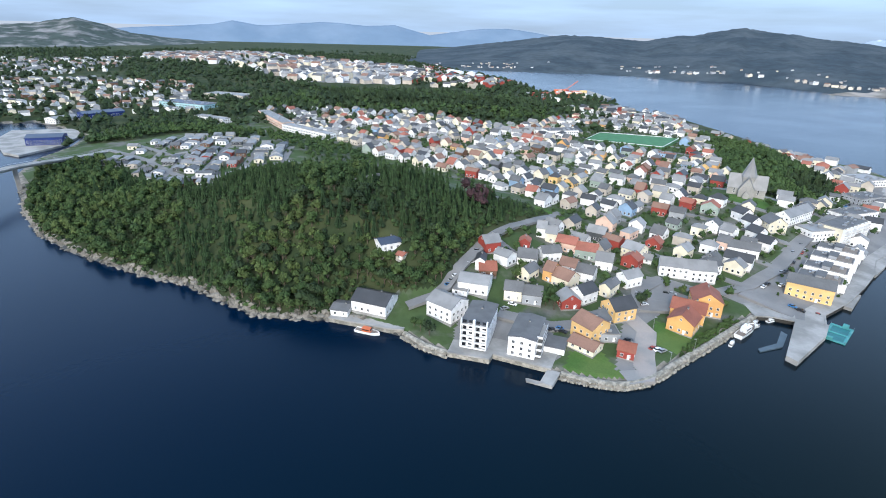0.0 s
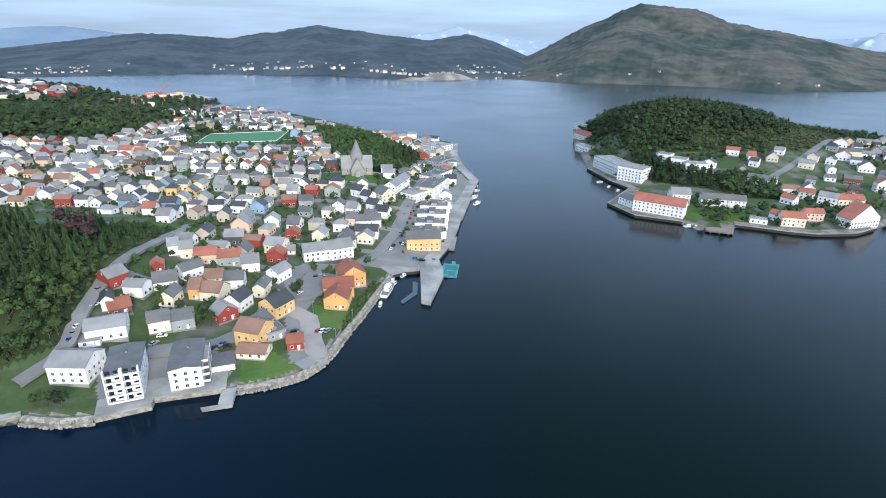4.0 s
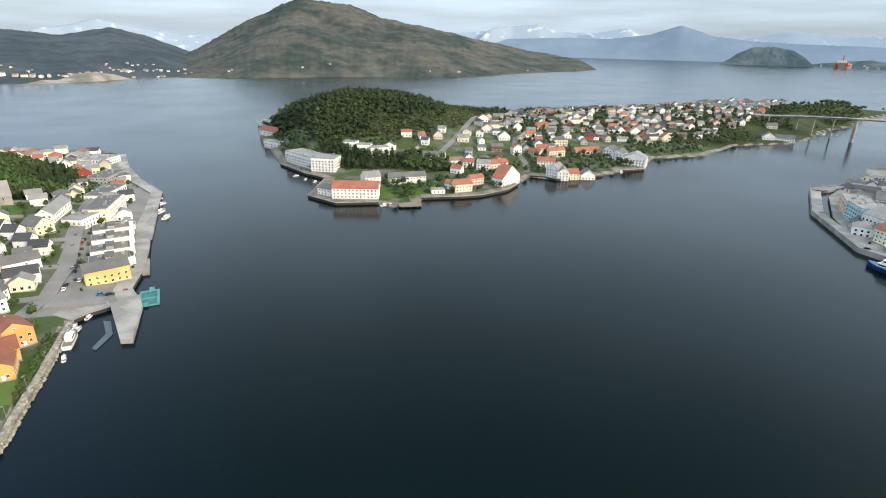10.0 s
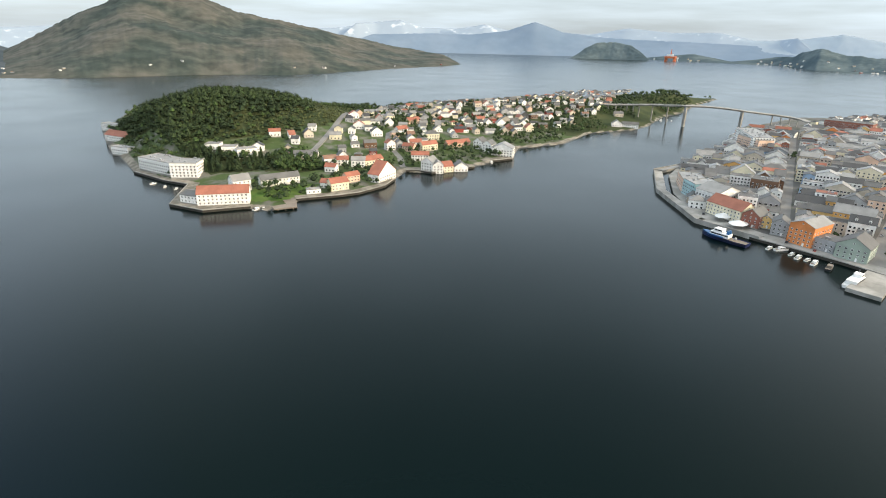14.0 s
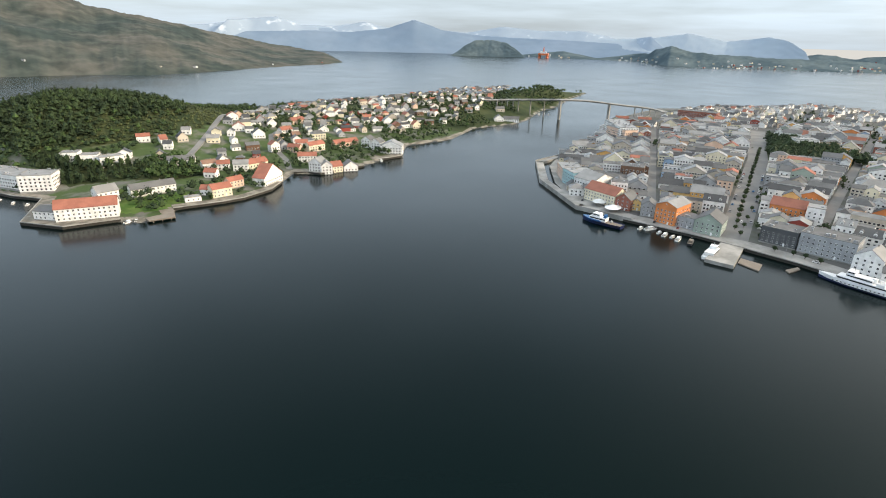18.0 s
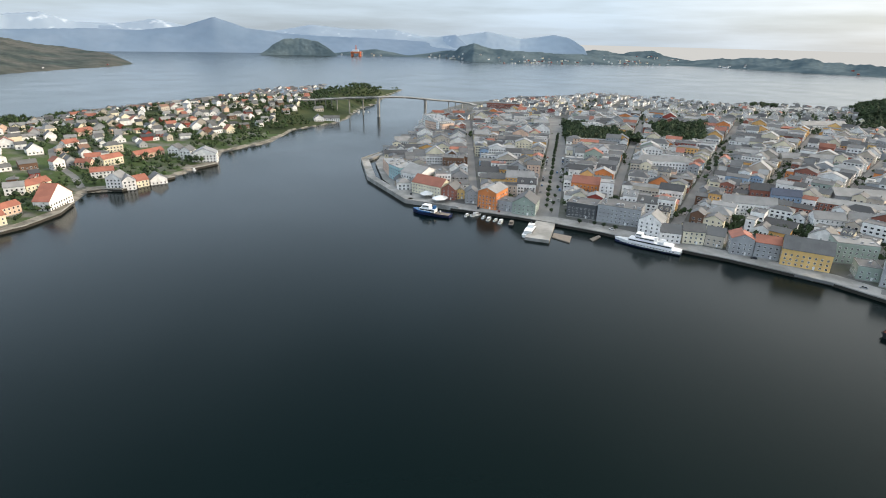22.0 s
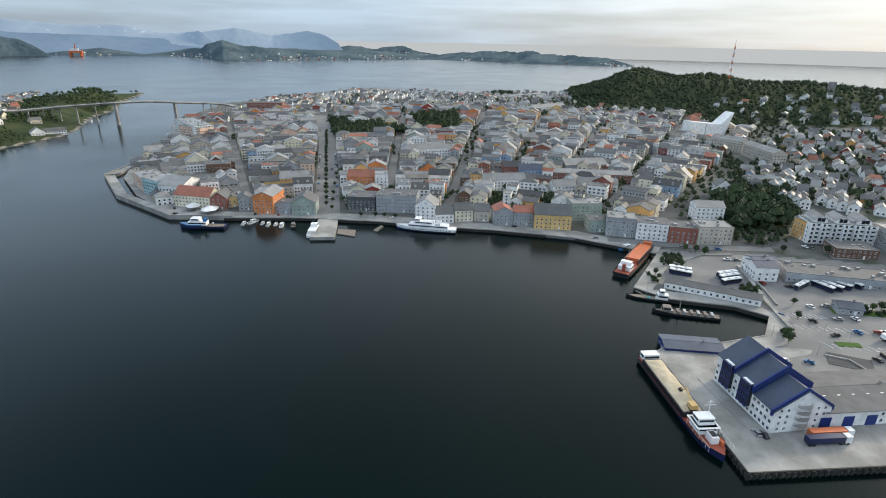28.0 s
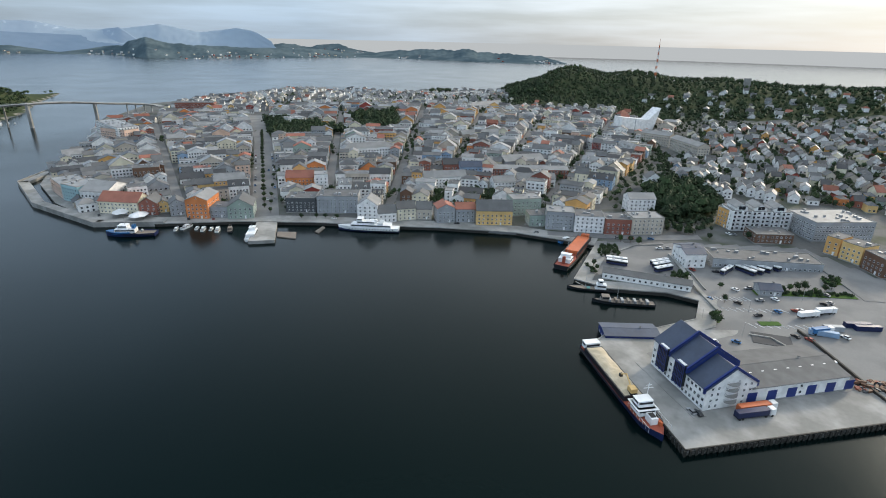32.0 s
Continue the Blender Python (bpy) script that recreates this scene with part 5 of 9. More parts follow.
quay("quay_1", "concrete quay below the apartment blocks", [(-142.1, 136.7), (-126.8, 146.5), (-128.5, 150.5), (-105.6, 160.8)], deep=16, face=PALE_STONE)
deck("jetty", "short concrete slipway jetty", [(-107.1, 160.5), (-102.2, 162.8), (-98.8, 152.8), (-103.5, 150.7)], 1.6, CONCRETE)
deck("floating_pontoon", "small pale floating pontoon", [(-110.0, 150.1), (-104.7, 152.6), (-103.5, 150.7), (-108.3, 148.4)], 0.6, CONCRETE, category="pontoon")
deck("quay_deck", "pale concrete quay at the inlet", [(-780, 40), (-838, 62), (-812, 124), (-765, 122), (-708, 92), (-676, 50), (-700, 40)], 2.0, CONCRETE)
quay("quay_2", "concrete boathouse quay", [(-200.0, 113.8), (-174.0, 129.1), (-168.4, 134.0)], deep=12, face=PALE_STONE)
quay("quay_3", "harbour quay by the yellow building", [(-67.7, 275.8), (-61.7, 281.5), (-52.0, 285.8)], deep=16, top=2.2)
deck("pier", "wide pale concrete harbour pier", [(-53.3, 288.2), (-45.1, 247.8), (-40.1, 246.4), (-38.4, 281.5), (-40.5, 294.2)], 2.42, CONCRETE)
quay("quay_4", "long waterfront quay below the warehouses", [(-39.8, 287.8), (-44.7, 304.4), (-40.4, 332.3), (-39.6, 362.8), (-40.2, 387.8), (-44.5, 416.1), (-38.5, 455.1), (-36.9, 505.6), (-55.8, 556.9), (-70.9, 618.5), (-79.7, 690.1)], deep=9, top=2.26)
deck("floating_pontoon", "blue-grey floating pontoon with a bent arm", [(-54.7, 273.2), (-51.4, 271.7), (-49.2, 258.0), (-54.6, 245.7), (-56.1, 247.6), (-52.1, 259.4)], 0.6, material("blue_grey_pontoon", (0.07, 0.10, 0.125), 0.7, vary=0.25), category="pontoon")
raft = thing("net_raft", pose(-36.0, 292.5, 0, 0, 0, 92), "turquoise net pen raft with a walkway frame beside the pier", "raft")
part("net", Shape().box(-8.6, -3.6, -0.5, 8.6, 3.6, 0.12, material("submerged_net", (0.03, 0.14, 0.15), 0.6, vary=0.4, grain=1.5)), raft, "dark teal net")
for k in (-1, 1):
    part("walkway", Shape().box(-9.6, k * 4.2 - 0.6, -0.4, 9.6, k * 4.2 + 0.6, 0.6, TEAL), raft, "turquoise walkway")
    part("walkway", Shape().box(k * 9.0 - 0.6, -3.58, -0.4, k * 9.0 + 0.6, 3.58, 0.58, TEAL), raft, "turquoise walkway")
    for i in range(5):
        part("rail_post", Shape().rod((-9.2 + i * 4.6, k * 4.6, 0.6), (-9.2 + i * 4.6, k * 4.6, 1.6), 0.07, STEEL, 5), raft)
part("crossbeam", Shape().box(-0.5, -3.58, -0.3, 0.5, 3.58, 0.5, TEAL), raft, "turquoise walkway")
for a, _, c in (((-35.0, 301.6), 0, 1.6), ((-37.4, 283.6), 0, 1.2)):
    thing("net_crate", pose(a[0], a[1], 0.58), "turquoise crate on the raft", "crate", data=Shape().box(-1.2, -0.8, 0, 1.2, 0.8, c, TEAL))
deck("quay_deck", "pale concrete quay deck", [(-44.0, 344.9), (-38.6, 348.0), (-37.6, 325.3), (-42.6, 325.4)], 1.8, CONCRETE)
deck("quay_deck", "pale boatyard deck with wooden slip", [(-49.0, 416.1), (-38.2, 451.6), (-39.4, 387.8), (-46.7, 377.6)], 2.0, CONCRETE)

quay("quay_5", "stone wharf edge on the island", [(72.1, 583.9), (89.2, 532.3), (102.8, 507.7), (76.0, 452.9), (92.9, 422.7), (126.4, 413.6)], deep=10, mat=ROCK)
deck("pier", "dark timber pier on piles", [(141.2, 419.7), (163.8, 413.8), (155.8, 392.5), (138.8, 396.4)], 2.0, TIMBER, piles=1)
quay("quay_6", "low stone wharf edge on the island", [(163.8, 413.8), (198.4, 404.7), (216.7, 402.8), (246.8, 410.3), (267.0, 425.8)], deep=9, mat=ROCK)
quay("quay_7", "wharf edge under the white wharf houses", [(296.3, 449.9), (306.7, 443.0), (312.2, 428.3), (366.4, 426.4)], deep=12, mat=ROCK)
quay("quay_8", "wharf edge under the tall wharf houses", [(390.6, 441.0), (409.7, 436.1), (428.7, 434.2), (457.2, 462.9)], deep=12, mat=ROCK)

BREAK = [(572.9, 310.3), (516.2, 312.2), (446.2, 263.6), (392.0, 195.8), (390.6, 148.0)]
s = Shape()
for (ax, ay), (bx, by) in zip(BREAK, BREAK[1:]):
    l = math.hypot(bx - ax, by - ay)
    ox, oy = (by - ay) / l * 4.2, -(bx - ax) / l * 4.2
    s.prism([(ax, ay), (bx, by), (bx - ox * 2, by - oy * 2), (ax - ox * 2, ay - oy * 2)], -4, 2.8, CONCRETE)
breakwater = thing("breakwater", Matrix(), "angular concrete breakwater promenade round the basin", "breakwater", data=s)
wall = Shape()
for (ax, ay), (bx, by) in zip(BREAK, BREAK[1:]):
    l = math.hypot(bx - ax, by - ay)
    ox, oy = (by - ay) / l, -(bx - ax) / l
    wall.prism([(ax, ay), (bx, by), (bx - ox * 0.7, by - oy * 0.7), (ax - ox * 0.7, ay - oy * 0.7)], 2.8, 3.8, CONCRETE)
part("parapet", wall, breakwater, "low concrete parapet")
quay("quay_9", "paved town quay", [(546.5, 302.8), (508.8, 289.5), (449.1, 248.1), (401.8, 200.2), (390.4, 152.2), (392.2, 96.8), (384.9, 35.8), (374.3, -6.5), (367.9, -47.2), (353.2, -100.6), (337.5, -126.5), (323.9, -147.7)], deep=15)
deck("pier", "square concrete steamer pier", [(388.9, 83.2), (349.3, 81.7), (350.2, 64.7), (388.4, 68.6)], 2.3, CONCRETE)
deck("floating_pontoon", "dark floating pontoon with a gangway", [(371.6, 65.9), (369.8, 52.9), (356.6, 51.9), (361.8, 65.1)], 0.7, TIMBER, category="pontoon")
deck("floating_pontoon", "small timber landing stage", [(370.5, 40.3), (381.0, 35.5), (378.5, 33.6), (367.0, 37.5)], 0.7, TIMBER, category="pontoon")
quay("quay_10", "inner harbour quay", [(323.8, -148.5), (272.1, -114.8), (258.1, -129.3), (249.7, -160.0), (239.0, -172.2), (219.8, -158.8), (213.2, -134.3), (211.8, -109.3), (204.1, -99.7)], deep=10)
APRON = [(204.2, -99.2), (132.8, -102.3), (139.9, -218.4), (192.0, -277.7), (208.9, -160.6), (211.4, -130.4)]
apron = thing("cargo_quay", Matrix(), "broad concrete cargo quay with dark timber fenders", "quay", data=Shape().prism(APRON, -5, 2.36, CONCRETE), kind="structure")
fend = Shape()
for (ax, ay), (bx, by) in zip(APRON[:2], APRON[1:3]):
    n = int(math.hypot(bx - ax, by - ay) / 2.2)
    ux, uy = (by - ay) / math.hypot(bx - ax, by - ay), -(bx - ax) / math.hypot(bx - ax, by - ay)
    for k in range(n):
        x, y = ax + (bx - ax) * k / n, ay + (by - ay) * k / n
        part("fender", Shape().box(-0.42, -0.42, -2, 0.42, 0.42, 2.3, WET_TIMBER), apron, m=pose(x, y, 0))
    fend.prism([(ax, ay), (bx, by), (bx - ux * 0.5, by - uy * 0.5), (ax - ux * 0.5, ay - uy * 0.5)], -3, 2.62, WET_TIMBER)
part("kerb", fend, apron, "dark timber kerb beam")

# stone bank round the point: single boulders on the slope
ROCKS = []
for k in range(5):
    r2 = random.Random(900 + k)
    bm = bmesh.new()
    bmesh.ops.create_icosphere(bm, subdivisions=1, radius=1.0)
    for v in bm.verts:
        v.co *= r2.uniform(0.7, 1.15)
        v.co.z *= 0.7
    me = bpy.data.meshes.new("stone")
    bm.to_mesh(me)
    bm.free()
    me.materials.append(PALE_STONE)
    ROCKS.append(me)


def smooth_line(pts, step):
    """Even places, with their direction, along a rounded line through pts."""
    out = []
    q = [Vector(p).to_2d() if len(p) > 2 else Vector(p) for p in (pts[0], *pts, pts[-1])]
    for i in range(1, len(q) - 2):
        n = max(2, int((q[i + 1] - q[i]).length / step))
        for k in range(n):
            t = k / n
            out.append(0.5 * (2 * q[i] + (q[i + 1] - q[i - 1]) * t + (2 * q[i - 1] - 5 * q[i] + 4 * q[i + 1] - q[i + 2]) * t * t + (3 * q[i] - q[i - 1] - 3 * q[i + 1] + q[i + 2]) * t ** 3))
    out.append(q[-2])
    return [(p, (out[min(i + 1, len(out) - 1)] - out[max(i - 1, 0)]).normalized()) for i, p in enumerate(out)]


def stone_bank(line, rows, label, seed):
    """A sloping bank of pale stones with a level crest, water on the right of the line; single stones lie on it."""
    r2 = random.Random(seed)
    section = [(2.0, -1.5), (1.3, 0.3), (0.5, 1.5), (-0.3, 2.15), (-1.0, 2.3), (-1.6, 2.25), (-1.8, 1.0)]
    path = smooth_line(line, 1.5)
    verts, faces, n = [], [], len(section)
    for i, (p, d) in enumerate(path):
        for o, z in section:
            verts.append((p.x + d.y * o + r2.uniform(-0.15, 0.15), p.y - d.x * o + r2.uniform(-0.15, 0.15), z + r2.uniform(-0.12, 0.12)))
        if i:
            k = n * i
            faces += [(k + j, k + j + 1, k - n + j + 1, k - n + j) for j in range(n - 1)]
    ob = thing("stone_bank", Matrix(), label, "stone bank", kind="structure", data=mesh_of("stone_bank", verts, faces, [ROCK, PALE_STONE], [int(j % (n - 1) > 1) for j in range(len(faces))]))
    for p, d in smooth_line(line, 1.05):
        for o, z, big in rows:
            o, q = o + r2.uniform(-0.3, 0.3), big * r2.uniform(0.75, 1.25)
            part("stone", r2.choice(ROCKS), ob, m=pose(p.x + d.y * o + d.x * r2.uniform(-0.4, 0.4), p.y - d.x * o + d.y * r2.uniform(-0.4, 0.4), z, r2.uniform(0, 90), r2.uniform(0, 90), r2.uniform(0, 360)) @ Matrix.Diagonal((q * 1.2, q, q, 1)))
    return ob


stone_bank([(-101.4, 161.6), (-87.8, 168.6), (-79.5, 176.5), (-75.0, 189.0), (-73.6, 207.6), (-71.2, 232.2), (-69.9, 249.3), (-67.7, 275.8)], [(1.45, 0.3, 0.75), (0.45, 1.55, 0.6)], "pale boulder bank with a level crest along the point", 41)
stone_bank([(-166.8, 132.5), (-153.7, 133.0), (-142.1, 136.7)], [(1.4, 0.4, 0.8), (0.2, 1.7, 0.6)], "pale rocky bank beside the quay", 42)
rocks = Shape()
r2 = random.Random(43)
for (ax, ay), (bx, by) in zip(NORTH_COAST[:12], NORTH_COAST[1:12]):
    for _ in range(46):
        k, o, q = r2.random(), r2.uniform(-0.5, 5.0), r2.uniform(0.6, 2.2)
        l = math.hypot(bx - ax, by - ay)
        x, y = ax + (bx - ax) * k - (by - ay) / l * o, ay + (by - ay) * k + (bx - ax) / l * o
        me = r2.choice(ROCKS[1:])
        m = pose(x, y, max(height(x, y), -0.4), r2.uniform(0, 40), r2.uniform(0, 40), r2.uniform(0, 360)) @ Matrix.Diagonal((q, q, q * 0.8, 1))
        rocks.add([tuple(m @ v.co) for v in me.vertices], [tuple(p.vertices) for p in me.polygons], ROCK)
thing("shore_rocks", Matrix(), "bare grey and ochre rocks along the wooded shore", "rocks", data=rocks, kind="stuff")

# ---- roads ----
strip("road_1", [(-180, 145), (-175, 158), (-175, 166), (-181, 185), (-188, 207), (-193, 237), (-195, 261), (-201, 295)], 6.5, ASPHALT, "asphalt road along the foot of the wooded hill")
strip("road_2", [(-147, 174), (-138, 179), (-124, 186), (-116, 197), (-112, 219), (-108, 235), (-117, 251), (-116, 271), (-92, 279), (-82, 306), (-79, 340), (-81, 380), (-84, 525), (-81, 637)], 8, ASPHALT, "asphalt road through the waterfront quarter")
strip("road_3", [(-110, 224), (-94, 217), (-86, 200), (-78, 187), (-83, 179)], 9, GRAVEL, "gravel drive and parking on the point")
strip("road_4", [(-116, 271), (-102, 244), (-111, 235)], 14, ASPHALT, "asphalt car park")
strip("road_5", [(-81, 299), (-61, 297), (-46, 297)], 16, ASPHALT, "harbour square by the pier")
strip("road_6", [(394, 78), (491, 94), (673, 126), (905, 179)], 20, ASPHALT, "broad paved avenue up from the quay")
strip("road_7", [(403, 147), (398, 98), (390, 36), (373, -48), (357, -102), (331, -191), (324, -224)], 9, ASPHALT, "quayside street")
strip("road_8", [(-626, 118), (-534, 130), (-412, 132), (-434, 176), (-438, 224)], 6, ASPHALT, "asphalt street above the woods")
strip("road_9", [(-635, 141), (-534, 149), (-513, 205)], 6, ASPHALT, "asphalt street above the woods")
strip("road_10", [(299, -188), (251, -179), (225, -175)], 2.2, CONCRETE, "pale concrete ramp wall", lift=1.2)
strip("road_11", [(314, -188), (302, -228), (285, -274), (223, -261)], 10, ASPHALT, "main street behind the bus station")
strip("road_12", [(214, 512), (250.8, 550.1), (277.6, 578.1), (332.8, 641.3)], 6, ASPHALT, "asphalt street up the island")
strip("road_13", [(300, 462), (312.6, 487.1), (324.5, 530.7), (343.9, 561.6), (400, 580)], 6, ASPHALT, "asphalt street from the island wharf")
pitch = [(-369.4, 607.7), (-289.7, 653.8), (-275.5, 585.3), (-353.3, 551.4)]
zt = max(height(*p) for p in pitch) + 0.5
thing("football_pitch", Matrix(), "bright green football pitch", "pitch", data=Shape().prism(pitch, zt - 6, zt, material("artificial_turf", (0.05, 0.14, 0.06), 0.9, second=(0.06, 0.165, 0.07), vary=0.1)), kind="structure")


for (ax, ay), (bx, by) in zip(pitch, pitch[1:] + pitch[:1]):
    l, turn = math.hypot(bx - ax, by - ay), math.degrees(math.atan2(by - ay, bx - ax))
    thing("pitch_fence", pose((ax + bx) / 2, (ay + by) / 2, zt, 0, 0, turn), "low white fence round the football pitch", "fence", data=Shape().box(-l / 2 + 0.4, -0.15, -0.2, l / 2 - 0.4, 0.15, 0.45, FRAME))


# ---- bridges ----
def bridge(label, points, width, piers, rail=True):
    """A box-girder bridge: points hold x, y, z of the roadway; piers x, y, z of their tops."""
    ob = thing("bridge", Matrix(), label, "bridge")
    d, r = Shape(), Shape()
    sides = []
    for i, p in enumerate(points):
        a, b = Vector(points[max(i - 1, 0)]), Vector(points[min(i + 1, len(points) - 1)])
        n = Vector((-(b - a).y, (b - a).x, 0)).normalized() * width / 2
        sides.append((Vector(p), n))
    for (p, n), (q, m) in zip(sides, sides[1:]):
        up, low = Vector((0, 0, 0)), Vector((0, 0, -1.0))
        slab(d, p - n + low, q - m + low, q + m + low, p + n + low, 1.0, CONCRETE)
        slab(d, p - n * 0.5 - Vector((0, 0, 2.6)), q - m * 0.5 - Vector((0, 0, 2.6)), q + m * 0.5 - Vector((0, 0, 2.6)), p + n * 0.5 - Vector((0, 0, 2.6)), 1.6, CONCRETE)
        for k in (-1, 1):
            r.rod(p + n * k + Vector((0, 0, 1.0)), q + m * k + Vector((0, 0, 1.0)), 0.12, STEEL, 4)
            r.rod(p + n * k, p + n * k + Vector((0, 0, 1.0)), 0.08, STEEL, 4)
    part("girder", d, ob, "pale concrete girder")
    part("railing", r, ob, "grey steel railing")
    for x, y, z, g in piers:
        part("pier_shaft", Shape().box(x - g, y - g, min(height(x, y), 0) - 4 if height(x, y) < 1 else height(x, y) - 2, x + g, y + g, z - 2.4, CONCRETE), ob)
    return ob


bridge("slender concrete box-girder bridge over the sound", [(751.3, 631.4, 25.2), (761.4, 618.8, 25.5), (771.4, 606.3, 25.8), (781.5, 593.7, 26.0), (791.5, 581.1, 26.5), (797.2, 575.9, 26.8), (803.0, 570.7, 27.0), (808.8, 565.4, 27.2), (814.5, 560.2, 27.5), (820.0, 551.6, 28.0), (825.4, 543.0, 28.5), (830.8, 534.4, 29.0), (836.3, 525.8, 29.5), (838.0, 512.2, 30.5), (839.6, 498.6, 31.5), (841.3, 485.0, 32.5), (843.0, 471.4, 33.5), (861.1, 457.6, 33.2), (879.3, 443.8, 32.2), (897.4, 429.9, 30.2), (915.5, 416.1, 27.5), (926.4, 409.0, 26.0), (937.3, 401.9, 24.5), (948.1, 394.8, 23.2), (959.0, 387.7, 22.2), (965.2, 383.4, 21.2), (971.3, 379.1, 20.2), (977.4, 374.8, 19.5), (983.5, 370.5, 18.5), (983.1, 365.9, 18.2), (982.7, 361.3, 18.0), (982.3, 356.7, 17.5), (981.9, 352.1, 17.2), (974.6, 347.3, 17.5), (967.3, 342.6, 17.8), (960.0, 337.8, 17.8), (952.8, 333.1, 18.0)], 8.5, [(843.0, 471.4, 33.5, 1.9), (915.5, 416.1, 27.5, 1.9), (959.0, 387.7, 22.2, 0.8), (971.1, 379.2, 20.2, 0.8), (983.5, 370.5, 18.5, 0.8), (979.5, 357.9, 18.0, 0.8), (845.3, 503.4, 30.8, 0.8), (836.3, 525.8, 29.5, 0.8), (828.6, 545.8, 28.2, 0.8), (821.7, 552.7, 27.8, 0.8), (814.5, 560.2, 27.5, 0.8), (811.3, 569.4, 26.5, 0.8), (798.8, 570.9, 27.0, 0.8), (791.5, 581.1, 26.5, 0.8), (782.8, 595.3, 26.0, 0.8)])
bridge("concrete road bridge to the neighbouring shore", [(-617.0, 116.1, 9.0), (-597.2, 95.8, 11.0), (-577.5, 75.5, 14.2), (-557.7, 55.2, 17.5), (-538.0, 34.9, 20.2), (-514.3, 10.6, 21.5), (-482.7, -21.9, 21.5), (-443.2, -62.5, 21.5)], 9.0, [(-538.0, 34.9, 20.2, 1.6)])


# ---- churches ----
cx, cy = (-135.9, 437.7)
church = thing("stone_church", pose(cx, cy, height(cx, cy), 0, 0, 20) @ Matrix.Diagonal((0.8, 0.8, 0.9, 1)), "grey stone church with steep slate roofs and a central spire", "church", data=None)
church["reach"] = 22.0
part("nave", wall_shape(32, 13, 6.5, "a", 10.5, PAINT["stone"], -3), church, "rough grey stone nave")
part("nave_roof", roof_shape(32, 13, 6.5, "a", 10.5, ROOF["light"], 0.4), church)
part("transept", wall_shape(13, 28, 6.5, "p", 10.0, PAINT["stone"], -3), church)
part("transept_roof", roof_shape(13, 28, 6.5, "p", 10.0, ROOF["light"], 0.4), church)
part("tower", Shape().prism([(6.4 * math.cos(k * math.tau / 8), 6.4 * math.sin(k * math.tau / 8)) for k in range(8)], 0, 16, PAINT["stone"]), church, "octagonal stone tower")
sp = Shape()
ring = [(7.2 * math.cos(k * math.tau / 8), 7.2 * math.sin(k * math.tau / 8), 15.6) for k in range(8)]
sp.add(ring + [(0, 0, 32)], [(k, (k + 1) % 8, 8) for k in range(8)] + [tuple(range(7, -1, -1))], ROOF["light"])
part("spire", sp, church, "steep slate spire")
for u, v, a in [(-10, -6.5, 0), (10, -6.5, 0), (0, -14, 0), (-16, 0, -90), (16, 0, 90)]:
    part("lancet_window", window_mesh(1.2, 4.0), church, m=pose(u, v, 2.0, 0, 0, a))
part("porch", wall_shape(5, 4, 3.5, "p", 3, PAINT["stone"], -3), church, m=pose(0, -15.8, 0))

cx, cy, ca, cl = 690.9, -355.3, -75.0, 56.0
z0 = height(cx, cy)
modern = thing("modern_church", pose(cx, cy, z0 + 4.0, 0, 0, ca), "white angular modern church with a swept-up wall", "church", data=None)
modern["reach"] = 28.0
w = cl / 2
prof = [(-w, -8), (w * 0.85, -8), (w * 1.25, 27), (w * 0.6, 12.5), (w * 0.1, 13.5), (-w, 17)]
v = [(x, y, z) for y in (0, 16) for x, z in prof]
part("hall", Shape().add(v, [tuple(range(6)), tuple(range(11, 5, -1))] + [(i + 6, (i + 1) % 6 + 6, (i + 1) % 6, i) for i in range(6)], PAINT["white"]), modern, "white rendered wedge-shaped hall")
part("corner_joint", Shape().box(-w * 0.2, -0.25, -2, -w * 0.17, 0.0, 14, PAINT["grey"]), modern)
part("rear_roof", wall_shape(14, 10, 10, "h", 4, PAINT["brown"], 0).merge(roof_shape(14, 10, 18, "h", 5, ROOF["rust"])), modern, "rust-brown rear roof", m=pose(-w * 0.35, 22, 0))


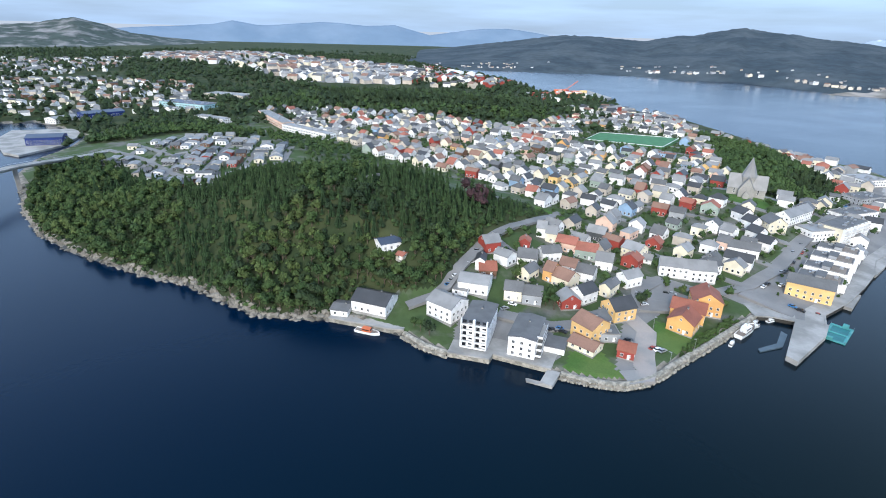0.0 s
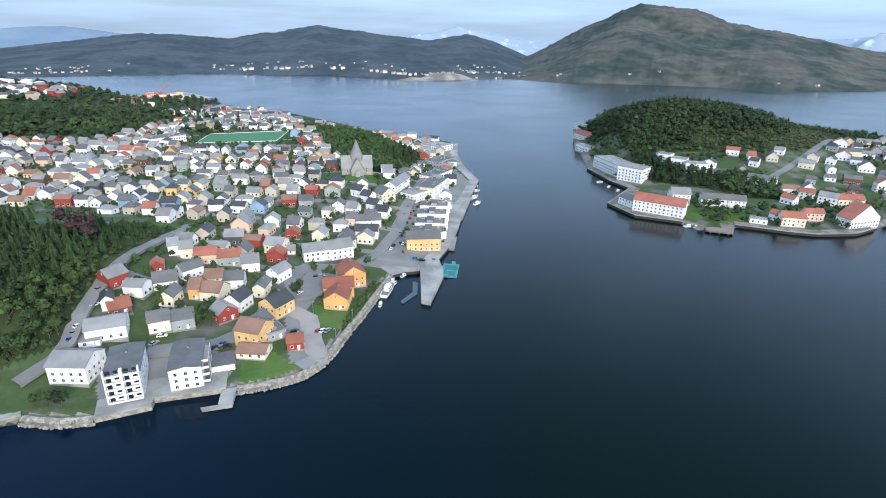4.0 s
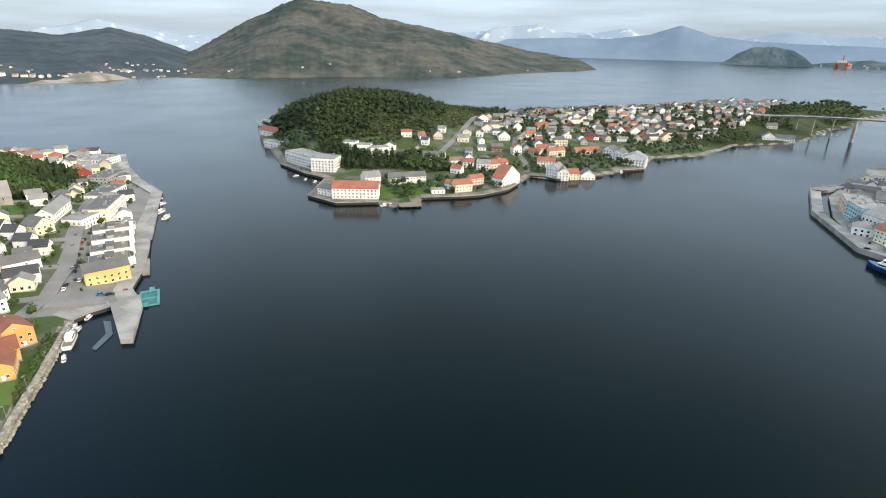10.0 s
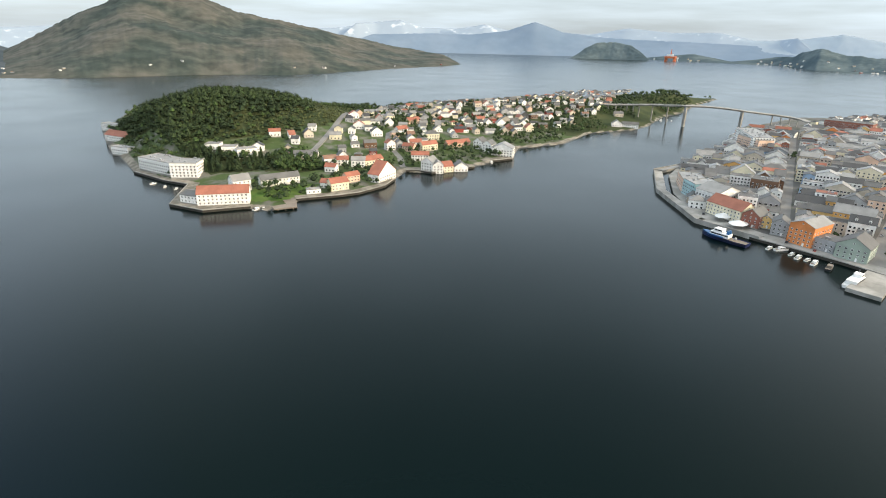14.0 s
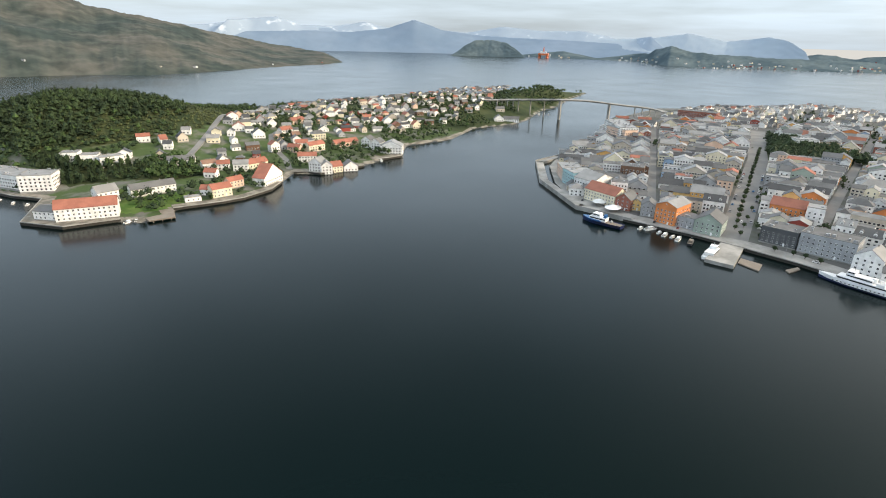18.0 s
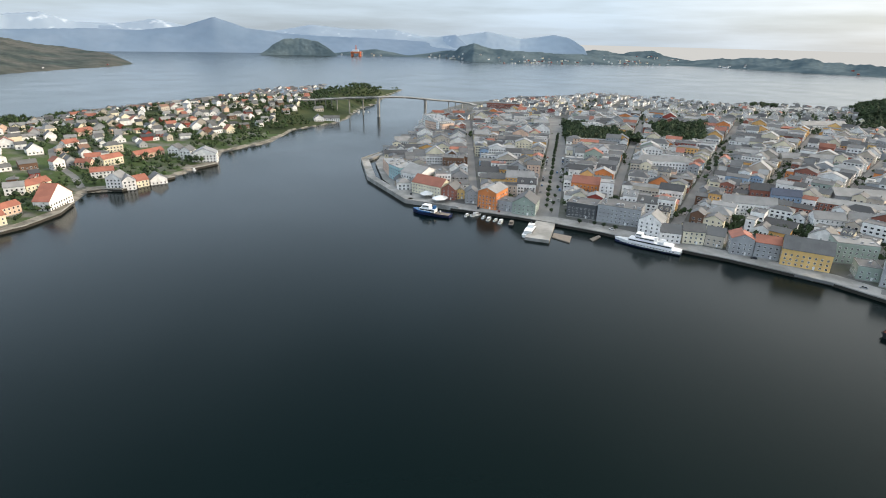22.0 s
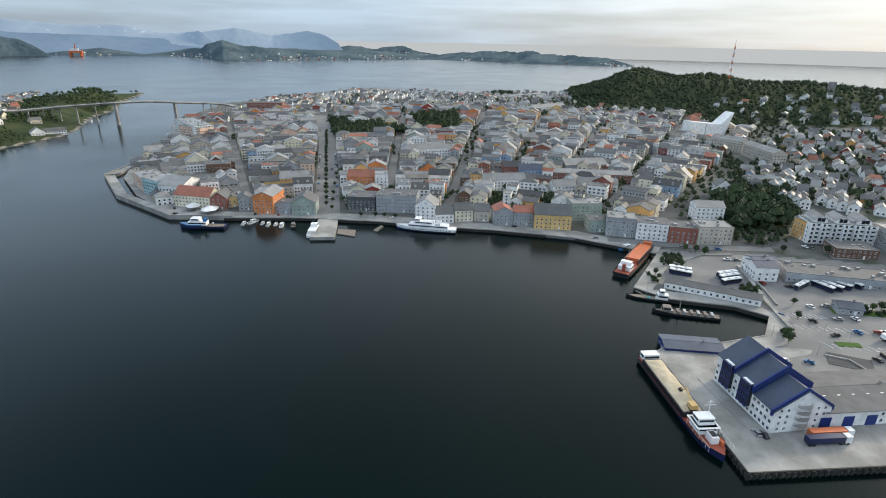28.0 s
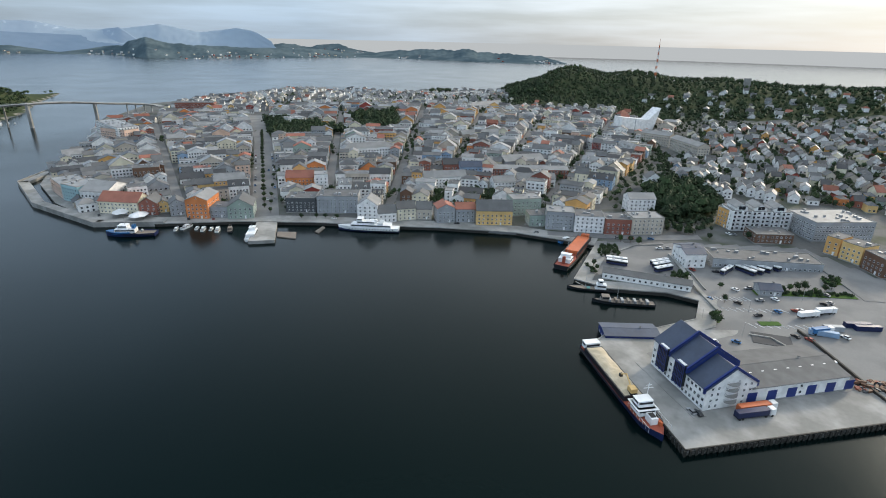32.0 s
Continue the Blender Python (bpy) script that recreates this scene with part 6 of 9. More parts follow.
# ---- harbour house on the cargo quay ----
def dock_house():
    ax, ay = (184.1, -116.4)
    bx, by = (151.9, -120.2)
    ex, ey = (154.6, -142.4)
    l, wd = math.hypot(bx - ax, by - ay), math.hypot(ex - bx, ey - by)
    turn = math.degrees(math.atan2(by - ay, bx - ax))
    side = 1 if (bx - ax) * (ey - by) - (by - ay) * (ex - bx) > 0 else -1
    ob = thing("harbour_house", pose(ax, ay, 2.4, 0, 0, turn), "white harbour office with navy metal roofs and glazed bays", "building")
    ob["reach"] = 30.0
    n, tall = 3, (12.0, 11.2, 9.2)
    for k in range(n):
        w = l / n
        m = pose(w * (k + 0.5), side * wd / 2, 0)
        hi = wd / 2 * math.tan(radians(34))
        part("wing", wall_shape(w, wd, tall[k], "a", hi, PAINT["white"]), ob, "white rendered wing", m)
        part("wing_roof", roof_shape(w, wd, tall[k], "a", hi, ROOF["blue"], 0.5), ob, "navy metal roof", m)
        fin = wall_shape(0.7, wd + 1.8, tall[k] + 0.7, "a", hi + 0.5, PAINT["deepblue"], tall[k] - 1.6)
        part("gable_fin", fin, ob, "deep blue gable panel", pose(w * (k + 1) - (0 if k < n - 1 else 0.4), side * wd / 2, 0))
        if k < 2:
            q = -side
            y0, y1 = sorted((0, q * 1.6))
            bay = part("glazed_bay", Shape().box(w * (k + 0.45), y0, 3.0, w * (k + 0.95), y1, tall[k] + 0.8, GLASS), ob, "glazed bay")
            for i in range(7):
                x = w * (k + 0.45) + w * 0.5 * i / 6
                part("mullion", Shape().box(x - 0.1, q * 1.6 - 0.12, 2.8, x + 0.1, q * 1.6 + 0.12, tall[k] + 0.9, PAINT["deepblue"]), bay)
            for z in (2.8, 5.8, 8.6, tall[k] + 0.7):
                part("transom", Shape().box(w * (k + 0.44), q * 1.6 - 0.15, z, w * (k + 0.96), q * 1.6 + 0.15, z + 0.25, PAINT["deepblue"]), bay)
            part("bay_roof", Shape().box(w * (k + 0.5), min(0, q * 1.2), tall[k] + 0.95, w * (k + 0.9), max(0, q * 1.2), tall[k] + 1.3, HULL_WHITE), ob, "white bay roof")
        for f in range(int((tall[k] - 0.5) / 2.9)):
            for i in range(5):
                if k < 2 and f > 0 and i > 1:
                    continue
                part("window", window_mesh(1.3, 1.4), ob, m=pose(w * (k + (i + 0.5) / 5), 0, 0.9 + f * 2.9, 0, 0, 0 if side > 0 else 180))
    for f in range(4):
        for v in (0.12, 0.24, 0.76, 0.88):
            if 1.0 + f * 2.5 < 9.0 + 4:
                part("window", window_mesh(1.1, 1.2), ob, m=pose(l + 0.02, side * wd * v, 1.0 + f * 2.55, 0, 0, 90))
        bal = Shape().prism([(l + 2.0 * math.cos(a), side * wd / 2 + 2.6 * math.sin(a)) for a in np.linspace(-1.57, 1.57, 9)], 2.6 + f * 2.6, 2.8 + f * 2.6, CONCRETE)
        for a in np.linspace(-1.57, 1.57, 13):
            bal.rod((l + 2.0 * math.cos(a), side * wd / 2 + 2.6 * math.sin(a), 2.8 + f * 2.6), (l + 2.0 * math.cos(a), side * wd / 2 + 2.6 * math.sin(a), 3.8 + f * 2.6), 0.06, STEEL, 4)
        for a, b in zip(np.linspace(-1.57, 1.57, 13), np.linspace(-1.57, 1.57, 13)[1:]):
            bal.rod((l + 2.0 * math.cos(a), side * wd / 2 + 2.6 * math.sin(a), 3.8 + f * 2.6), (l + 2.0 * math.cos(b), side * wd / 2 + 2.6 * math.sin(b), 3.8 + f * 2.6), 0.06, STEEL, 4)
        part("balcony", bal, ob, "grey half-round steel balcony")
    pv = Shape().box(-2, -side * 6 if side > 0 else 0.2, -0.5, l + 3, -0.2 if side > 0 else 6, 0.12, CONCRETE)
    part("forecourt", pv, ob, "pale paved forecourt")


dock_house()


# ---- ships and boats ----
def hull_shape(l, b, high, mat, low=None, n=14, blunt=0.62, deck_mat=None):
    """A hull along x with the bow at +x: flared sides, rising sheer, flat transom, deck a little below the rail."""
    s, rings = Shape(), []
    for i in range(n + 1):
        k = i / n
        f = max(0.0, (k - blunt) / (1 - blunt))
        w = b / 2 * (1 - f ** 2.3) * (0.86 + 0.14 * min(1, k * 4)) + 0.03
        z = high * (1 + 0.35 * max(0, k - 0.5) ** 1.5 * 2 + 0.06 * (1 - k))
        x = -l / 2 + l * k
        rings.append([(x - f * 0.05 * l * 0, -w * 0.75, -1.2), (x, -w, z), (x, w, z), (x - f * 0.05 * l * 0, w * 0.75, -1.2)])
    v = [p for r in rings for p in r]
    side, top = [], []
    for i in range(n):
        k = 4 * i
        side += [(k, k + 4, k + 5, k + 1), (k + 2, k + 6, k + 7, k + 3)]
        top.append((k + 1, k + 5, k + 6, k + 2))
    s.add(v, side + [(0, 1, 2, 3), (4 * n + 3, 4 * n + 2, 4 * n + 1, 4 * n)], mat)
    lower = [(x, y * 0.93, z - min(0.6, high * 0.3)) for x, y, z in v]
    s.add(lower, top, deck_mat or mat)
    return s


def cabin(l, b, h, mat, glass=True):
    s = Shape()
    s.add([(-l / 2, -b / 2, 0), (l / 2, -b / 2, 0), (l / 2, b / 2, 0), (-l / 2, b / 2, 0), (-l / 2, -b / 2, h), (l / 2 - h * 0.3, -b / 2 * 0.95, h), (l / 2 - h * 0.3, b / 2 * 0.95, h), (-l / 2, b / 2, h)],
          [(0, 3, 2, 1), (4, 5, 6, 7), (0, 1, 5, 4), (1, 2, 6, 5), (2, 3, 7, 6), (3, 0, 4, 7)], mat)
    s.box(-l / 2 - 0.15, -b / 2 - 0.15, h, l / 2 - h * 0.25, b / 2 + 0.15, h + 0.15, mat)
    if glass:
        s.box(-l / 2 + 0.3, -b / 2 - 0.04, h * 0.5, l / 2 - h * 0.45, b / 2 + 0.04, h * 0.82, GLASS)
        s.box(l / 2 - h * 0.42, -b / 2 * 0.9, h * 0.5, l / 2 - h * 0.13, b / 2 * 0.9, h * 0.82, GLASS)
    return s


def boat(cx, cy, turn, l, name="motorboat", label="white motorboat moored at the quay", hull=None, top=None, mast=0.0, flip=False, group="boats at the quay", wide=0.3):
    """A small boat with hull, cabin, windscreen and rail."""
    ob = thing(name, pose(cx, cy, 0, 0, 0, turn + (180 if flip else 0)), label, "boat", group)
    b = l * wide
    part("hull", hull_shape(l, b, l * 0.11, hull or HULL_WHITE, deck_mat=TIMBER), ob)
    part("cabin", cabin(l * 0.36, b * 0.66, l * 0.13, top or HULL_WHITE), ob, m=pose(-l * 0.02, 0, l * 0.08))
    rail = Shape()
    for k in (-1, 1):
        rail.rod((l * 0.1, k * b * 0.44, l * 0.17), (l * 0.46, k * b * 0.06, l * 0.23), 0.05, STEEL, 4)
    part("rail", rail, ob, "thin steel rail")
    if mast:
        part("mast", Shape().rod((0, 0, 0.5), (0, 0, mast), 0.12, STEEL, 6, 0.06).rod((0, 0, 2.2), (-l * 0.38, 0, 2.2), 0.09, STEEL, 5), ob, "tall bare mast")
    return ob


def ship(name, label, cx, cy, turn, l, hull, deck_mat, wide=0.2, high=0.06, flip=False, blunt=0.62):
    ob = thing(name, pose(cx, cy, 0, 0, 0, turn + (180 if flip else 0)), label, "ship")
    part("hull", hull_shape(l, l * wide, l * high, hull, deck_mat=deck_mat, blunt=blunt), ob)
    part("rubbing_strake", Shape().box(-l * 0.48, -l * wide / 2 - 0.1, l * high * 0.55, l * 0.12, l * wide / 2 + 0.1, l * high * 0.7, RUBBER), ob)
    return ob


def upper_hull(l, b, low, high, mat, blunt=0.62, n=14):
    """The painted band of a hull above its dark lower strake."""
    s, v = Shape(), []
    for i in range(n + 1):
        k = i / n
        f = max(0.0, (k - blunt) / (1 - blunt))
        w = b / 2 * (1 - f ** 2.3) * (0.86 + 0.14 * min(1, k * 4)) + 0.05
        x, z = -l / 2 + l * k, high * (1 + 0.3 * max(0, k - 0.5) ** 1.5 * 2)
        v += [(x, -w * 0.99, low), (x + f * l * 0.012, -w, z), (x + f * l * 0.012, w, z), (x, w * 0.99, low)]
    faces = [(0, 1, 2, 3), (4 * n + 3, 4 * n + 2, 4 * n + 1, 4 * n)]
    for i in range(n):
        k = 4 * i
        faces += [(k, k + 4, k + 5, k + 1), (k + 2, k + 6, k + 7, k + 3), (k + 1, k + 5, k + 6, k + 2)]
    return s.add(v, faces, mat)


def portholes(ob, l, b, z, n, x0=-0.4, x1=0.3):
    for k in (-1, 1):
        s = Shape()
        for i in range(n):
            x = l * (x0 + (x1 - x0) * i / (n - 1))
            s.box(x - 0.35, k * b / 2 - 0.06, z, x + 0.35, k * b / 2 + 0.06, z + 0.6, GLASS)
        tagged(part("portholes", s, ob, "row of dark ports"), kind="stuff")


def masts(ob, x, z, h):
    s = Shape().rod((x, 0, z), (x, 0, z + h), 0.16, STEEL, 6, 0.08)
    for k in (0.45, 0.7, 0.85):
        s.rod((x, -h * 0.22 * (1.2 - k), z + h * k), (x, h * 0.22 * (1.2 - k), z + h * k), 0.07, STEEL, 4)
    part("mast", s, ob, "steel mast with cross-trees")


# coastal ferry at the town quay
f_x, f_y, f_a, f_l = 372.0, 2.2, -101.5, 44.2
ferry = ship("ferry", "white passenger ferry with dark blue hull at the town quay", f_x, f_y, f_a, f_l, HULL_NAVY, HULL_WHITE, 0.18, 0.028, blunt=0.55, flip=True)
part("bulwark", upper_hull(f_l * 0.99, f_l * 0.183, f_l * 0.026, f_l * 0.068, HULL_WHITE, 0.55), ferry, "white upper hull")
part("saloon", cabin(f_l * 0.66, f_l * 0.165, 2.3, HULL_WHITE), ferry, m=pose(-f_l * 0.04, 0, f_l * 0.065))
part("upper_deck", cabin(f_l * 0.3, f_l * 0.13, 2.0, HULL_WHITE), ferry, m=pose(f_l * 0.04, 0, f_l * 0.065 + 2.4))
part("wheelhouse", cabin(f_l * 0.1, f_l * 0.14, 1.9, HULL_WHITE), ferry, m=pose(f_l * 0.14, 0, f_l * 0.065 + 4.5))
part("funnel", Shape().box(-f_l * 0.14, -1.0, f_l * 0.065 + 2.2, -f_l * 0.09, 1.0, f_l * 0.065 + 5.4, HULL_WHITE), ferry, "white funnel")
for k in (-1, 1):
    part("lifeboat", hull_shape(4.2, 1.6, 0.9, HULL_WHITE, deck_mat=HULL_WHITE), ferry, "white lifeboat", pose(-f_l * 0.2, k * f_l * 0.075, f_l * 0.065 + 3.2))
portholes(ferry, f_l, f_l * 0.186, f_l * 0.038, 16)
masts(ferry, f_l * 0.12, f_l * 0.065 + 6.3, 5)

# blue tug
t_x, t_y, t_a, t_l = 373.8, 163.3, -91.3, 32.5
tug = ship("tug", "bright blue and white tugboat by the breakwater", t_x, t_y, t_a, t_l, HULL_NAVY, TIMBER, 0.27, 0.07, flip=True)
part("bow_bulwark", upper_hull(t_l * 0.5, t_l * 0.255, t_l * 0.05, t_l * 0.095, HULL_BLUE, 0.3), tug, "blue bulwark", pose(t_l * 0.24, 0, 0))
part("deckhouse", cabin(t_l * 0.42, t_l * 0.18, 2.6, HULL_WHITE), tug, m=pose(t_l * 0.1, 0, t_l * 0.07))
part("wheelhouse", cabin(t_l * 0.2, t_l * 0.16, 2.5, HULL_WHITE), tug, m=pose(t_l * 0.14, 0, t_l * 0.07 + 2.7))
part("funnel", Shape().box(-t_l * 0.1, -1.6, t_l * 0.07 + 1, -t_l * 0.04, -0.6, t_l * 0.07 + 5.2, HULL_BLUE).box(-t_l * 0.1, 0.6, t_l * 0.07 + 1, -t_l * 0.04, 1.6, t_l * 0.07 + 5.2, HULL_BLUE), tug, "twin blue funnels")
part("towing_winch", Shape().rod((-t_l * 0.22, -1.0, t_l * 0.1), (-t_l * 0.22, 1.0, t_l * 0.1), 0.8, STEEL, 10), tug)
masts(tug, t_l * 0.1, t_l * 0.07 + 5, 7)

# sailing yacht and motorboats along the town quay
b_x, b_y, b_a, b_l = 386.9, 130.9, -28.6, 8.0
boat(b_x, b_y, b_a, 11, "sailing_yacht", "white sailing yacht with a tall bare mast", mast=15)
for (x, y), l, dark in (((383.1, 137.0), 7.5, 0), ((383.9, 123.3), 7, 0), ((381.5, 118.4), 9, 0), ((381.8, 113.0), 6.5, 0), ((379.5, 108.2), 10, 0), ((378.6, 99.6), 12, 1)):
    boat(x, y, f_a + 75 + l * 3, l, label="dark wooden boat at the quay" if dark else "white motorboat moored at the quay", hull=HULL_BLACK if dark else None, top=TIMBER if dark else None)
c_x, c_y, c_a, c_l = 366.1, 81.9, 0.2, 24.5
cat = ship("catamaran", "white high-speed passenger catamaran beside the pier", c_x, c_y, c_a, max(c_l, 20), HULL_WHITE, HULL_WHITE, 0.3, 0.07)
part("saloon", cabin(14, 5.6, 2.5, HULL_WHITE), cat, m=pose(-1, 0, 1.2))
part("wheelhouse", cabin(5, 4.2, 2.1, HULL_WHITE), cat, m=pose(2.5, 0, 3.8))
masts(cat, 1.0, 5.8, 3)

# orange cargo ship, blue boat and work boats in the inner harbour
o_x, o_y, o_a, o_l = 315.9, -131.5, -35.6, 62.8
cargo = ship("cargo_ship", "orange-red coastal cargo ship with an open hold", o_x, o_y, o_a, o_l, HULL_BLACK, DECK_RED, 0.17, 0.045)
part("hold_cover", Shape().box(-o_l * 0.12, -o_l * 0.07, o_l * 0.04, o_l * 0.36, o_l * 0.07, o_l * 0.075, HULL_ORANGE), cargo, "orange hatch cover")
part("superstructure", cabin(o_l * 0.12, o_l * 0.12, 2.4, HULL_WHITE), cargo, "white superstructure", pose(-o_l * 0.34, 0, o_l * 0.04))
part("wheelhouse", cabin(o_l * 0.06, o_l * 0.1, 2.0, HULL_WHITE), cargo, "", pose(-o_l * 0.33, 0, o_l * 0.04 + 2.7))
part("funnel", Shape().box(-o_l * 0.43, -0.8, o_l * 0.04, -o_l * 0.40, 0.8, o_l * 0.04 + 4.4, DECK_RED), cargo, "red-brown funnel")
for k in (-1, 1):
    part("hold_coaming", Shape().box(-o_l * 0.2, k * o_l * 0.07 - 0.15, o_l * 0.03, o_l * 0.38, k * o_l * 0.07 + 0.15, o_l * 0.085, HULL_BLACK), cargo, "dark coaming")
part("forecastle", Shape().box(o_l * 0.38, -o_l * 0.04, o_l * 0.05, o_l * 0.44, o_l * 0.04, o_l * 0.09, HULL_ORANGE), cargo)
masts(cargo, -o_l * 0.3, o_l * 0.045 + 5, 7)
masts(cargo, o_l * 0.4, o_l * 0.08, 5)
boat(338.6, -133.9, -60.5, 14.1, "workboat", "blue and white workboat at the quay", hull=HULL_BLUE, wide=0.26)
w_x, w_y, w_a, w_l = 262.2, -120.6, -106.7, 25.4
work = ship("fishing_vessel", "grey-white fishing vessel alongside the inner quay", w_x, w_y, w_a, w_l, HULL_BLACK, TIMBER, 0.2, 0.05, flip=True)
part("deckhouse", cabin(w_l * 0.24, w_l * 0.13, 2.6, HULL_WHITE), work, m=pose(-w_l * 0.22, 0, w_l * 0.045))
part("wheelhouse", cabin(w_l * 0.12, w_l * 0.11, 2.3, HULL_WHITE), work, m=pose(-w_l * 0.2, 0, w_l * 0.045 + 2.7))
part("derrick", Shape().rod((w_l * 0.1, 0, w_l * 0.06), (w_l * 0.32, 0, w_l * 0.16), 0.12, STEEL, 5), work)
part("net_heap", Shape().box(w_l * 0.0, -1.2, w_l * 0.035, w_l * 0.07, 1.2, w_l * 0.05, TEAL), work, "teal net heap")
masts(work, w_l * 0.1, w_l * 0.05, 7)
u_x, u_y, u_a, u_l = 244.0, -131.8, -104.5, 32.6
hulk = ship("old_vessel", "old dark wooden vessel with cluttered deck", u_x, u_y, u_a, u_l, HULL_BLACK, TIMBER, 0.19, 0.045, flip=True)
for k in range(7):
    part("deck_frame", Shape().box(-u_l * 0.4 + k * u_l * 0.1, -u_l * 0.06, u_l * 0.035, -u_l * 0.36 + k * u_l * 0.1, u_l * 0.06, u_l * 0.035 + 1.4, TIMBER if k % 2 else STEEL), hulk)
masts(hulk, u_l * 0.1, u_l * 0.04, 8)
part("deckhouse", cabin(u_l * 0.14, u_l * 0.11, 2.4, TIMBER), hulk, m=pose(u_l * 0.3, 0, u_l * 0.045))

# sand carrier along the cargo quay
s_x, s_y, s_a, s_l = 171.0, -97.1, -177.0, 61.3
sand = ship("sand_carrier", "sand carrier with a full open hold and white bridge", s_x, s_y, s_a, s_l, HULL_NAVY, DECK_RED, 0.155, 0.038, flip=False, blunt=0.8)
q = s_l * 0.155
part("coaming", Shape().box(-s_l * 0.42, -q * 0.43, s_l * 0.03, s_l * 0.16, q * 0.43, s_l * 0.045 + 1.3, HULL_BLACK), sand, "black hold coaming")
heap = Shape()
hv, n1, n2 = [], 24, 8
for i in range(n1 + 1):
    for j in range(n2 + 1):
        x, y = -s_l * 0.41 + s_l * 0.56 * i / n1, -q * 0.38 + q * 0.76 * j / n2
        hv.append((x, y, s_l * 0.045 + 1.35 + (0.8 * (1 - (2 * j / n2 - 1) ** 2) + 0.35 * noise.noise(Vector((x * 0.4, y * 0.4, 0)))) * min(1, i / 2, (n1 - i) / 2)))
heap.add(hv, [(i * (n2 + 1) + j, (i + 1) * (n2 + 1) + j, (i + 1) * (n2 + 1) + j + 1, i * (n2 + 1) + j + 1) for i in range(n1) for j in range(n2)], SAND)
part("sand_load", heap, sand, "pale sand heaped in the hold")
part("bridge_house", cabin(s_l * 0.11, q * 0.72, 2.4, HULL_WHITE), sand, "white bridge house", pose(s_l * 0.27, 0, s_l * 0.042))
part("wheelhouse", cabin(s_l * 0.075, q * 0.62, 2.2, HULL_WHITE), sand, "white wheelhouse with a band of windows", pose(s_l * 0.26, 0, s_l * 0.042 + 2.5))
part("bridge_deck", Shape().box(s_l * 0.2, -q * 0.45, s_l * 0.042 + 2.4, s_l * 0.33, q * 0.45, s_l * 0.042 + 2.55, HULL_WHITE), sand, "white bridge wing deck")
part("engine_casing", Shape().box(s_l * 0.335, -q * 0.14, s_l * 0.03, s_l * 0.40, q * 0.14, s_l * 0.042 + 2.2, HULL_WHITE).box(s_l * 0.345, -q * 0.1, s_l * 0.042 + 2.2, s_l * 0.385, q * 0.1, s_l * 0.042 + 2.5, RUBBER), sand, "white casing with a dark hatch")
for k in (-1, 1):
    rail = Shape()
    for i in range(8):
        x = s_l * (0.22 + 0.24 * i / 7)
        rail.rod((x, k * q * 0.46, s_l * 0.04), (x, k * q * 0.46, s_l * 0.04 + 1.8), 0.07, HULL_WHITE, 4)
    rail.rod((s_l * 0.22, k * q * 0.46, s_l * 0.04 + 1.8), (s_l * 0.46, k * q * 0.46, s_l * 0.04 + 1.8), 0.07, HULL_WHITE, 4)
    part("stern_rail", rail, sand, "white stern rail")
part("bow_house", cabin(s_l * 0.07, q * 0.72, 2.6, HULL_WHITE), sand, "white winch house", pose(-s_l * 0.455, 0, s_l * 0.045))
part("excavator", Shape().box(-1.6, -1.3, 0, 1.6, 1.3, 1.0, RUBBER).box(-1.4, -1.3, 1.0, 1.6, 1.3, 2.8, PAINT["yellow"]).rod((-1.2, 0, 2.2), (-5.5, 0, 5.2), 0.3, PAINT["yellow"], 6).rod((-5.5, 0, 5.2), (-9.0, 0, 2.6), 0.25, PAINT["yellow"], 6).box(-9.8, -0.6, 1.6, -8.6, 0.6, 2.8, RUBBER), sand, "yellow excavator on the hold", pose(s_l * 0.13, 0, s_l * 0.045 + 1.2))
part("radar_mast", Shape().rod((0, 0, 0), (0, 0, 7), 0.15, HULL_WHITE, 6).rod((0, -2, 5), (0, 2, 5), 0.1, HULL_WHITE, 4).rod((0, -1.2, 6.2), (0, 1.2, 6.2), 0.1, HULL_WHITE, 4), sand, "white mast", pose(s_l * 0.22, q * 0.3, s_l * 0.05 + 2.0))
part("lifeboat", hull_shape(4.5, 1.8, 1.2, HULL_ORANGE, deck_mat=HULL_ORANGE), sand, "orange lifeboat", pose(s_l * 0.40, q * 0.24, s_l * 0.04 + 0.4) @ Matrix.Diagonal((0.7, 0.7, 0.7, 1)))

# boats on the north shore and the island
r_x, r_y, r_a, r_l = -179.8, 122.0, 28.8, 12.1
rescue = boat(r_x, r_y, r_a, r_l, "rescue_boat", "white and orange rescue boat at the boathouse quay", top=HULL_ORANGE, wide=0.28)
n_x, n_y, n_a, n_l = -65.6, 259.1, 87.7, 23.4
boat(n_x, n_y, n_a, 17.0, "cabin_cruiser", "white cabin cruiser moored off the stone bank", wide=0.26, mast=9)
for x, y in ((-65.7, 243.2), (-64.4, 268.6), (-61.5, 280.8), (-66.0, 272.2)):
    boat(x, y, 70 + (x * 13) % 40, 6)
for (x, y), l in (((-45.6, 489.0), 9), ((-41.8, 473.4), 8), ((-49.3, 514.3), 10), ((-41.1, 451.6), 11), ((-55.2, 537.2), 9), ((-37.0, 434.7), 10)):
    boat(x + 5, y, 20 + (y * 7) % 60, l, mast=11 if l > 9 else 0, label="white boat moored by the boatyard")
for (x, y), l in (((129.8, 412.1), 8), ((135.0, 411.6), 7), ((399.3, 440.3), 9), ((79.3, 536.4), 6), ((85.7, 519.4), 6), ((92.3, 507.4), 6)):
    boat(x, y - 4, 10 + (x * 7) % 50, l, label="white boat moored at the island")
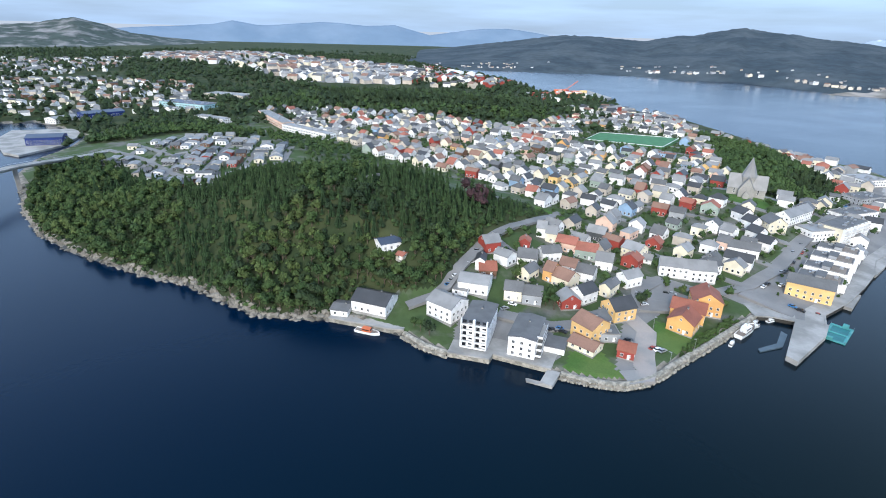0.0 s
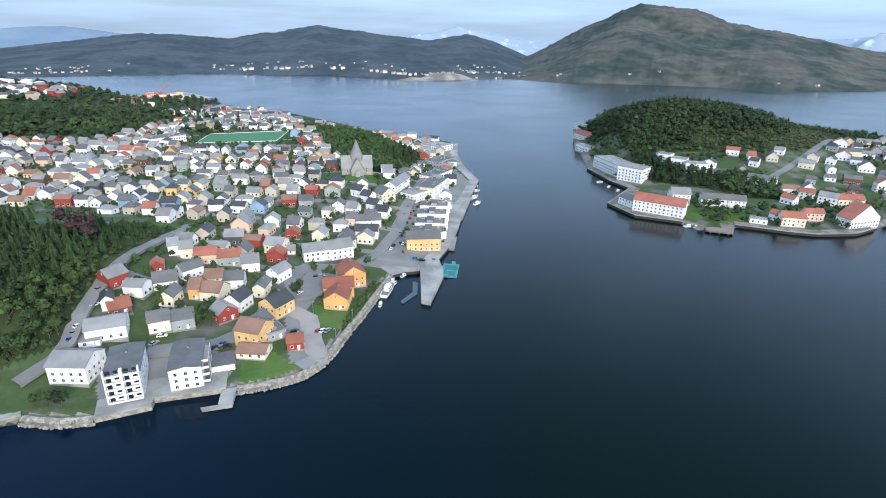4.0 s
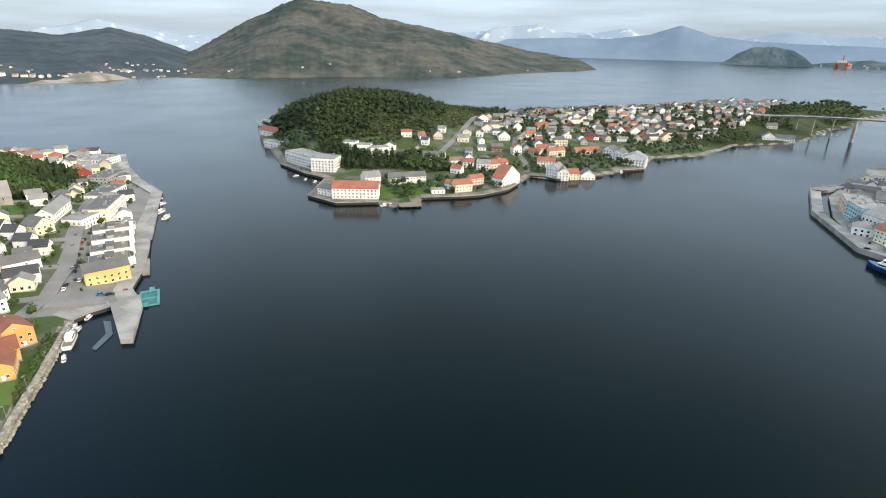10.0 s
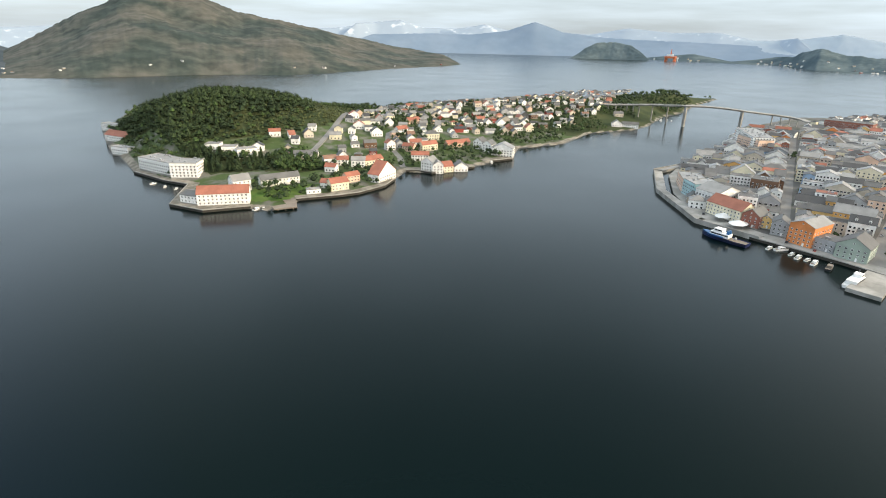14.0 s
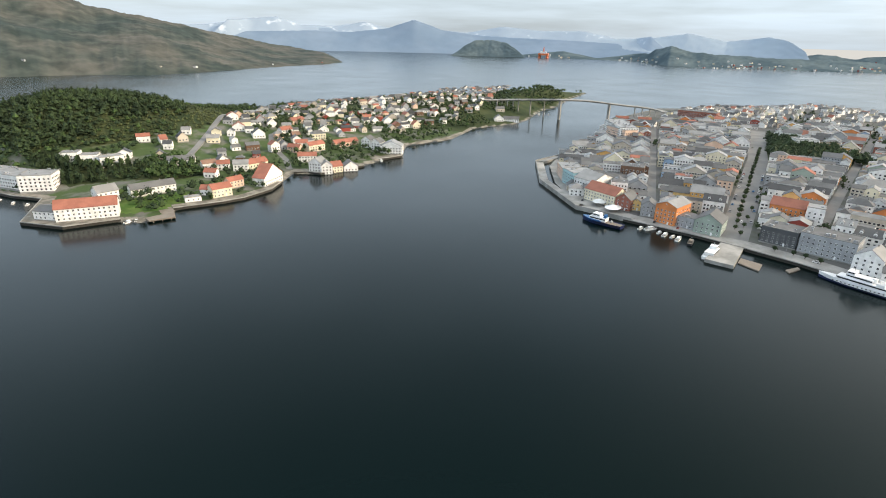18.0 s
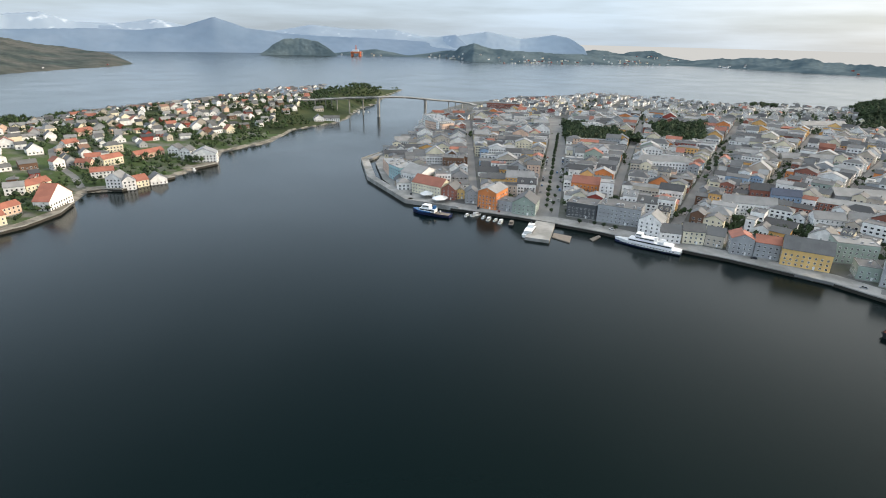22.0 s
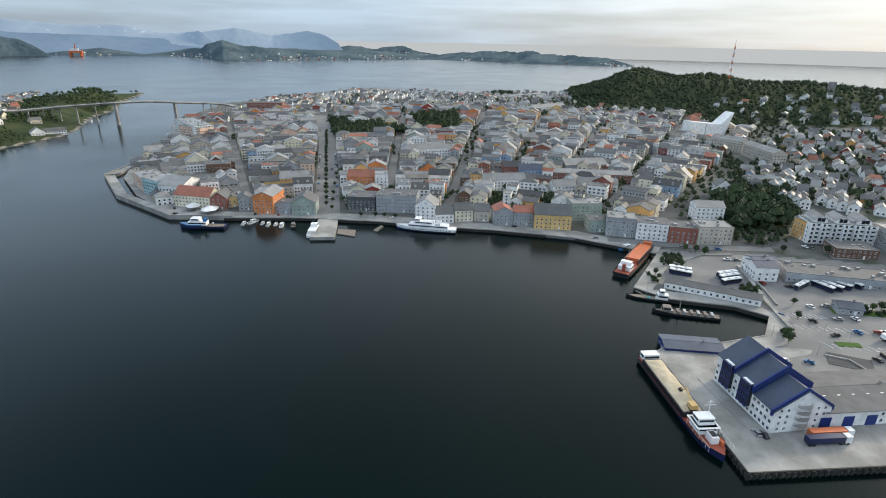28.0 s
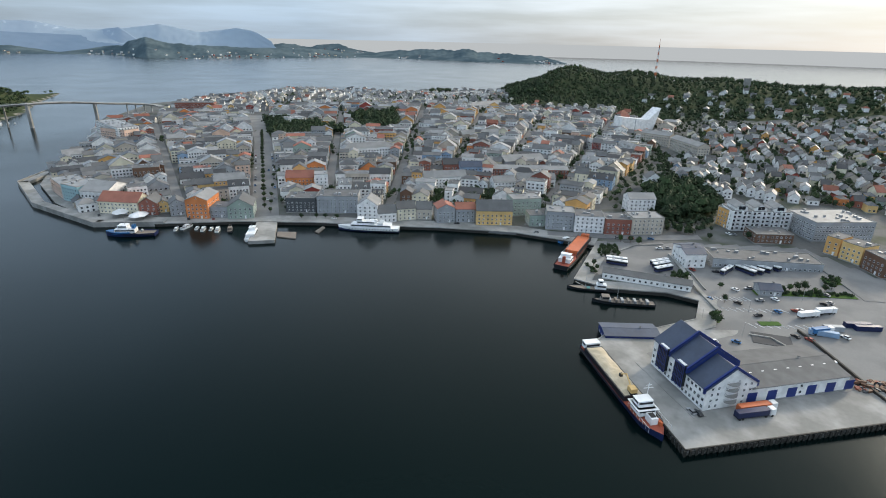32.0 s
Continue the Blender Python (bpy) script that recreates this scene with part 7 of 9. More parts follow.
for k in range(14):
    x, y = (834.2, 550.6)
    boat(x + k * 3.6 + 4, y + k * -3.0 + (k % 2) * 14, 30 + (k * 37) % 40, 7 + k % 3, label="small white boat in the marina below the bridge", group="boats in the marina")


# ---- vehicles ----
CARS = {}
WHEEL = Shape().rod((0, -0.12, 0), (0, 0.12, 0), 0.33, RUBBER, 10).mesh("wheel")


def car(x, y, turn, paint="grey", z=None):
    """A car: body with bonnet, glazed cabin, four wheels."""
    if paint not in CARS:
        mat = {"grey": STEEL, "white": HULL_WHITE, "black": HULL_BLACK, "red": PAINT["red"], "blue": HULL_BLUE}[paint]
        b, c = Shape(), Shape()
        prof = [(-2.1, 0.35), (2.1, 0.35), (2.15, 0.75), (1.1, 0.95), (-1.9, 1.0), (-2.15, 0.8)]
        b.add([(u, v, w) for v in (-0.88, 0.88) for u, w in prof], [tuple(range(6)), tuple(range(11, 5, -1))] + [(i + 6, (i + 1) % 6 + 6, (i + 1) % 6, i) for i in range(6)], mat)
        top = [(-1.75, 0.98), (0.95, 0.96), (0.25, 1.45), (-1.3, 1.48)]
        c.add([(u, v * (1 - 0.12 * (w > 1.2)), w) for v in (-0.8, 0.8) for u, w in top], [tuple(range(4)), tuple(range(7, 3, -1))] + [(i + 4, (i + 1) % 4 + 4, (i + 1) % 4, i) for i in range(4)], GLASS)
        c.box(-1.25, -0.68, 1.47, 0.25, 0.68, 1.53, mat)
        CARS[paint] = (b.mesh("body"), c.mesh("cabin"))
    z = height(x, y) + 0.16 if z is None else z
    ob = thing("car", pose(x, y, z, 0, 0, turn), "%s hatchback car parked on asphalt" % {"grey": "silver-grey", "black": "dark"}.get(paint, paint), "car", "parked cars")
    part("body", CARS[paint][0], ob)
    part("cabin", CARS[paint][1], ob, "dark glazed cabin")
    for u in (-1.3, 1.3):
        for v in (-0.8, 0.8):
            part("wheel", WHEEL, ob, m=pose(u, v, 0.33))
    return ob


def bus(x, y, turn, z=None):
    z = height(x, y) + 0.1 if z is None else z
    ob = thing("bus", pose(x, y, z, 0, 0, turn), "white and navy coach parked at the bus station", "bus", "parked buses")
    part("body", Shape().box(-6.2, -1.27, 0.4, 6.2, 1.27, 1.5, HULL_NAVY).box(-6.2, -1.27, 1.5, 6.2, 1.27, 3.1, GLASS).box(-6.25, -1.3, 2.7, 6.25, 1.3, 3.3, HULL_WHITE), ob)
    part("roof_hatch", Shape().box(-3, -0.6, 3.3, -1.5, 0.6, 3.45, STEEL).box(2, -0.6, 3.3, 3.5, 0.6, 3.45, STEEL), ob)
    for u in (-4, 4):
        for v in (-1.1, 1.1):
            part("wheel", WHEEL, ob, m=pose(u, v, 0.48) @ Matrix.Diagonal((1.45, 1.45, 1.45, 1)))
    return ob


def lorry(x, y, turn, load, l=13.0, z=None, label="articulated lorry parked on the quay"):
    z = height(x, y) + 0.1 if z is None else z
    ob = thing("lorry", pose(x, y, z, 0, 0, turn), label, "lorry")
    part("trailer", Shape().box(-l / 2, -1.25, 1.1, l / 2, 1.25, 3.3, load).box(-l / 2, -1.1, 0.75, l / 2, 1.1, 1.1, RUBBER), ob)
    part("cab", Shape().box(l / 2 + 0.6, -1.2, 0.6, l / 2 + 2.8, 1.2, 3.3, HULL_WHITE).box(l / 2 + 2.7, -1.1, 1.9, l / 2 + 2.86, 1.1, 3.0, GLASS), ob, "white cab")
    for u in (-l / 2 + 1, -l / 2 + 2.3, l / 2 - 1, l / 2 + 1.6):
        for v in (-1.05, 1.05):
            part("wheel", WHEEL, ob, m=pose(u, v, 0.5) @ Matrix.Diagonal((1.5, 1.5, 1.5, 1)))
    return ob


for x, y, a, l in ((285.8, -174.0, -75.9, 11.3), (282.0, -173.3, -73.4, 12.1), (276.9, -172.0, -73.6, 11.9), (268.2, -218.6, -156.4, 11.1), (268.3, -223.3, -149.5, 10.9), (269.5, -228.8, -145.9, 11.6), (270.6, -236.4, -163.0, 11.6), (269.8, -207.9, -56.5, 10.7), (294.5, -150.3, -115.2, 10.5), (289.7, -148.5, -120.1, 10.4)):
    bus(x, y, a)
x, y, a, l = 146.6, -136.2, -86.6, 13.7
lorry(x, y, a, HULL_NAVY, z=2.4, label="lorry with a blue trailer beside the harbour house")
x, y, a, l = 149.8, -139.2, -86.2, 13.6
lorry(x, y, a, HULL_ORANGE, z=2.4, label="lorry with a rust-red trailer beside the harbour house")
x, y, a, l = 197.1, -206.7, -86.3, 11.3
lorry(x, y, a, HULL_BLUE, 8.0, label="blue lorry parked by the quay road")
x, y, a, l = 213.0, -212.9, -85.9, 10.6
lorry(x, y, a, HULL_WHITE, 8.5, label="white box lorry in the car park")
x, y, a, l = 214.7, -223.7, -87.9, 9.2
lorry(x, y, a, HULL_WHITE, 8.0, label="white box trailer in the car park")
for k, ((x, y), turn) in enumerate((
        ((247.9, -198.9), 20), ((248.0, -206.7), 80), ((233.4, -190.8), 30), ((233.7, -203.4), 60), ((233.2, -211.6), 10), ((220.6, -203.6), 5), ((218.4, -191.3), 85), ((219.2, -212.4), 15), ((219.1, -215.0), 15),
        ((232.5, -240.8), 20), ((223.2, -231.8), 20), ((224.0, -235.5), 20), ((217.9, -227.9), 30), ((240.4, -178.3), 20), ((270.7, -201.6), 60), ((275.4, -189.5), 0), ((325.8, -245.9), 0), ((323.8, -248.7), 0),
        ((197.1, -145.9), 20), ((195.2, -148.1), 20), ((197.5, -153.6), 80), ((195.9, -163.9), 40), ((196.1, -193.8), 10), ((192.3, -197.8), 10), ((192.2, -216.0), 10), ((151.6, -115.7), 0), ((150.4, -117.4), 5),
        ((-147.3, 178.9), 70), ((-146.9, 184.0), 20), ((-120.4, 186.8), 15), ((-118.4, 185.9), 15), ((-85.8, 207.5), 70), ((-84.0, 208.2), 70), ((-82.0, 208.9), 70), ((-95.7, 203.6), 60), ((-175.8, 170.8), 75), ((-176.3, 173.7), 75), ((-175.1, 167.9), 75),
        ((-177.8, 214.3), 10), ((-173.0, 211.2), 10), ((-178.8, 187.0), 75), ((-184.3, 197.1), 75), ((-105.8, 258.9), 20), ((-103.8, 261.3), 20), ((-107.2, 238.2), 60), ((-58.4, 300.6), 0), ((-54.3, 299.6), 0), ((-47.2, 303.6), 10), ((-70.2, 320.2), 80), ((-75.8, 337.5), 80), ((-80.5, 384.9), 80), ((-80.3, 369.9), 80), ((-87.0, 471.2), 80), ((-80.3, 453.4), 60),
        ((399.1, 133.2), 10), ((398.0, 115.5), 10), ((393.1, 27.9), 80), ((382.8, 1.9), 80), ((374.8, -62.3), 80), ((351.7, -115.8), 80), ((441.7, 83.8), 0), ((530.0, 96.8), 0), ((412.3, 200.2), 20))):
    car(x, y, turn + (k * 37) % 9, ("white", "grey", "black", "grey", "white", "blue", "black", "red")[k % 8])


def park_row(pts, off, step, seed, chance=0.55):
    """Cars parked along one side of a street."""
    rng = random.Random(seed)
    for p, d in smooth_line(pts, step):
        if rng.random() < chance:
            car(p.x + d.y * off, p.y - d.x * off, math.degrees(math.atan2(d.y, d.x)) + rng.choice((0, 180)) + rng.uniform(-3, 3), rng.choice(("white", "grey", "black", "grey", "black", "red", "blue", "white")))


park_row([(-181, 185), (-188, 207), (-193, 237), (-195, 261)], 2.2, 7, 1)
park_row([(-138, 179), (-124, 186), (-116, 197), (-112, 219)], 3.0, 8, 2, 0.4)
park_row([(-84, 400), (-85, 460), (-84, 525), (-82, 600)], -3.0, 9, 3, 0.5)
park_row([(-79, 310), (-78, 340), (-80, 380)], 3.2, 7, 4, 0.5)
park_row([(400, 79), (491, 94), (600, 113)], 8.2, 8, 5, 0.5)
park_row([(400, 79), (491, 94), (600, 113)], -8.2, 8, 6, 0.5)
park_row([(390, 36), (373, -48), (357, -102), (331, -191)], 3.5, 9, 7, 0.45)
park_row([(314, -188), (302, -228), (285, -274)], 4.0, 8, 8, 0.4)

# ---- masts, lamps and storage ----
mx, my = (1026.6, -546.9)
mast = thing("radio_mast", pose(mx, my, height(mx, my)), "tall red and white lattice radio mast on the wooded hill", "mast")
mh = 62.0
ms = Shape()
for k in range(10):
    mat = HULL_ORANGE if k % 2 else HULL_WHITE
    for u, v in ((-1, -1), (1, -1), (0, 1)):
        ms.rod((u * (1.6 - k * 0.1), v * (1.6 - k * 0.1), mh * k / 10), (u * (1.5 - k * 0.1), v * (1.5 - k * 0.1), mh * (k + 1) / 10), 0.35, mat, 4)
    ms.rod((-1.5 + k * 0.1, -1.5 + k * 0.1, mh * k / 10), (1.4 - k * 0.1, -1.4 + k * 0.1, mh * (k + 1) / 10), 0.22, mat, 4)
part("lattice", ms, mast)
part("antenna", Shape().rod((0, 0, mh), (0, 0, mh + 10), 0.3, HULL_ORANGE, 6), mast)

tx, ty = (877.4, -634.6)
tower = thing("water_tower", pose(tx, ty, height(tx, ty)), "pale concrete tower on the wooded ridge", "tower", data=Shape().box(-4, -4, -2, 4, 4, 16, CONCRETE))


def tank(x, y, r, h, mat, words):
    ob = thing("storage_tank", pose(x, y, height(x, y)), words, "tank", "storage tanks")
    part("shell", Shape().rod((0, 0, -2), (0, 0, h), r, mat, 20), ob)
    part("roof", Shape().rod((0, 0, h), (0, 0, h + r * 0.18), r * 1.01, mat, 20, r * 0.1), ob)
    return ob


for (x, y), r, h, mat in (((-1022.2, 836.6), 16, 10, HULL_WHITE), ((-1057.8, 1000.4), 14, 12, HULL_WHITE), ((-1034.8, 1002.6), 12, 12, HULL_WHITE), ((-1001.8, 1014.3), 10, 14, HULL_WHITE), ((-970.0, 1010.1), 9, 12, HULL_WHITE),
                          ((-973.2, 824.5), 18, 6, DECK_RED), ((-966.0, 878.2), 20, 6, DECK_RED), ((-917.0, 921.7), 18, 5, DECK_RED), ((-727.2, 1033.0), 6, 14, HULL_WHITE), ((-706.4, 1041.3), 6, 15, HULL_WHITE), ((-683.7, 1044.4), 5, 12, HULL_WHITE), ((-656.6, 899.5), 9, 8, HULL_ORANGE), ((-668.5, 884.5), 6, 9, DECK_RED)):
    tank(x, y, r, h, mat, "round storage tank at the oil harbour")
crx, cry = (-714.5, 1011.2)
crane = thing("harbour_crane", pose(crx, cry, height(crx, cry), 0, 0, 30), "tall orange harbour crane on rails", "crane")
part("tower", Shape().box(-2, -2, 0, 2, 2, 22, HULL_ORANGE), crane)
part("jib", Shape().rod((0, 0, 20), (26, 0, 40), 0.8, HULL_ORANGE, 5), crane)

# reclaimed quays of the oil harbour with stacked stores
deck("oil_harbour_quay", "long grey quay of the oil harbour", [(-1034, 858), (-1368, 1175), (-1236, 1266), (-936, 1150), (-885, 1035), (-935, 885)], 3.0, CONCRETE, category="quay")
deck("oil_harbour_quay", "grey shipyard quay jutting into the sound", [(-703, 876), (-796, 1072), (-751, 1156), (-635, 1071), (-597, 924), (-620, 823)], 3.0, CONCRETE, category="quay")
rng = random.Random(88)
stacks = Shape()
for (x0, y0), (x1, y1), n, mats in (((-1300, 1130), (-930, 1040), 70, (PAINT["red"], PAINT["red"], PAINT["brick"], HULL_WHITE, PAINT["grey"])), ((-1330, 1160), (-1000, 900), 40, (HULL_WHITE, PAINT["beige"], PAINT["red"])),
                                    ((-760, 1090), (-625, 930), 50, (HULL_ORANGE, PAINT["yellow"], PAINT["beige"], HULL_WHITE, PAINT["red"])), ((-690, 900), (-620, 860), 20, (PAINT["white"], PAINT["grey"], PAINT["red"]))):
    for _ in range(n):
        k = rng.random()
        x, y = x0 + (x1 - x0) * k + rng.uniform(-30, 30), y0 + (y1 - y0) * k + rng.uniform(-30, 30)
        w, d, h = rng.uniform(4, 11), rng.uniform(3, 6), rng.uniform(2.5, 8)
        stacks.merge(Shape().box(-w, -d, 0, w, d, h, rng.choice(mats)), pose(x, y, max(2.9, height(x, y)), 0, 0, rng.uniform(20, 60)))
thing("container_stacks", Matrix(), "red, white and orange stores and containers on the oil quays", "containers", data=stacks, kind="stuff")

# yard beside the cargo quay: retaining wall, containers, heap of scrap
strip("yard_wall", [(201, -199), (186, -197.5), (168, -196.5), (148, -195.5)], 0.8, WET_TIMBER, "dark retaining wall along the yard", 1.3, category="wall")
for x, y, turn, l, mat, words in ((195.5, -207.5, 62, 12.0, PAINT["blue"], "dull blue shipping container in the yard"), (199.0, -215.5, 78, 9.0, PAINT["grey"], "grey shipping container in the yard"), (200.5, -229.5, 80, 12.0, HULL_NAVY, "dark blue shipping container in the yard"), (197.5, -232.5, 80, 12.0, HULL_NAVY, "dark blue shipping container in the yard")):
    ob = thing("container", pose(x, y, height(x, y), 0, 0, turn), words, "container", "containers in the yard")
    part("body", Shape().box(-l / 2, -1.22, 0.15, l / 2, 1.22, 2.6, mat), ob)
    ribs = Shape()
    for k in range(int(l / 0.6)):
        for v in (-1.27, 1.22):
            ribs.box(-l / 2 + 0.2 + k * 0.6, v, 0.3, -l / 2 + 0.42 + k * 0.6, v + 0.05, 2.45, mat)
    tagged(part("ribs", ribs, ob), kind="stuff")
    part("door", Shape().box(l / 2, -1.1, 0.25, l / 2 + 0.06, 1.1, 2.5, mat), ob)
rng = random.Random(89)
heap = Shape()
for _ in range(90):
    x, y = rng.uniform(-12, 12), rng.uniform(-4, 4)
    heap.merge(Shape().box(-rng.uniform(0.6, 1.9), -0.5, 0, rng.uniform(0.6, 1.9), 0.5, rng.uniform(0.4, 1.0), rng.choice((PAINT["brick"], PAINT["brown"], RUBBER, PAINT["dark"], PAINT["brown"]))), pose(x, y, rng.uniform(0, 1.4) * (1 - abs(y) / 5), rng.uniform(-20, 20), rng.uniform(-20, 20), rng.uniform(0, 180)))
thing("scrap_heap", pose(157, -203, height(157, -203), 0, 0, 70), "rusty scrap and cars heaped in the yard", "scrap", data=heap, kind="stuff")

# oil rig laid up far out in the sound
gxr, gyr = (3338.1, 2029.3)
k = 4000 / math.hypot(gxr, gyr)
rig = thing("oil_rig", pose(gxr * k, gyr * k, 0, 0, 0, 25), "orange-red oil rig laid up in the sound", "oil rig")
for u in (-26, 26):
    part("pontoon", Shape().box(-34, u - 7, -4, 34, u + 7, 5, HULL_ORANGE), rig)
    for v in (-24, 24):
        part("leg", Shape().rod((v, u, 4), (v, u, 18), 6, HULL_ORANGE, 10), rig)
part("platform", Shape().box(-36, -33, 18, 36, 33, 30, HULL_ORANGE), rig)
part("quarters", Shape().box(-34, -20, 30, -16, 20, 42, HULL_WHITE), rig, "white quarters block")
part("derrick", Shape().rod((2, 0, 30), (2, 0, 72), 8, HULL_ORANGE, 4, 2.0), rig, "orange derrick")

# street lamps on the quays
LAMP = (Shape().rod((0, 0, 0), (0, 0, 7), 0.09, STEEL, 6, 0.06).mesh("pole"), Shape().box(-0.1, -0.15, 6.9, 1.1, 0.15, 7.1, STEEL).mesh("lamp_head"))
for x, y in ((212.2, -193.3), (228.8, -223.8), (261.3, -200.3), (222.4, -188.7), (219.5, -161.7), (202.2, -171.6), (-73.7, 221.5), (-75.7, 202.6), (-93.4, 221.5), (-110.6, 235.0), (396.8, 123.9), (391.0, 44.9), (374.8, -31.3), (363.2, -78.8)):
    ob = thing("street_lamp", pose(x, y, height(x, y), 0, 0, (x * 31) % 360), "slim grey steel street lamp", "lamp", "street lamps")
    part("pole", LAMP[0], ob)
    part("lamp_head", LAMP[1], ob)

# blue doors and roof lights of the wide warehouse, terraces of the white block
for ob in [o for o in scene.objects if o.get("label") == "wide grey-roofed warehouse with blue doors"]:
    for k in range(6):
        u = -24 + k * 9.0
        part("sliding_door", Shape().box(u, -12.12, 0.4, u + 4.2, -11.98, 4.6, PAINT["deepblue"]), ob, "deep blue sliding door")
    for k in range(9):
        u = -24 + k * 5.8
        part("roof_light", Shape().box(u, -4.6, 7.5, u + 1.2, -3.4, 8.1, FRAME), ob, "small white roof light")
for ob in [o for o in scene.objects if o.get("label") == "white four-storey modern apartment block by the quay"]:
    for k in range(4):
        part("terrace", Shape().box(5.8, -9 + k * 0.5, 1.2 + k * 2.7, 8.2, 5, 1.4 + k * 2.7, CONCRETE).box(8.1, -9 + k * 0.5, 1.4 + k * 2.7, 8.2, 5, 2.4 + k * 2.7, FRAME).box(5.8, -9 + k * 0.5, 1.4 + k * 2.7, 8.2, -8.9 + k * 0.5, 2.4 + k * 2.7, FRAME), ob, "white balcony with steel rail")
    part("annex", Shape().box(8.3, -2, -2, 17, 8, 3.2, PAINT["white"]).box(8.1, -2.2, 3.2, 17.2, 8.2, 3.5, ROOF["felt"]), ob, "low white annex with flat roof")

# tent canopies on the marina quay
for x, y, r in ((410.5, 184.0, 7.0), (402.5, 168.5, 8.0)):
    ob = thing("canopy", pose(x, y, 2.4), "pale grey tent canopy on slim posts on the quay", "canopy", "canopies on the quay")
    c = Shape()
    for lift in (0.0, -0.12):
        ring = [(r * math.cos(k * math.tau / 12), r * math.sin(k * math.tau / 12) * 0.8, 3.0 + lift + (0.35 if k % 2 else 0)) for k in range(12)]
        c.add(ring + [(0, 0, 5.6 + lift)], [(k, (k + 1) % 12, 12) for k in range(12)], FRAME)
    part("membrane", c, ob, "pale stretched membrane")
    for k in range(6):
        u, v = r * 0.96 * math.cos(k * math.tau / 6), r * 0.77 * math.sin(k * math.tau / 6)
        part("post", Shape().rod((u, v, -0.3), (u, v, 3.0), 0.1, STEEL, 6), ob)

# lookout wall on the hilltop
x, y, a, l = -260.4, 179.8, 94.9, 19.1
wall_top = height(x, y)
thing("lookout_wall", pose(x, y, wall_top, 0, 0, a), "low pale concrete lookout wall on the hilltop", "wall", data=Shape().box(-l / 2, -0.4, -2, l / 2, 0.4, 2.2, CONCRETE).box(-l / 2, 0.4, -2, l / 2, 5, 0.4, CONCRETE))


# ---- rows of houses that fill the streets ----
TAKEN = [(o.matrix_basis.translation.x, o.matrix_basis.translation.y, max(o.get("reach", 9.0), 6.0)) for o in scene.objects if o.parent is None and o.get("reach")]


CELLS = {}


def take(x, y, r):
    for i in range(int((x - r) // 30), int((x + r) // 30) + 1):
        for j in range(int((y - r) // 30), int((y + r) // 30) + 1):
            CELLS.setdefault((i, j), []).append((x, y, r))


for a, b, c in TAKEN + CLEAR + FOOT:
    take(a, b, c)


def free(x, y, r):
    for i in range(int((x - r) // 30), int((x + r) // 30) + 1):
        for j in range(int((y - r) // 30), int((y + r) // 30) + 1):
            if any((x - a) ** 2 + (y - b) ** 2 < (r + c) ** 2 for a, b, c in CELLS.get((i, j), ())):
                return False
    return True


def room(x, y, turn, w, d):
    return all(free(*c) for c in circles(x, y, turn, w, d))


def settle(x, y, turn, w, d):
    for c in circles(x, y, turn, w, d):
        take(*c)


RINGS_OUT = WOODED + LAWNS + [[(-405, 630), (-294, 680), (-247, 575), (-253, 540), (-334, 511)]]
WALL_MIX = ["white"] * 19 + ["cream"] * 9 + ["beige"] * 4 + ["yellow", "ochre", "red", "red", "grey", "grey", "dark", "blue", "beige", "salmon", "green", "brown"]
ROOF_MIX = ["slate"] * 6 + ["light"] * 10 + ["dark"] * 3 + ["red"] * 2 + ["brown"] * 2
TOWN_WALLS = ["white"] * 18 + ["beige"] * 5 + ["grey"] * 3 + ["cream"] * 5 + ["brick", "brick", "yellow", "blue", "salmon", "green", "ochre", "ochre", "red", "orange", "brown"]
TOWN_ROOFS = ["light"] * 7 + ["slate"] * 13 + ["felt"] * 3 + ["dark"] * 7 + ["red", "rust"]


def inside(x, y, ring):
    odd = False
    ax, ay = ring[-1]
    for bx, by in ring:
        if (ay > y) != (by > y) and x < (bx - ax) * (y - ay) / (by - ay) + ax:
            odd = not odd
        ax, ay = bx, by
    return odd


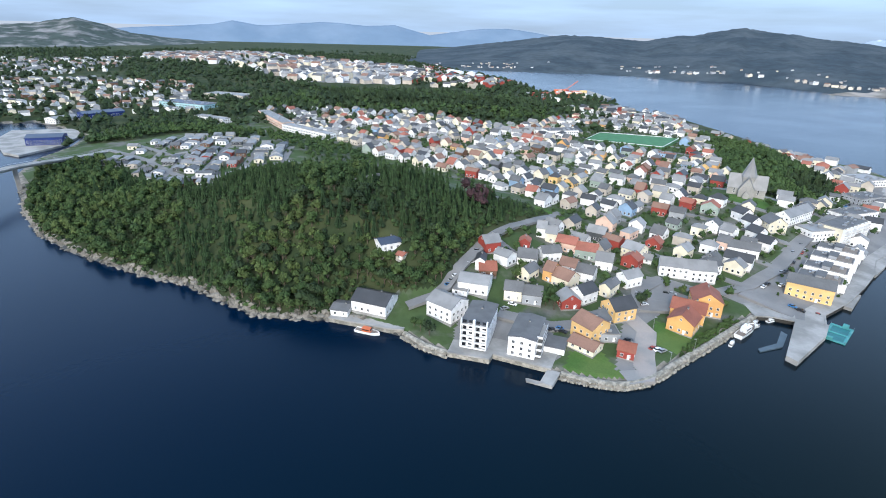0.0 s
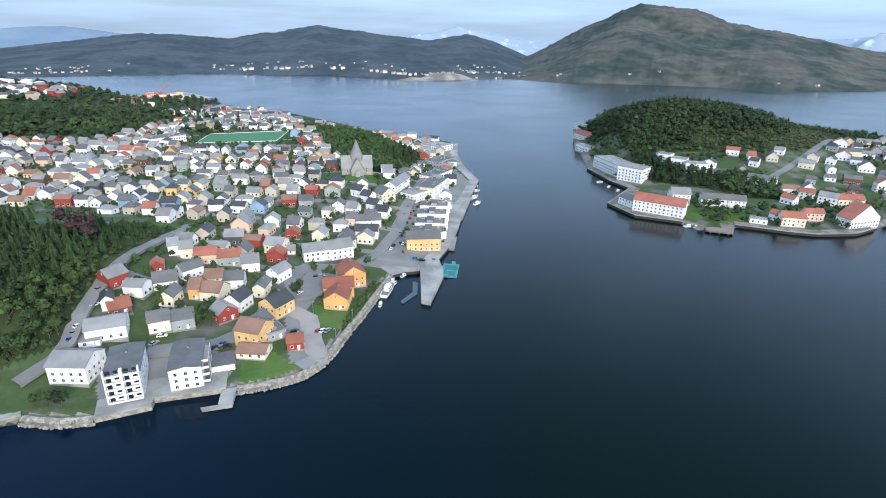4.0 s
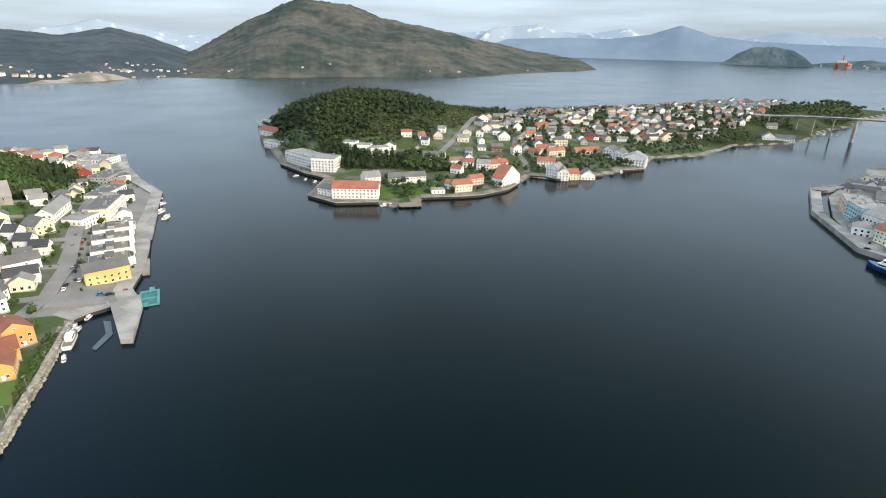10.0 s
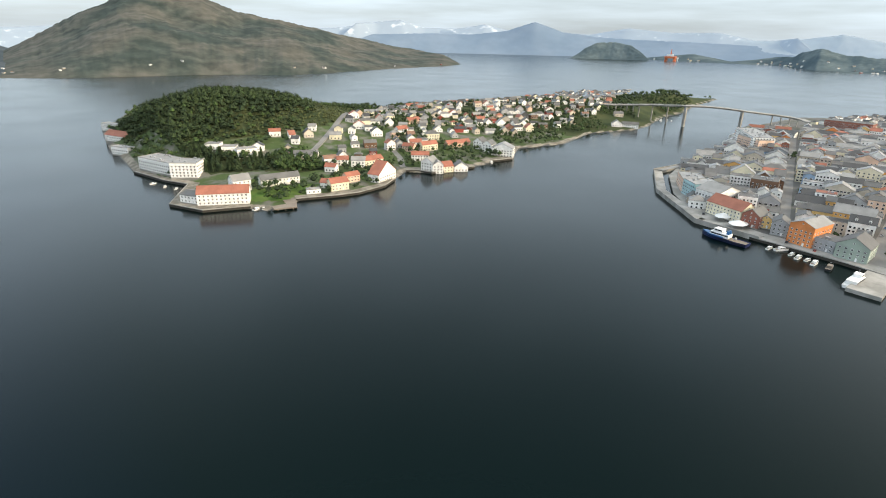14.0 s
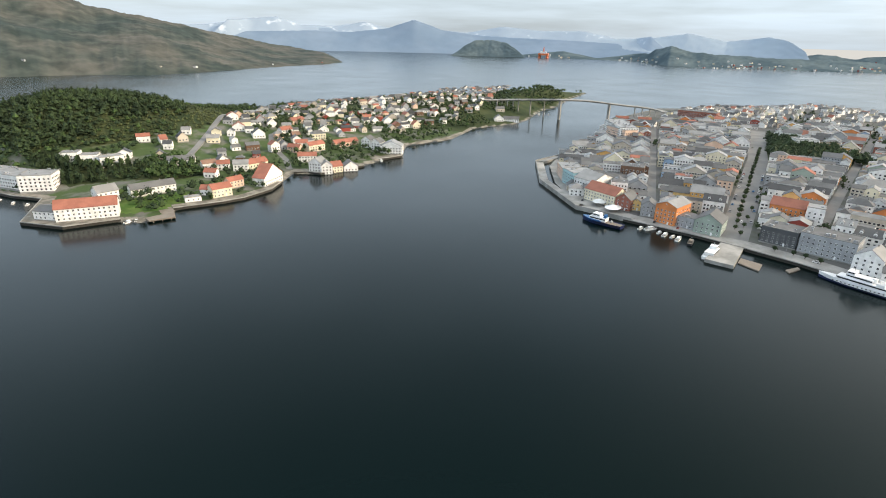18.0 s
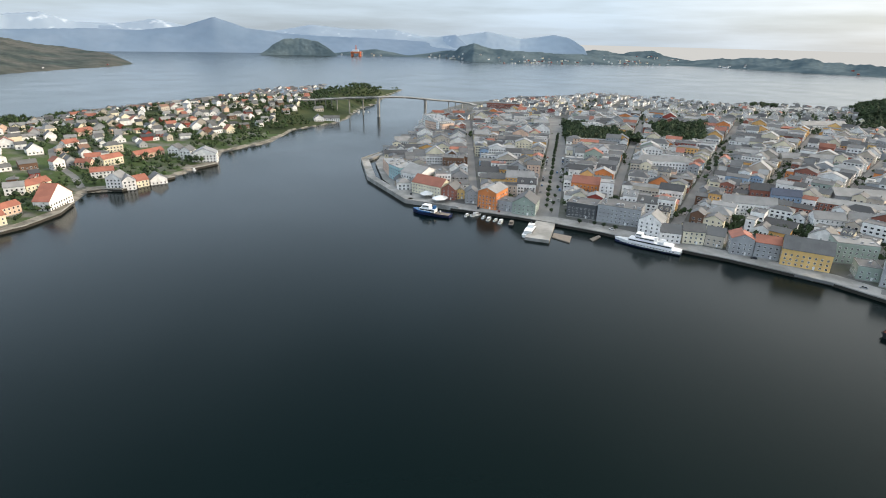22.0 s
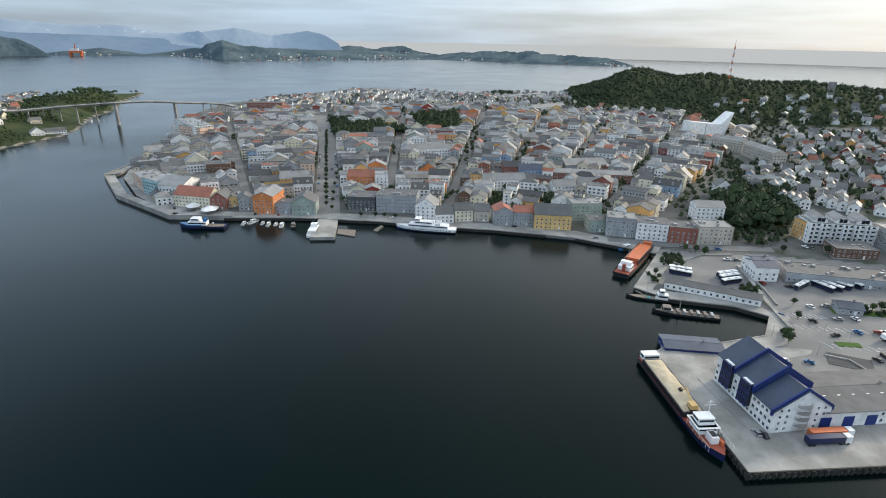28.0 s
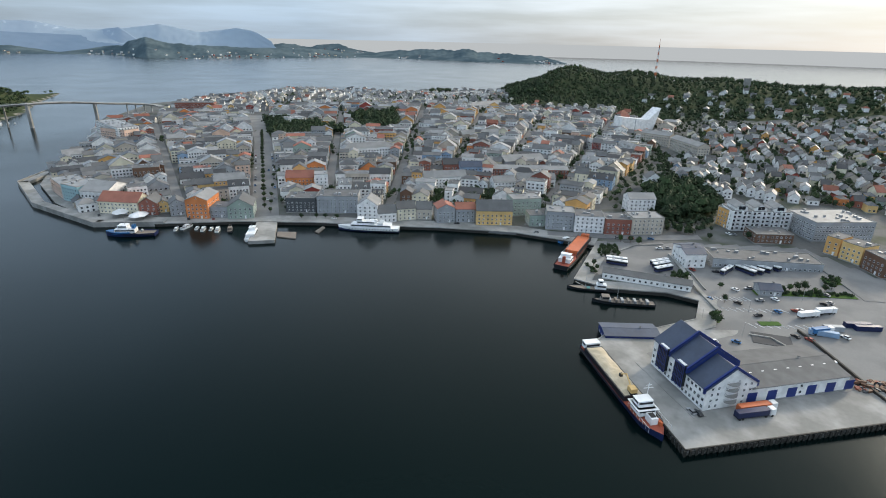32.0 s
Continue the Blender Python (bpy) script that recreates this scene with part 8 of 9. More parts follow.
def fill_suburb(ring, turn, du, dv, seed, walls=WALL_MIX, roofs=ROOF_MIX, low=0.0, group="houses", streets=True, skip=0.08, size=(7.8, 11.5), near=400.0, over_woods=False, loose=1.5, pitches=(28, 42), tall=(3.6, 5.0, 5.4, 5.6)):
    """Detached houses in pairs of rows with a street between, at a turn in degrees."""
    rng = random.Random(seed)
    c, s = math.cos(radians(turn)), math.sin(radians(turn))
    us = [p[0] * c + p[1] * s for p in ring]
    vs = [p[1] * c - p[0] * s for p in ring]
    k, v, made, distant = 0, min(vs), 0, Shape()
    while v < max(vs):
        u = min(us) + rng.uniform(0, du)
        run = []
        while u < max(us):
            x, y = u * c - v * s, u * s + v * c
            if inside(x, y, ring) and (over_woods or not any(inside(x, y, q) for q in RINGS_OUT)):
                run.append((x, y))
                w, d = rng.uniform(*size), rng.uniform(6.6, 8.4)
                if rng.random() > skip and free(x, y, w * 0.42):
                    ridge = rng.choice("aaapph")
                    house(x + rng.uniform(-loose, loose), y + rng.uniform(-loose, loose), turn + rng.choice((0, 0, 0, 180, 90)) + rng.uniform(-5, 5) * min(loose, 3), w, d,
                          rng.choice(tall), rng.choice(walls), rng.choice(roofs), ridge, pitch=rng.uniform(*pitches), detail=1 if math.hypot(x, y) < near else 0, group=group, into=distant)
                    take(x, y, w * 0.5)
                    made += 1
            u += du * rng.uniform(0.85, 1.2)
        if streets and k % 2 == 1 and len(run) > 3:
            o = dv * 0.62
            strip("road", [(x - s * o, y + c * o) for x, y in run], 5.5, ASPHALT, "narrow asphalt street between houses")
        v += dv * (1.25 if k % 2 else 0.95)
        k += 1
    if distant.v:
        thing("distant_houses", Matrix(), "far rows of small wooden houses with gabled roofs", "houses", data=distant, kind="stuff")
    return made


def fill_town(cx, cy, streets, rows, seed, near=540.0):
    """Attached town buildings in double rows between streets that fan out from a point; streets hold angle and half width in metres."""
    rng = random.Random(seed)
    distant = Shape()
    for r, deep, tall in rows:
        for (b1, h1), (b0, h0) in zip(streets, streets[1:]):
            a, a1 = b0 + math.degrees(h0 / r), b1 - math.degrees(h1 / r)
            while a < a1 - math.degrees(6.0 / r):
                for w in (rng.uniform(8, 22), 9.5, 6.5):
                    mid = radians(a + math.degrees(w / 2 / r))
                    x, y = cx + math.cos(mid) * r, cy + math.sin(mid) * r
                    turn, d = math.degrees(mid) - 90, deep * rng.uniform(0.8, 1.1)
                    if in_town(x, y) and a + math.degrees(w / r) < a1 and room(x, y, turn, w - 1.5, d - 2.5):
                        close = math.hypot(x, y) < near
                        house(x, y, turn + (180 if rng.random() < 0.2 else 0), w - 0.2, d, tall * rng.choice((0.5, 0.75, 0.9, 1.0, 1.0, 1.2, 1.4)), rng.choice(TOWN_WALLS), rng.choice(TOWN_ROOFS),
                              rng.choice("aaaapppffh"), pitch=rng.uniform(18, 36), detail=1 if close else 0, into=distant, category="building", name="town_house", group="town houses", gap=rng.choice((2.4, 3.0, 3.4)), pane=rng.choice(((1.1, 1.3), (1.3, 1.4), (1.7, 1.3))),
                              sides="frlb", chimney=rng.random() < 0.6, dormers=rng.choice((0, 0, 0, 2)) if close else 0)
                        settle(x, y, turn, w, d - 1)
                        break
                else:
                    w = 2.5
                a += math.degrees(w / r)
    thing("distant_town", Matrix(), "far rows of pale town buildings with grey roofs", "buildings", data=distant, kind="stuff")


def in_town(x, y):
    return inside(x, y, SHORES["town"]) and (math.hypot(x - 121, y - 30) > 345 or float(land_height(np.array([x]), np.array([y]))[1][0]) > 40) and not any(inside(x, y, q) for q in RINGS_OUT)


fill_suburb([(-732, 322), (-662, 451), (-447, 522), (-450, 645), (-394, 834), (-321, 770), (-102, 654), (-66, 549), (-42, 333), (-79, 291), (-79, 251), (-142, 205), (-159, 192), (-187, 206), (-194, 284), (-267, 306), (-358, 296)],
            8.0, 15.0, 16.8, 11, group="houses on the north shore")
fill_suburb([(-574, 102), (-613, 152), (-584, 223), (-483, 248), (-306, 133), (-341, 108), (-485, 107)], -35.0, 12.5, 13.5, 12, walls=["white", "white", "white", "grey", "beige", "brown", "dark", "red", "cream"], pitches=(8, 24), tall=(2.7, 3.0, 3.4),
            roofs=["slate", "light", "light", "light", "dark"], group="houses above the woods", size=(9, 13))
fill_suburb([(190, 572), (236, 587), (392, 677), (704, 957), (859, 905), (1145, 976), (1341, 917), (797, 586), (653, 546), (538, 518), (443, 538), (370, 517), (291, 486), (226, 474), (164, 499)], -22.0, 15.5, 17.5, 13,
            walls=["white"] * 14 + ["cream"] * 3 + ["beige"] * 4 + ["grey"] * 3 + ["dark", "brown", "salmon", "red"], roofs=["slate"] * 7 + ["light"] * 6 + ["dark"] * 5 + ["red"] * 2 + ["brown"] * 2, group="houses on the island", near=640.0, streets=False, skip=0.22, loose=4.0, size=(7.0, 14.0))
fill_suburb([(462, -268), (665, -422), (713, -478), (672, -482), (644, -678), (633, -729), (325, -403), (351, -394), (373, -355), (397, -313)], -25.0, 13.5, 15, 14, walls=TOWN_WALLS + ["white"] * 8, roofs=TOWN_ROOFS, group="houses in town", near=520.0, streets=False, loose=4.0, skip=0.1)
fill_suburb([(948, -243), (1030, -375), (919, -421), (722, -330), (720, -188)], -25.0, 17, 20, 15, walls=["white"] * 5 + ["cream", "grey"], roofs=TOWN_ROOFS, group="houses in town", near=520.0, streets=False)
fill_town(121, 30, [(33, 4.5), (21, 4.5), (10, 11), (1, 5), (-8.5, 5), (-15.5, 5), (-22.5, 5), (-30.5, 5), (-38, 5)],
          [(r + o, 11.5, 9.6 - (r - 284) * 0.005) for r in range(284, 840, 37) for o in (0, 15)], 21)
for angle in (21, 1, -8.5, -15.5, -22.5, -30.5):
    line = [(121 + math.cos(radians(angle)) * r, 30 + math.sin(radians(angle)) * r) for r in range(285, 845, 40)]
    line = [q for q in line if inside(*q, SHORES["town"]) and not any(inside(*q, w) for w in WOODED)]
    if len(line) > 2:
        strip("road", line, 7.5, ASPHALT, "straight asphalt street up through the town")
fill_suburb([(1000, 345), (1336, 362), (1458, 218), (1564, 45), (1475, -106), (1591, -274), (1333, -337), (1031, -263), (991, -72), (935, 180)], -10.0, 17, 20, 16, walls=["white"] * 8 + ["cream", "grey", "beige"], roofs=TOWN_ROOFS, group="houses in town", near=520.0, streets=False, loose=6.0)
fill_suburb([(919, -456), (877, -564), (837, -687), (775, -799), (674, -706), (702, -536), (748, -445)], -30.0, 22, 26, 17, walls=["white"] * 5 + ["cream", "grey"], roofs=TOWN_ROOFS, group="houses in the woods", near=300.0, streets=False, skip=0.3, over_woods=True, loose=9.0)


# far settlements: small pale houses and sheds scattered over the mainland and along the far shores
def settlement(name, label, spots, seed, scale=1.0, walls=("white", "white", "white", "white", "cream", "beige", "red", "grey")):
    rng = random.Random(seed)
    s = Shape()
    for x, y, z in spots:
        w, d, h = rng.uniform(9, 15) * scale, rng.uniform(8, 10) * scale, rng.uniform(4, 6.5) * scale
        wall, roof = rng.choice(walls), rng.choice(["slate", "light", "light", "dark", "brown"])
        m = pose(x, y, z, 0, 0, rng.uniform(0, 360))
        s.merge(wall_shape(w, d, h, "a", 2.4 * scale, PAINT[wall], -3), m).merge(roof_shape(w, d, h, "a", 2.4 * scale, ROOF[roof]), m)
    return thing(name, Matrix(), label, "houses", data=s, kind="stuff")


def strewn(ring, count, seed):
    rng = random.Random(seed)
    out = []
    for _ in range(count * 6):
        x, y = rng.uniform(min(p[0] for p in ring), max(p[0] for p in ring)), rng.uniform(min(p[1] for p in ring), max(p[1] for p in ring))
        if len(out) < count and inside(x, y, ring) and free(x, y, 9):
            out.append((x, y, height(x, y)))
            take(x, y, 9)
    return out


settlement("distant_houses", "pale houses of the suburb behind the inlet", strewn([(-951, 38), (-919, 121), (-795, 261), (-1081, 361), (-1242, 269), (-1389, 72)], 330, 61) , 61, 0.85, ("white", "white", "white", "grey", "beige", "cream", "brown"))
settlement("distant_houses", "scattered far houses below the rocky hill", strewn([(-1409, 74), (-1398, 306), (-1771, 450), (-2054, 121)], 130, 62), 62, 1.0, ("white", "white", "grey", "beige"))
settlement("distant_sheds", "pale industrial sheds and shops of the far estate", strewn(ESTATE, 340, 63), 63, 1.6, ("white", "white", "grey", "beige", "cream"))
settlement("distant_sheds", "red and white buildings of the oil harbour", strewn([(-890, 688), (-789, 843), (-866, 1022), (-940, 1003), (-1101, 923)], 40, 64), 64, 1.5, ("white", "cream", "red", "beige"))
settlement("distant_houses", "dark red and white seaside houses", strewn([(-482, 689), (-408, 724), (-323, 765), (-402, 890), (-524, 884)], 60, 65), 65)
settlement("distant_houses", "low white waterside sheds", strewn([(-309, 761), (-231, 728), (-117, 663), (-97, 698), (-189, 715), (-297, 789)], 40, 66), 66)


def specks(name, count, seed, up=0.12):
    """Places near the foot of a range, in loose clusters."""
    rng = random.Random(seed)
    out = []
    for n, verts, wide in RANGES:
        if n == name:
            for _ in range(count):
                i, k = rng.randrange(4, wide - 4), rng.random() ** 2.2 * up * 25 + 1.0
                row, q = int(k), k - int(k)
                x, y, z = Vector(verts[row * wide + i]).lerp(Vector(verts[(row + 1) * wide + i]), q).lerp(Vector(verts[row * wide + i + 1]), rng.random() * 0.5)
                if rng.random() < 0.45 + 0.9 * noise.noise(Vector((x * 0.003, y * 0.003, seed))):
                    out.append((x, y, z - 0.5))
    return out


settlement("distant_houses", "white farms and houses along the far shore", specks("mainland_hills", 260, 71, 0.08), 71, 0.6, ("white", "beige", "grey", "cream"))
settlement("distant_houses", "few white houses at the foot of the mountain", specks("mountain", 26, 72, 0.03), 72, 0.6)
settlement("distant_houses", "white houses strewn over the low islands", specks("low_island", 150, 73, 0.3), 73, 0.9)
shore = [v for n, verts, wide in RANGES if n == "mainland_hills" for v in verts[wide:2 * wide]]
rng = random.Random(74)
yard = []
for k, (x, y, z) in enumerate(shore):
    heading = math.degrees(math.atan2(-x, y))
    if 2 < heading < 28 and rng.random() < 0.35:
        yard.append((x, y, max(z, 1.0)))
settlement("distant_sheds", "long pale industrial sheds along the far shore", yard, 74, 1.05, ("white", "beige", "cream", "grey"))


# ---- trees ----
def scatter(ring, step, rng, small=0.7, big=1.25, tries=None, off=4.0):
    xs, ys = [p[0] for p in ring], [p[1] for p in ring]
    spots = []
    x = min(xs)
    while x < max(xs):
        y = min(ys)
        while y < max(ys):
            u, v = x + rng.uniform(-0.5, 0.5) * step, y + rng.uniform(-0.5, 0.5) * step
            spots.append((u, v, rng.uniform(small, big)))
            y += step
        x += step
    sx, sy = np.array([p[0] for p in spots]), np.array([p[1] for p in spots])
    keep = in_ring(sx, sy, ring) & (land_height(sx, sy)[1] > off)
    return [p for p, k in zip(spots, keep) if k and free(p[0], p[1], 1.0)]


LIGHT_CROWN = (3.9, 8.0, 0.8, 20, "leaf")
FAR_BROAD, FAR_SPRUCE = (3.9, 8.0, 0.8, 34, "leaf"), (2.6, 10.5, 0.6, 0, "spruce")
rng = random.Random(77)
hill = scatter(WOODED[0], 4.7, rng, 0.5, 1.1)
# paler birch and shrubs by the shore, dark spruce on the crown of the hill
def spruce_here(p):
    return noise.noise(Vector((p[0] * 0.012, p[1] * 0.012, 3.3))) + (0.2 if height(p[0], p[1]) > 26 else -0.25) > 0.1


def bare_here(p):
    return noise.noise(Vector((p[0] * 0.02, p[1] * 0.02, 8.8))) > 0.5


hill = [p for p in hill if not bare_here(p)]
hill.sort(key=lambda p: math.hypot(p[0] + 190, p[1] - 120))
near_trees, rest = hill[:260], hill[260:]
PROTO = []
for k in range(8):
    r2 = random.Random(500 + k)
    args, mat, words = [(BROAD, LEAF, "rounded green broadleaf tree"), (TALL, LEAF_LIGHT, "tall light green birch"), (BROAD, LEAF_LIGHT, "light green broadleaf tree"),
                        (SPRUCE, NEEDLE, "dark green spruce"), (TALL, LEAF, "tall green broadleaf tree"), (BUSH, LEAF_LIGHT, "low light green bush"), (PINE, NEEDLE, "small dark spruce"), (BROAD, LEAF_DARK, "dark green broadleaf tree")][k]
    v, f = crown_arrays(r2, *args)
    PROTO.append((mesh_of("crown", v, f, mat), trunk_shape(args[1], args[2], r2, args[4] != "spruce").mesh("trunk"), words + " on the wooded slope"))


def tree(x, y, size, k, group="trees on the slope"):
    crown, trunk, words = PROTO[k]
    ob = thing("tree", pose(x, y, height(x, y), 0, 0, (x * 37 + y * 91) % 360) @ Matrix.Diagonal((size, size, size, 1)), words, "tree", group)
    part("trunk", trunk, ob)
    part("crown", crown, ob)
    return ob


for p in near_trees:
    tree(*p, rng.choice((3, 3, 6, 7)) if spruce_here(p) else rng.choice((0, 1, 2, 4, 5, 7, 1)))
wood("woods", "mixed green broadleaf wood on the hill", [p for p in rest if not spruce_here(p) and int(p[0] * 7 + p[1] * 3) % 3], [(LEAF, BROAD), (LEAF, TALL), (LEAF, BUSH)], 1)
wood("woods", "light green birch among the wood", [p for p in rest if not spruce_here(p) and not int(p[0] * 7 + p[1] * 3) % 3], [(LEAF_LIGHT, TALL), (LEAF_LIGHT, BROAD), (LEAF_LIGHT, BUSH)], 2)
wood("woods", "dark spruce plantation on the hill", [p for p in rest if spruce_here(p)], [(NEEDLE, SPRUCE), (NEEDLE, PINE)], 3)
for i, (ring, step) in enumerate(zip(WOODED[1:], (8.5, 7, 6, 7, 6, 6, 7.5, 11, 6))):
    spots = scatter(ring, step, rng, 0.75, 1.3)
    if i == 3:
        spots = [p for p in spots if height(p[0], p[1]) > 44 or p[0] < 150 or noise.noise(Vector((p[0] * 0.018, p[1] * 0.018, 6.6))) < -0.1]
    a = [p for k, p in enumerate(spots) if spruce_here(p) and (i != 3 or k % 4 == 0)]
    b = [p for k, p in enumerate(spots) if not spruce_here(p) or (i == 3 and k % 4)]
    size = 1.15 if step >= 10 else 1.45 if i == 6 else 1.3 if i == 8 else 1.0
    wood("woods", "dark green mixed wood", [(x, y, s * size) for x, y, s in a], [(LEAF_DARK, FAR_BROAD if i != 7 else (4.0, 7.6, 0.4, 16, "leaf"))] + ([(NEEDLE, FAR_SPRUCE)] if i != 7 else []), 30 + i)
    broad = FAR_BROAD if step < 10 else (4.0, 7.6, 0.4, 16, "leaf")
    if i == 7:
        wood("woods", "dark green broadleaf trees on the town hill", [(x, y, s * size) for x, y, s in b if noise.noise(Vector((x * 0.02, y * 0.02, 9.1))) > 0.12], [(LEAF_DARK, broad)], 80)
        b = [p for p in b if noise.noise(Vector((p[0] * 0.02, p[1] * 0.02, 9.1))) <= 0.12]
    wood("woods", "green broadleaf wood", [(x, y, s * size) for x, y, s in b], [(LEAF_DARK if i in (3, 6, 7, 8) else LEAF, broad)], 50 + i)
under = scatter(WOODED[0], 3.9, rng, 0.7, 1.2, off=2.5)
wood("thickets", "dense low green scrub on the slope", [p for k, p in enumerate(under) if k % 2], [(LEAF, THICKET)], 97)
wood("thickets", "dense low dark scrub on the slope", [p for k, p in enumerate(under) if not k % 2], [(LEAF_DARK, THICKET)], 98)
# garden trees and hedges between the houses
SUB = [(-732, 322), (-662, 451), (-447, 522), (-450, 645), (-394, 834), (-321, 770), (-102, 654), (-66, 549), (-42, 333), (-79, 291), (-79, 251), (-142, 205), (-159, 192), (-187, 206), (-194, 284), (-267, 306), (-358, 296)]
gardens = scatter(SUB, 6.4, rng, 0.3, 0.85)
wood("garden_trees", "small green garden trees and bushes between houses", [p for p in gardens if rng.random() < 0.85 and not inside(p[0], p[1], pitch)], [(LEAF, FAR_BROAD), (LEAF, (2.6, 4.0, 0.2, 34, "leaf"))], 90)
gardens = scatter([(-574, 102), (-613, 152), (-584, 223), (-483, 248), (-306, 133), (-341, 108), (-485, 107)], 10, rng, 0.3, 0.6)
gardens += scatter([(-620, 240), (-560, 285), (-480, 300), (-380, 290), (-330, 262), (-400, 235), (-483, 250)], 7, rng, 0.5, 1.0)
wood("garden_trees", "small green garden trees", gardens, [(LEAF, FAR_BROAD)], 91)
isle = scatter(ISLAND_COAST, 7.2, rng, 0.5, 1.25, off=8)
isle = [p for p in isle if noise.noise(Vector((p[0] * 0.015, p[1] * 0.015, 1.5))) > -0.15]
wood("garden_trees", "green garden trees and thickets on the island", isle[::3], [(LEAF, LIGHT_CROWN), (LEAF, (2.6, 4.0, 0.2, 20, "leaf"))], 92)
wood("garden_trees", "dark garden trees and thickets on the island", [p for k, p in enumerate(isle) if k % 3], [(LEAF_DARK, LIGHT_CROWN)], 94)
heath = scatter(WOODED[4], 5.5, rng, 0.8, 1.3)
wood("thickets", "low olive heath on the island hill", heath[::2], [(LEAF_OLIVE, (2.4, 2.4, -0.3, 16, "leaf"))], 127)
wood("thickets", "low olive scrub on the island hill", heath[1::2], [(LEAF_OLIVE, (2.4, 2.2, -0.3, 16, "leaf"))], 128)
city = scatter([p for p in TOWN_COAST[3:16]] + [(397, -313), (373, -355), (350, -409), (641, -702), (810, -516), (1016, -412), (1444, 16), (969, 191)], 9.5, rng, 0.5, 1.1, off=30)
wood("garden_trees", "dark green trees in the yards of the town", [p for p in city if noise.noise(Vector((p[0] * 0.011, p[1] * 0.011, 4.5))) > (-0.3 if p[1] < -190 else 0.14)], [(LEAF_DARK, LIGHT_CROWN)], 93)
# far mainland: scattered woods
far = []
for k in range(9500):
    az, r = radians(rng.uniform(30, 92)), rng.uniform(700, 2600)
    x, y = -math.sin(az) * r, math.cos(az) * r
    if noise.noise(Vector((x * 0.004, y * 0.004, 2.2))) > (0.25 if inside(x, y, ESTATE) else -0.35) and inside(x, y, SHORES["north"]) and free(x, y, 3):
        far.append((x, y, rng.uniform(0.9, 1.8)))
wood("woods", "dark green far woods of the mainland", far, [(LEAF_DARK, (4.5, 7.5, 0.2, 16, "leaf"))], 95)

# copper beeches, street trees and bushes that stand out
cop = []
for k in range(3):
    r2 = random.Random(700 + k)
    v, f = crown_arrays(r2, *BROAD)
    cop.append((mesh_of("crown", v, f, LEAF_COPPER), trunk_shape(8.5, 1.6, r2).mesh("trunk"), "dark copper beech at the edge of the wood"))
PROTO += cop
for k, (x, y) in enumerate(((-220.0, 228.1), (-213.5, 229.0), (-219.2, 238.9), (-240.2, 241.6), (-227.2, 240.5))):
    tree(x, y, 1.15, 8 + k % 3, "copper beeches")
for k, (x, y) in enumerate(((-159.6, 204.9), (-159.7, 200.6), (-137.0, 200.2), (-137.8, 206.0), (-109.1, 264.5), (-101.4, 267.2), (-107.4, 240.3), (-107.4, 234.7), (-177.1, 249.1), (-150.4, 464.7), (-143.1, 463.9), (-137.0, 403.0), (-136.4, 196.4), (-137.4, 202.0), (-131.9, 196.9), (-156.1, 213.4), (-158.6, 209.6), (-159.4, 204.9), (-162.5, 139.0), (-157.1, 139.6), (-167.1, 139.0))):
    tree(x, y, 0.62 + (k * 7 % 5) * 0.08, (0, 2, 4, 7)[k % 4], "garden trees")
for k, (x, y) in enumerate(((241.3, -222.3), (241.8, -226.6), (240.6, -230.1), (239.6, -233.6), (236.2, -237.3), (236.7, -243.7), (238.2, -248.9), (242.5, -256.0), (251.3, -192.1), (236.0, -184.8), (219.1, -168.9), (213.3, -165.8), (265.1, -175.0), (265.8, -179.9), (318.0, -226.6), (313.2, -251.8), (310.6, -146.0), (305.0, -146.7), (324.0, -173.5), (320.1, -177.6), (283.0, -133.0), (289.9, -133.7), (328.4, -168.6))):
    tree(x, y, 0.45 + (k * 5 % 4) * 0.08, (7, 0, 7)[k % 3], "street trees")
for k, (x, y) in enumerate(((410.8, 76.6), (429.7, 79.3), (448.6, 81.6), (473.6, 84.7), (506.2, 88.5), (534.1, 91.9), (575.7, 96.1), (618.4, 101.5), (395.5, 51.9), (395.2, 41.0), (394.3, 34.4), (414.4, 65.5), (391.8, 25.6))):
    tree(x, y, 0.5, 7, "street trees")

belt = scatter([(442, -43), (450, -88), (444, -130), (424, -146), (414, -136), (424, -93), (421, -47)], 5, rng, 0.6, 1.1)
wood("woods", "dark broadleaf trees on the bank behind the quayside houses", belt, [(LEAF_DARK, FAR_BROAD)], 120)
belt = scatter([(631, -336), (531, -301), (473, -276), (453, -280), (488, -308), (520, -311), (599, -336), (642, -348)], 6, rng, 0.6, 1.0)
wood("woods", "dark broadleaf trees round the school", belt, [(LEAF_DARK, FAR_BROAD)], 121)

quarter = scatter([(462, -268), (665, -422), (713, -478), (672, -482), (644, -678), (633, -729), (325, -403), (351, -394), (373, -355), (397, -313)], 7.0, rng, 0.4, 0.85)
wood("garden_trees", "dark garden trees between the houses on the hillside", [p for k, p in enumerate(quarter) if k % 3], [(LEAF_DARK, FAR_BROAD)], 122)
wood("garden_trees", "green garden trees between the houses on the hillside", [p for k, p in enumerate(quarter) if k % 3 == 0], [(LEAF, FAR_BROAD)], 123)

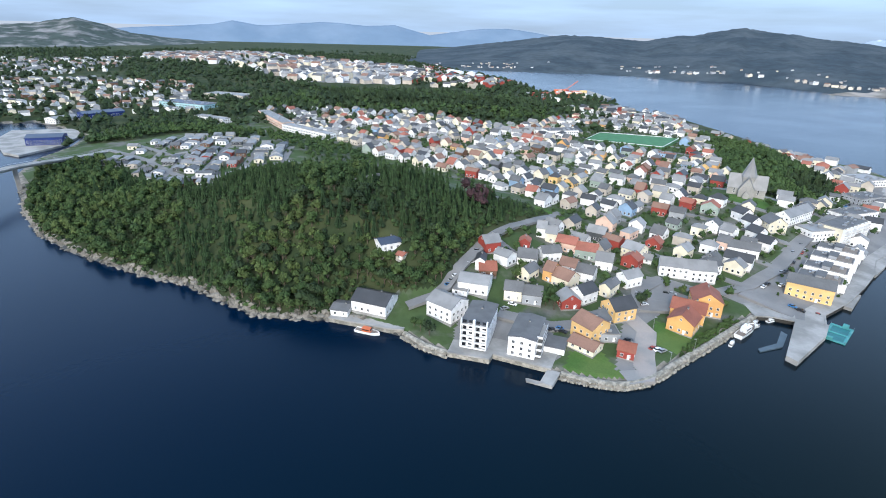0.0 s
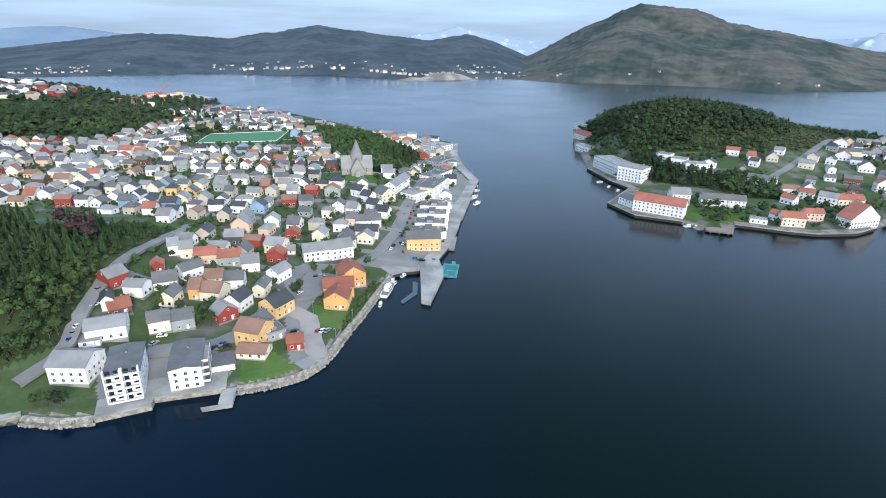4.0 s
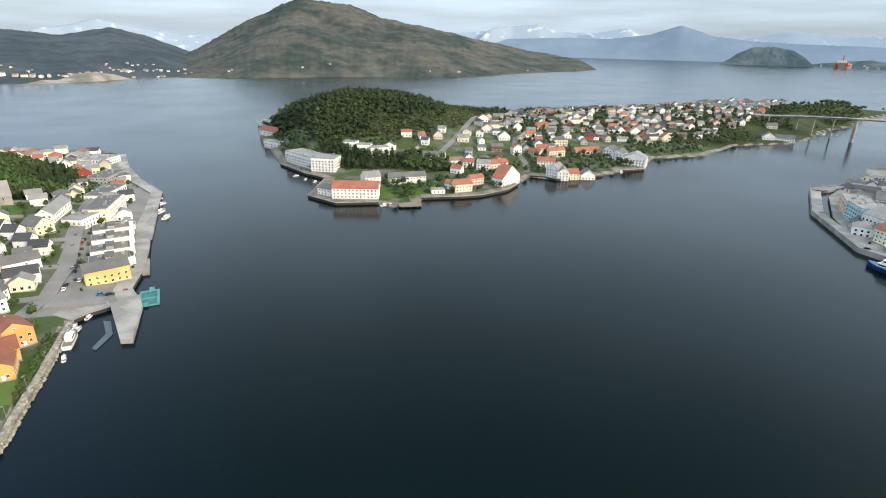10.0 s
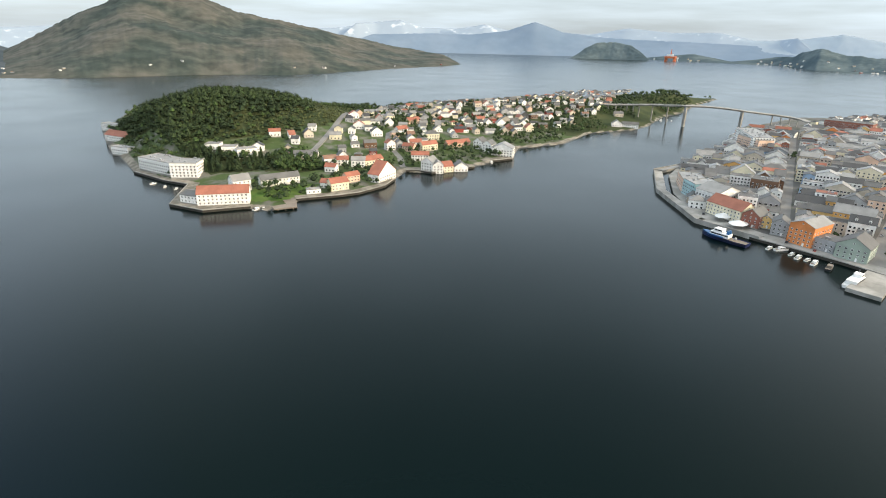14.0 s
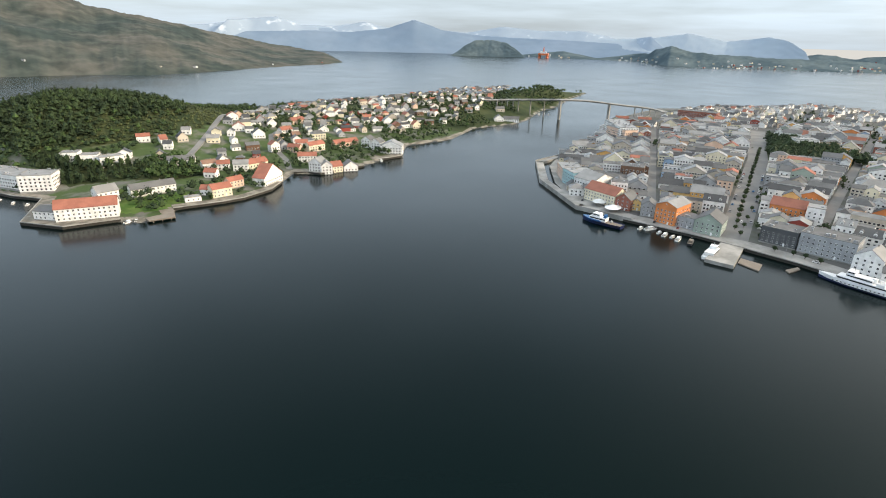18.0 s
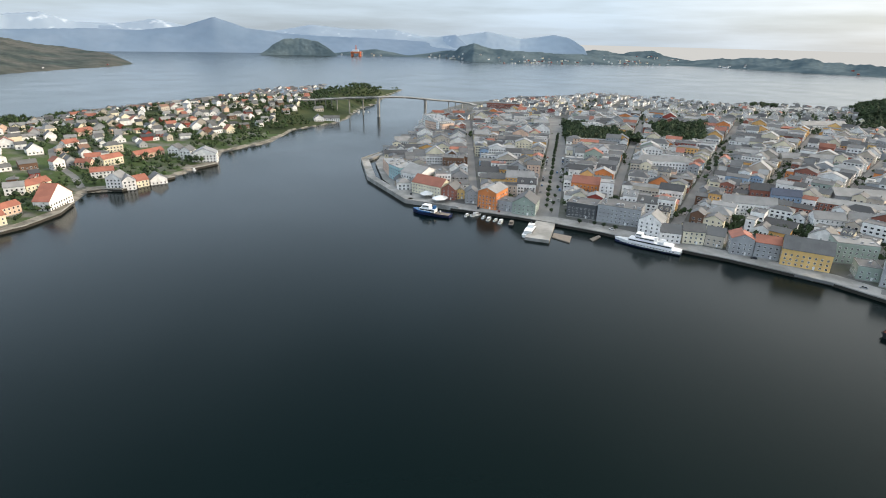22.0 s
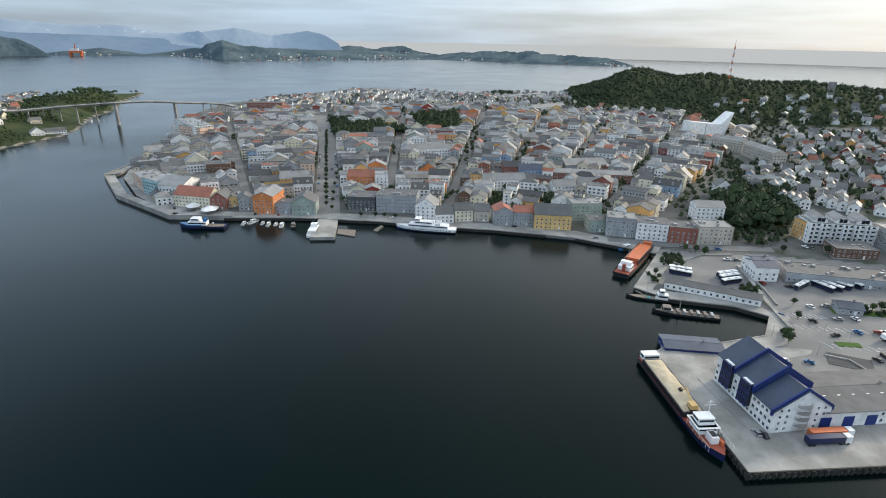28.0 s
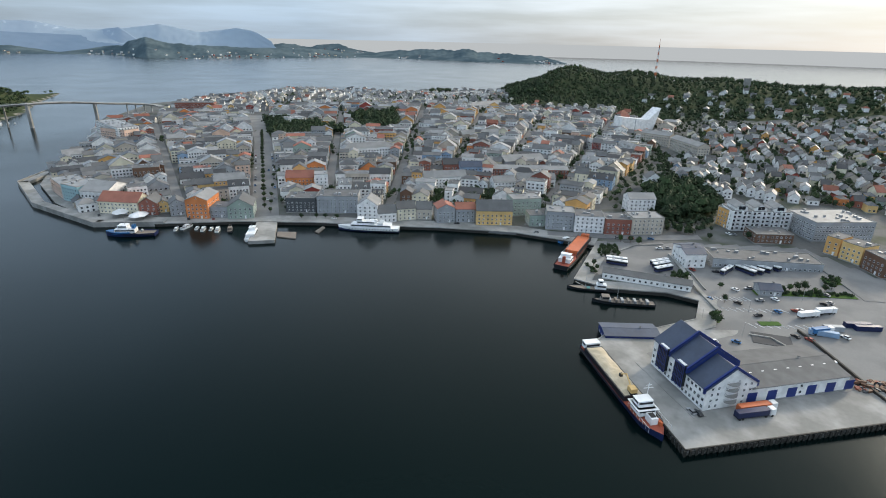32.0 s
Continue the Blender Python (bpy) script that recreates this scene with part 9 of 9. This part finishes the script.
park = scatter([(382, -219), (336, -205), (325, -230), (354, -256), (376, -262), (405, -262), (413, -238)], 5.5, rng, 0.45, 0.95)
wood("woods", "dense dark trees on the slope behind the apartments", park, [(LEAF_DARK, FAR_BROAD)], 124)
clumps = []
for ring in ([(1493, 377), (1502, 315), (1355, 279), (1346, 342)], [(1558, 139), (1563, 70), (1418, 57), (1398, 132)], [(1557, -156), (1583, -231), (1355, -198), (1362, -137)], [(1625, -405), (1129, -365), (1056, -343), (1169, -293)]):
    clumps += scatter(ring, 8, rng, 1.2, 1.9)
wood("woods", "dark clumps of tall trees on the knolls above town", clumps, [(LEAF_DARK, FAR_BROAD)], 125)
low = []
for ring in ([(245, -208), (231, -258), (228, -254), (241, -205)], [(325, -152), (319, -163), (303, -156), (306, -144)], [(297, -128), (300, -132), (277, -131), (273, -127)], [(275, -176), (272, -186), (262, -180), (265, -170)], [(226, -170), (225, -175), (215, -169), (216, -165)], [(254, -256), (250, -267), (243, -260), (246, -251)]):
    low += scatter(ring, 2.6, rng, 0.45, 0.8, off=1)
wood("bushes", "dark clipped bushes in beds beside the parking", low, [(LEAF_DARK, BUSH)], 126)
hedge = scatter([(-77.5, 212), (-74.6, 212), (-72.8, 240), (-71.4, 266), (-75.0, 266), (-76.2, 240)], 1.7, rng, 0.45, 0.7, off=0.5)
wood("hedge", "dark green hedge above the stone bank", hedge, [(LEAF, BUSH)], 129)
for ends, wide in ((((243.5, -206.9), (236.4, -232.2), (229.1, -255.4)), 6.0), (((211.3, -186.8), (209.5, -196.6)), 4.0), (((249.4, -253.7), (246.1, -263.6)), 8.0), (((220.6, -166.7), (218.0, -170.5)), 7.0)):
    strip("verge", list(ends), wide, GRASS, "narrow grass verge between parking rows", 0.2, category="verge")
strip("pavement", [(200.0, -174.7), (191.8, -188.9)], 11.0, material("new_asphalt", (0.06, 0.06, 0.062), 0.9, vary=0.15), "dark patch of new asphalt", 0.16, category="pavement")
for ends in (((287.2, -186.3), (271.1, -187.0), (251.3, -183.4)), ((202.1, -174.8), (197.4, -182.5), (187.3, -184.0)), ((303.0, -143.3), (319.5, -175.3), (316.7, -193.3))):
    strip("kerb_wall", list(ends), 0.7, CONCRETE, "low pale concrete kerb wall", 0.7, category="wall")
for k in range(3):
    a = [((226.4, -181.3), (218.5, -208.6)), ((207.8, -183.1), (200.3, -211.0)), ((239.3, -180.5), (234.9, -199.5))][k]
    for q in range(9):
        x, y = a[0][0] + (a[1][0] - a[0][0]) * q / 8, a[0][1] + (a[1][1] - a[0][1]) * q / 8
        strip("parking_line", [(x, y), (x + 4.6, y + 1.6)], 0.16, FRAME, "worn white parking line", 0.14, category="marking")

for k in range(26):
    r, a = 305 + k * 13, radians(10.0)
    tree(121 + math.cos(a) * r, 30 + math.sin(a) * r, 0.5 + (k * 5 % 4) * 0.06, 7, "trees along the avenue")
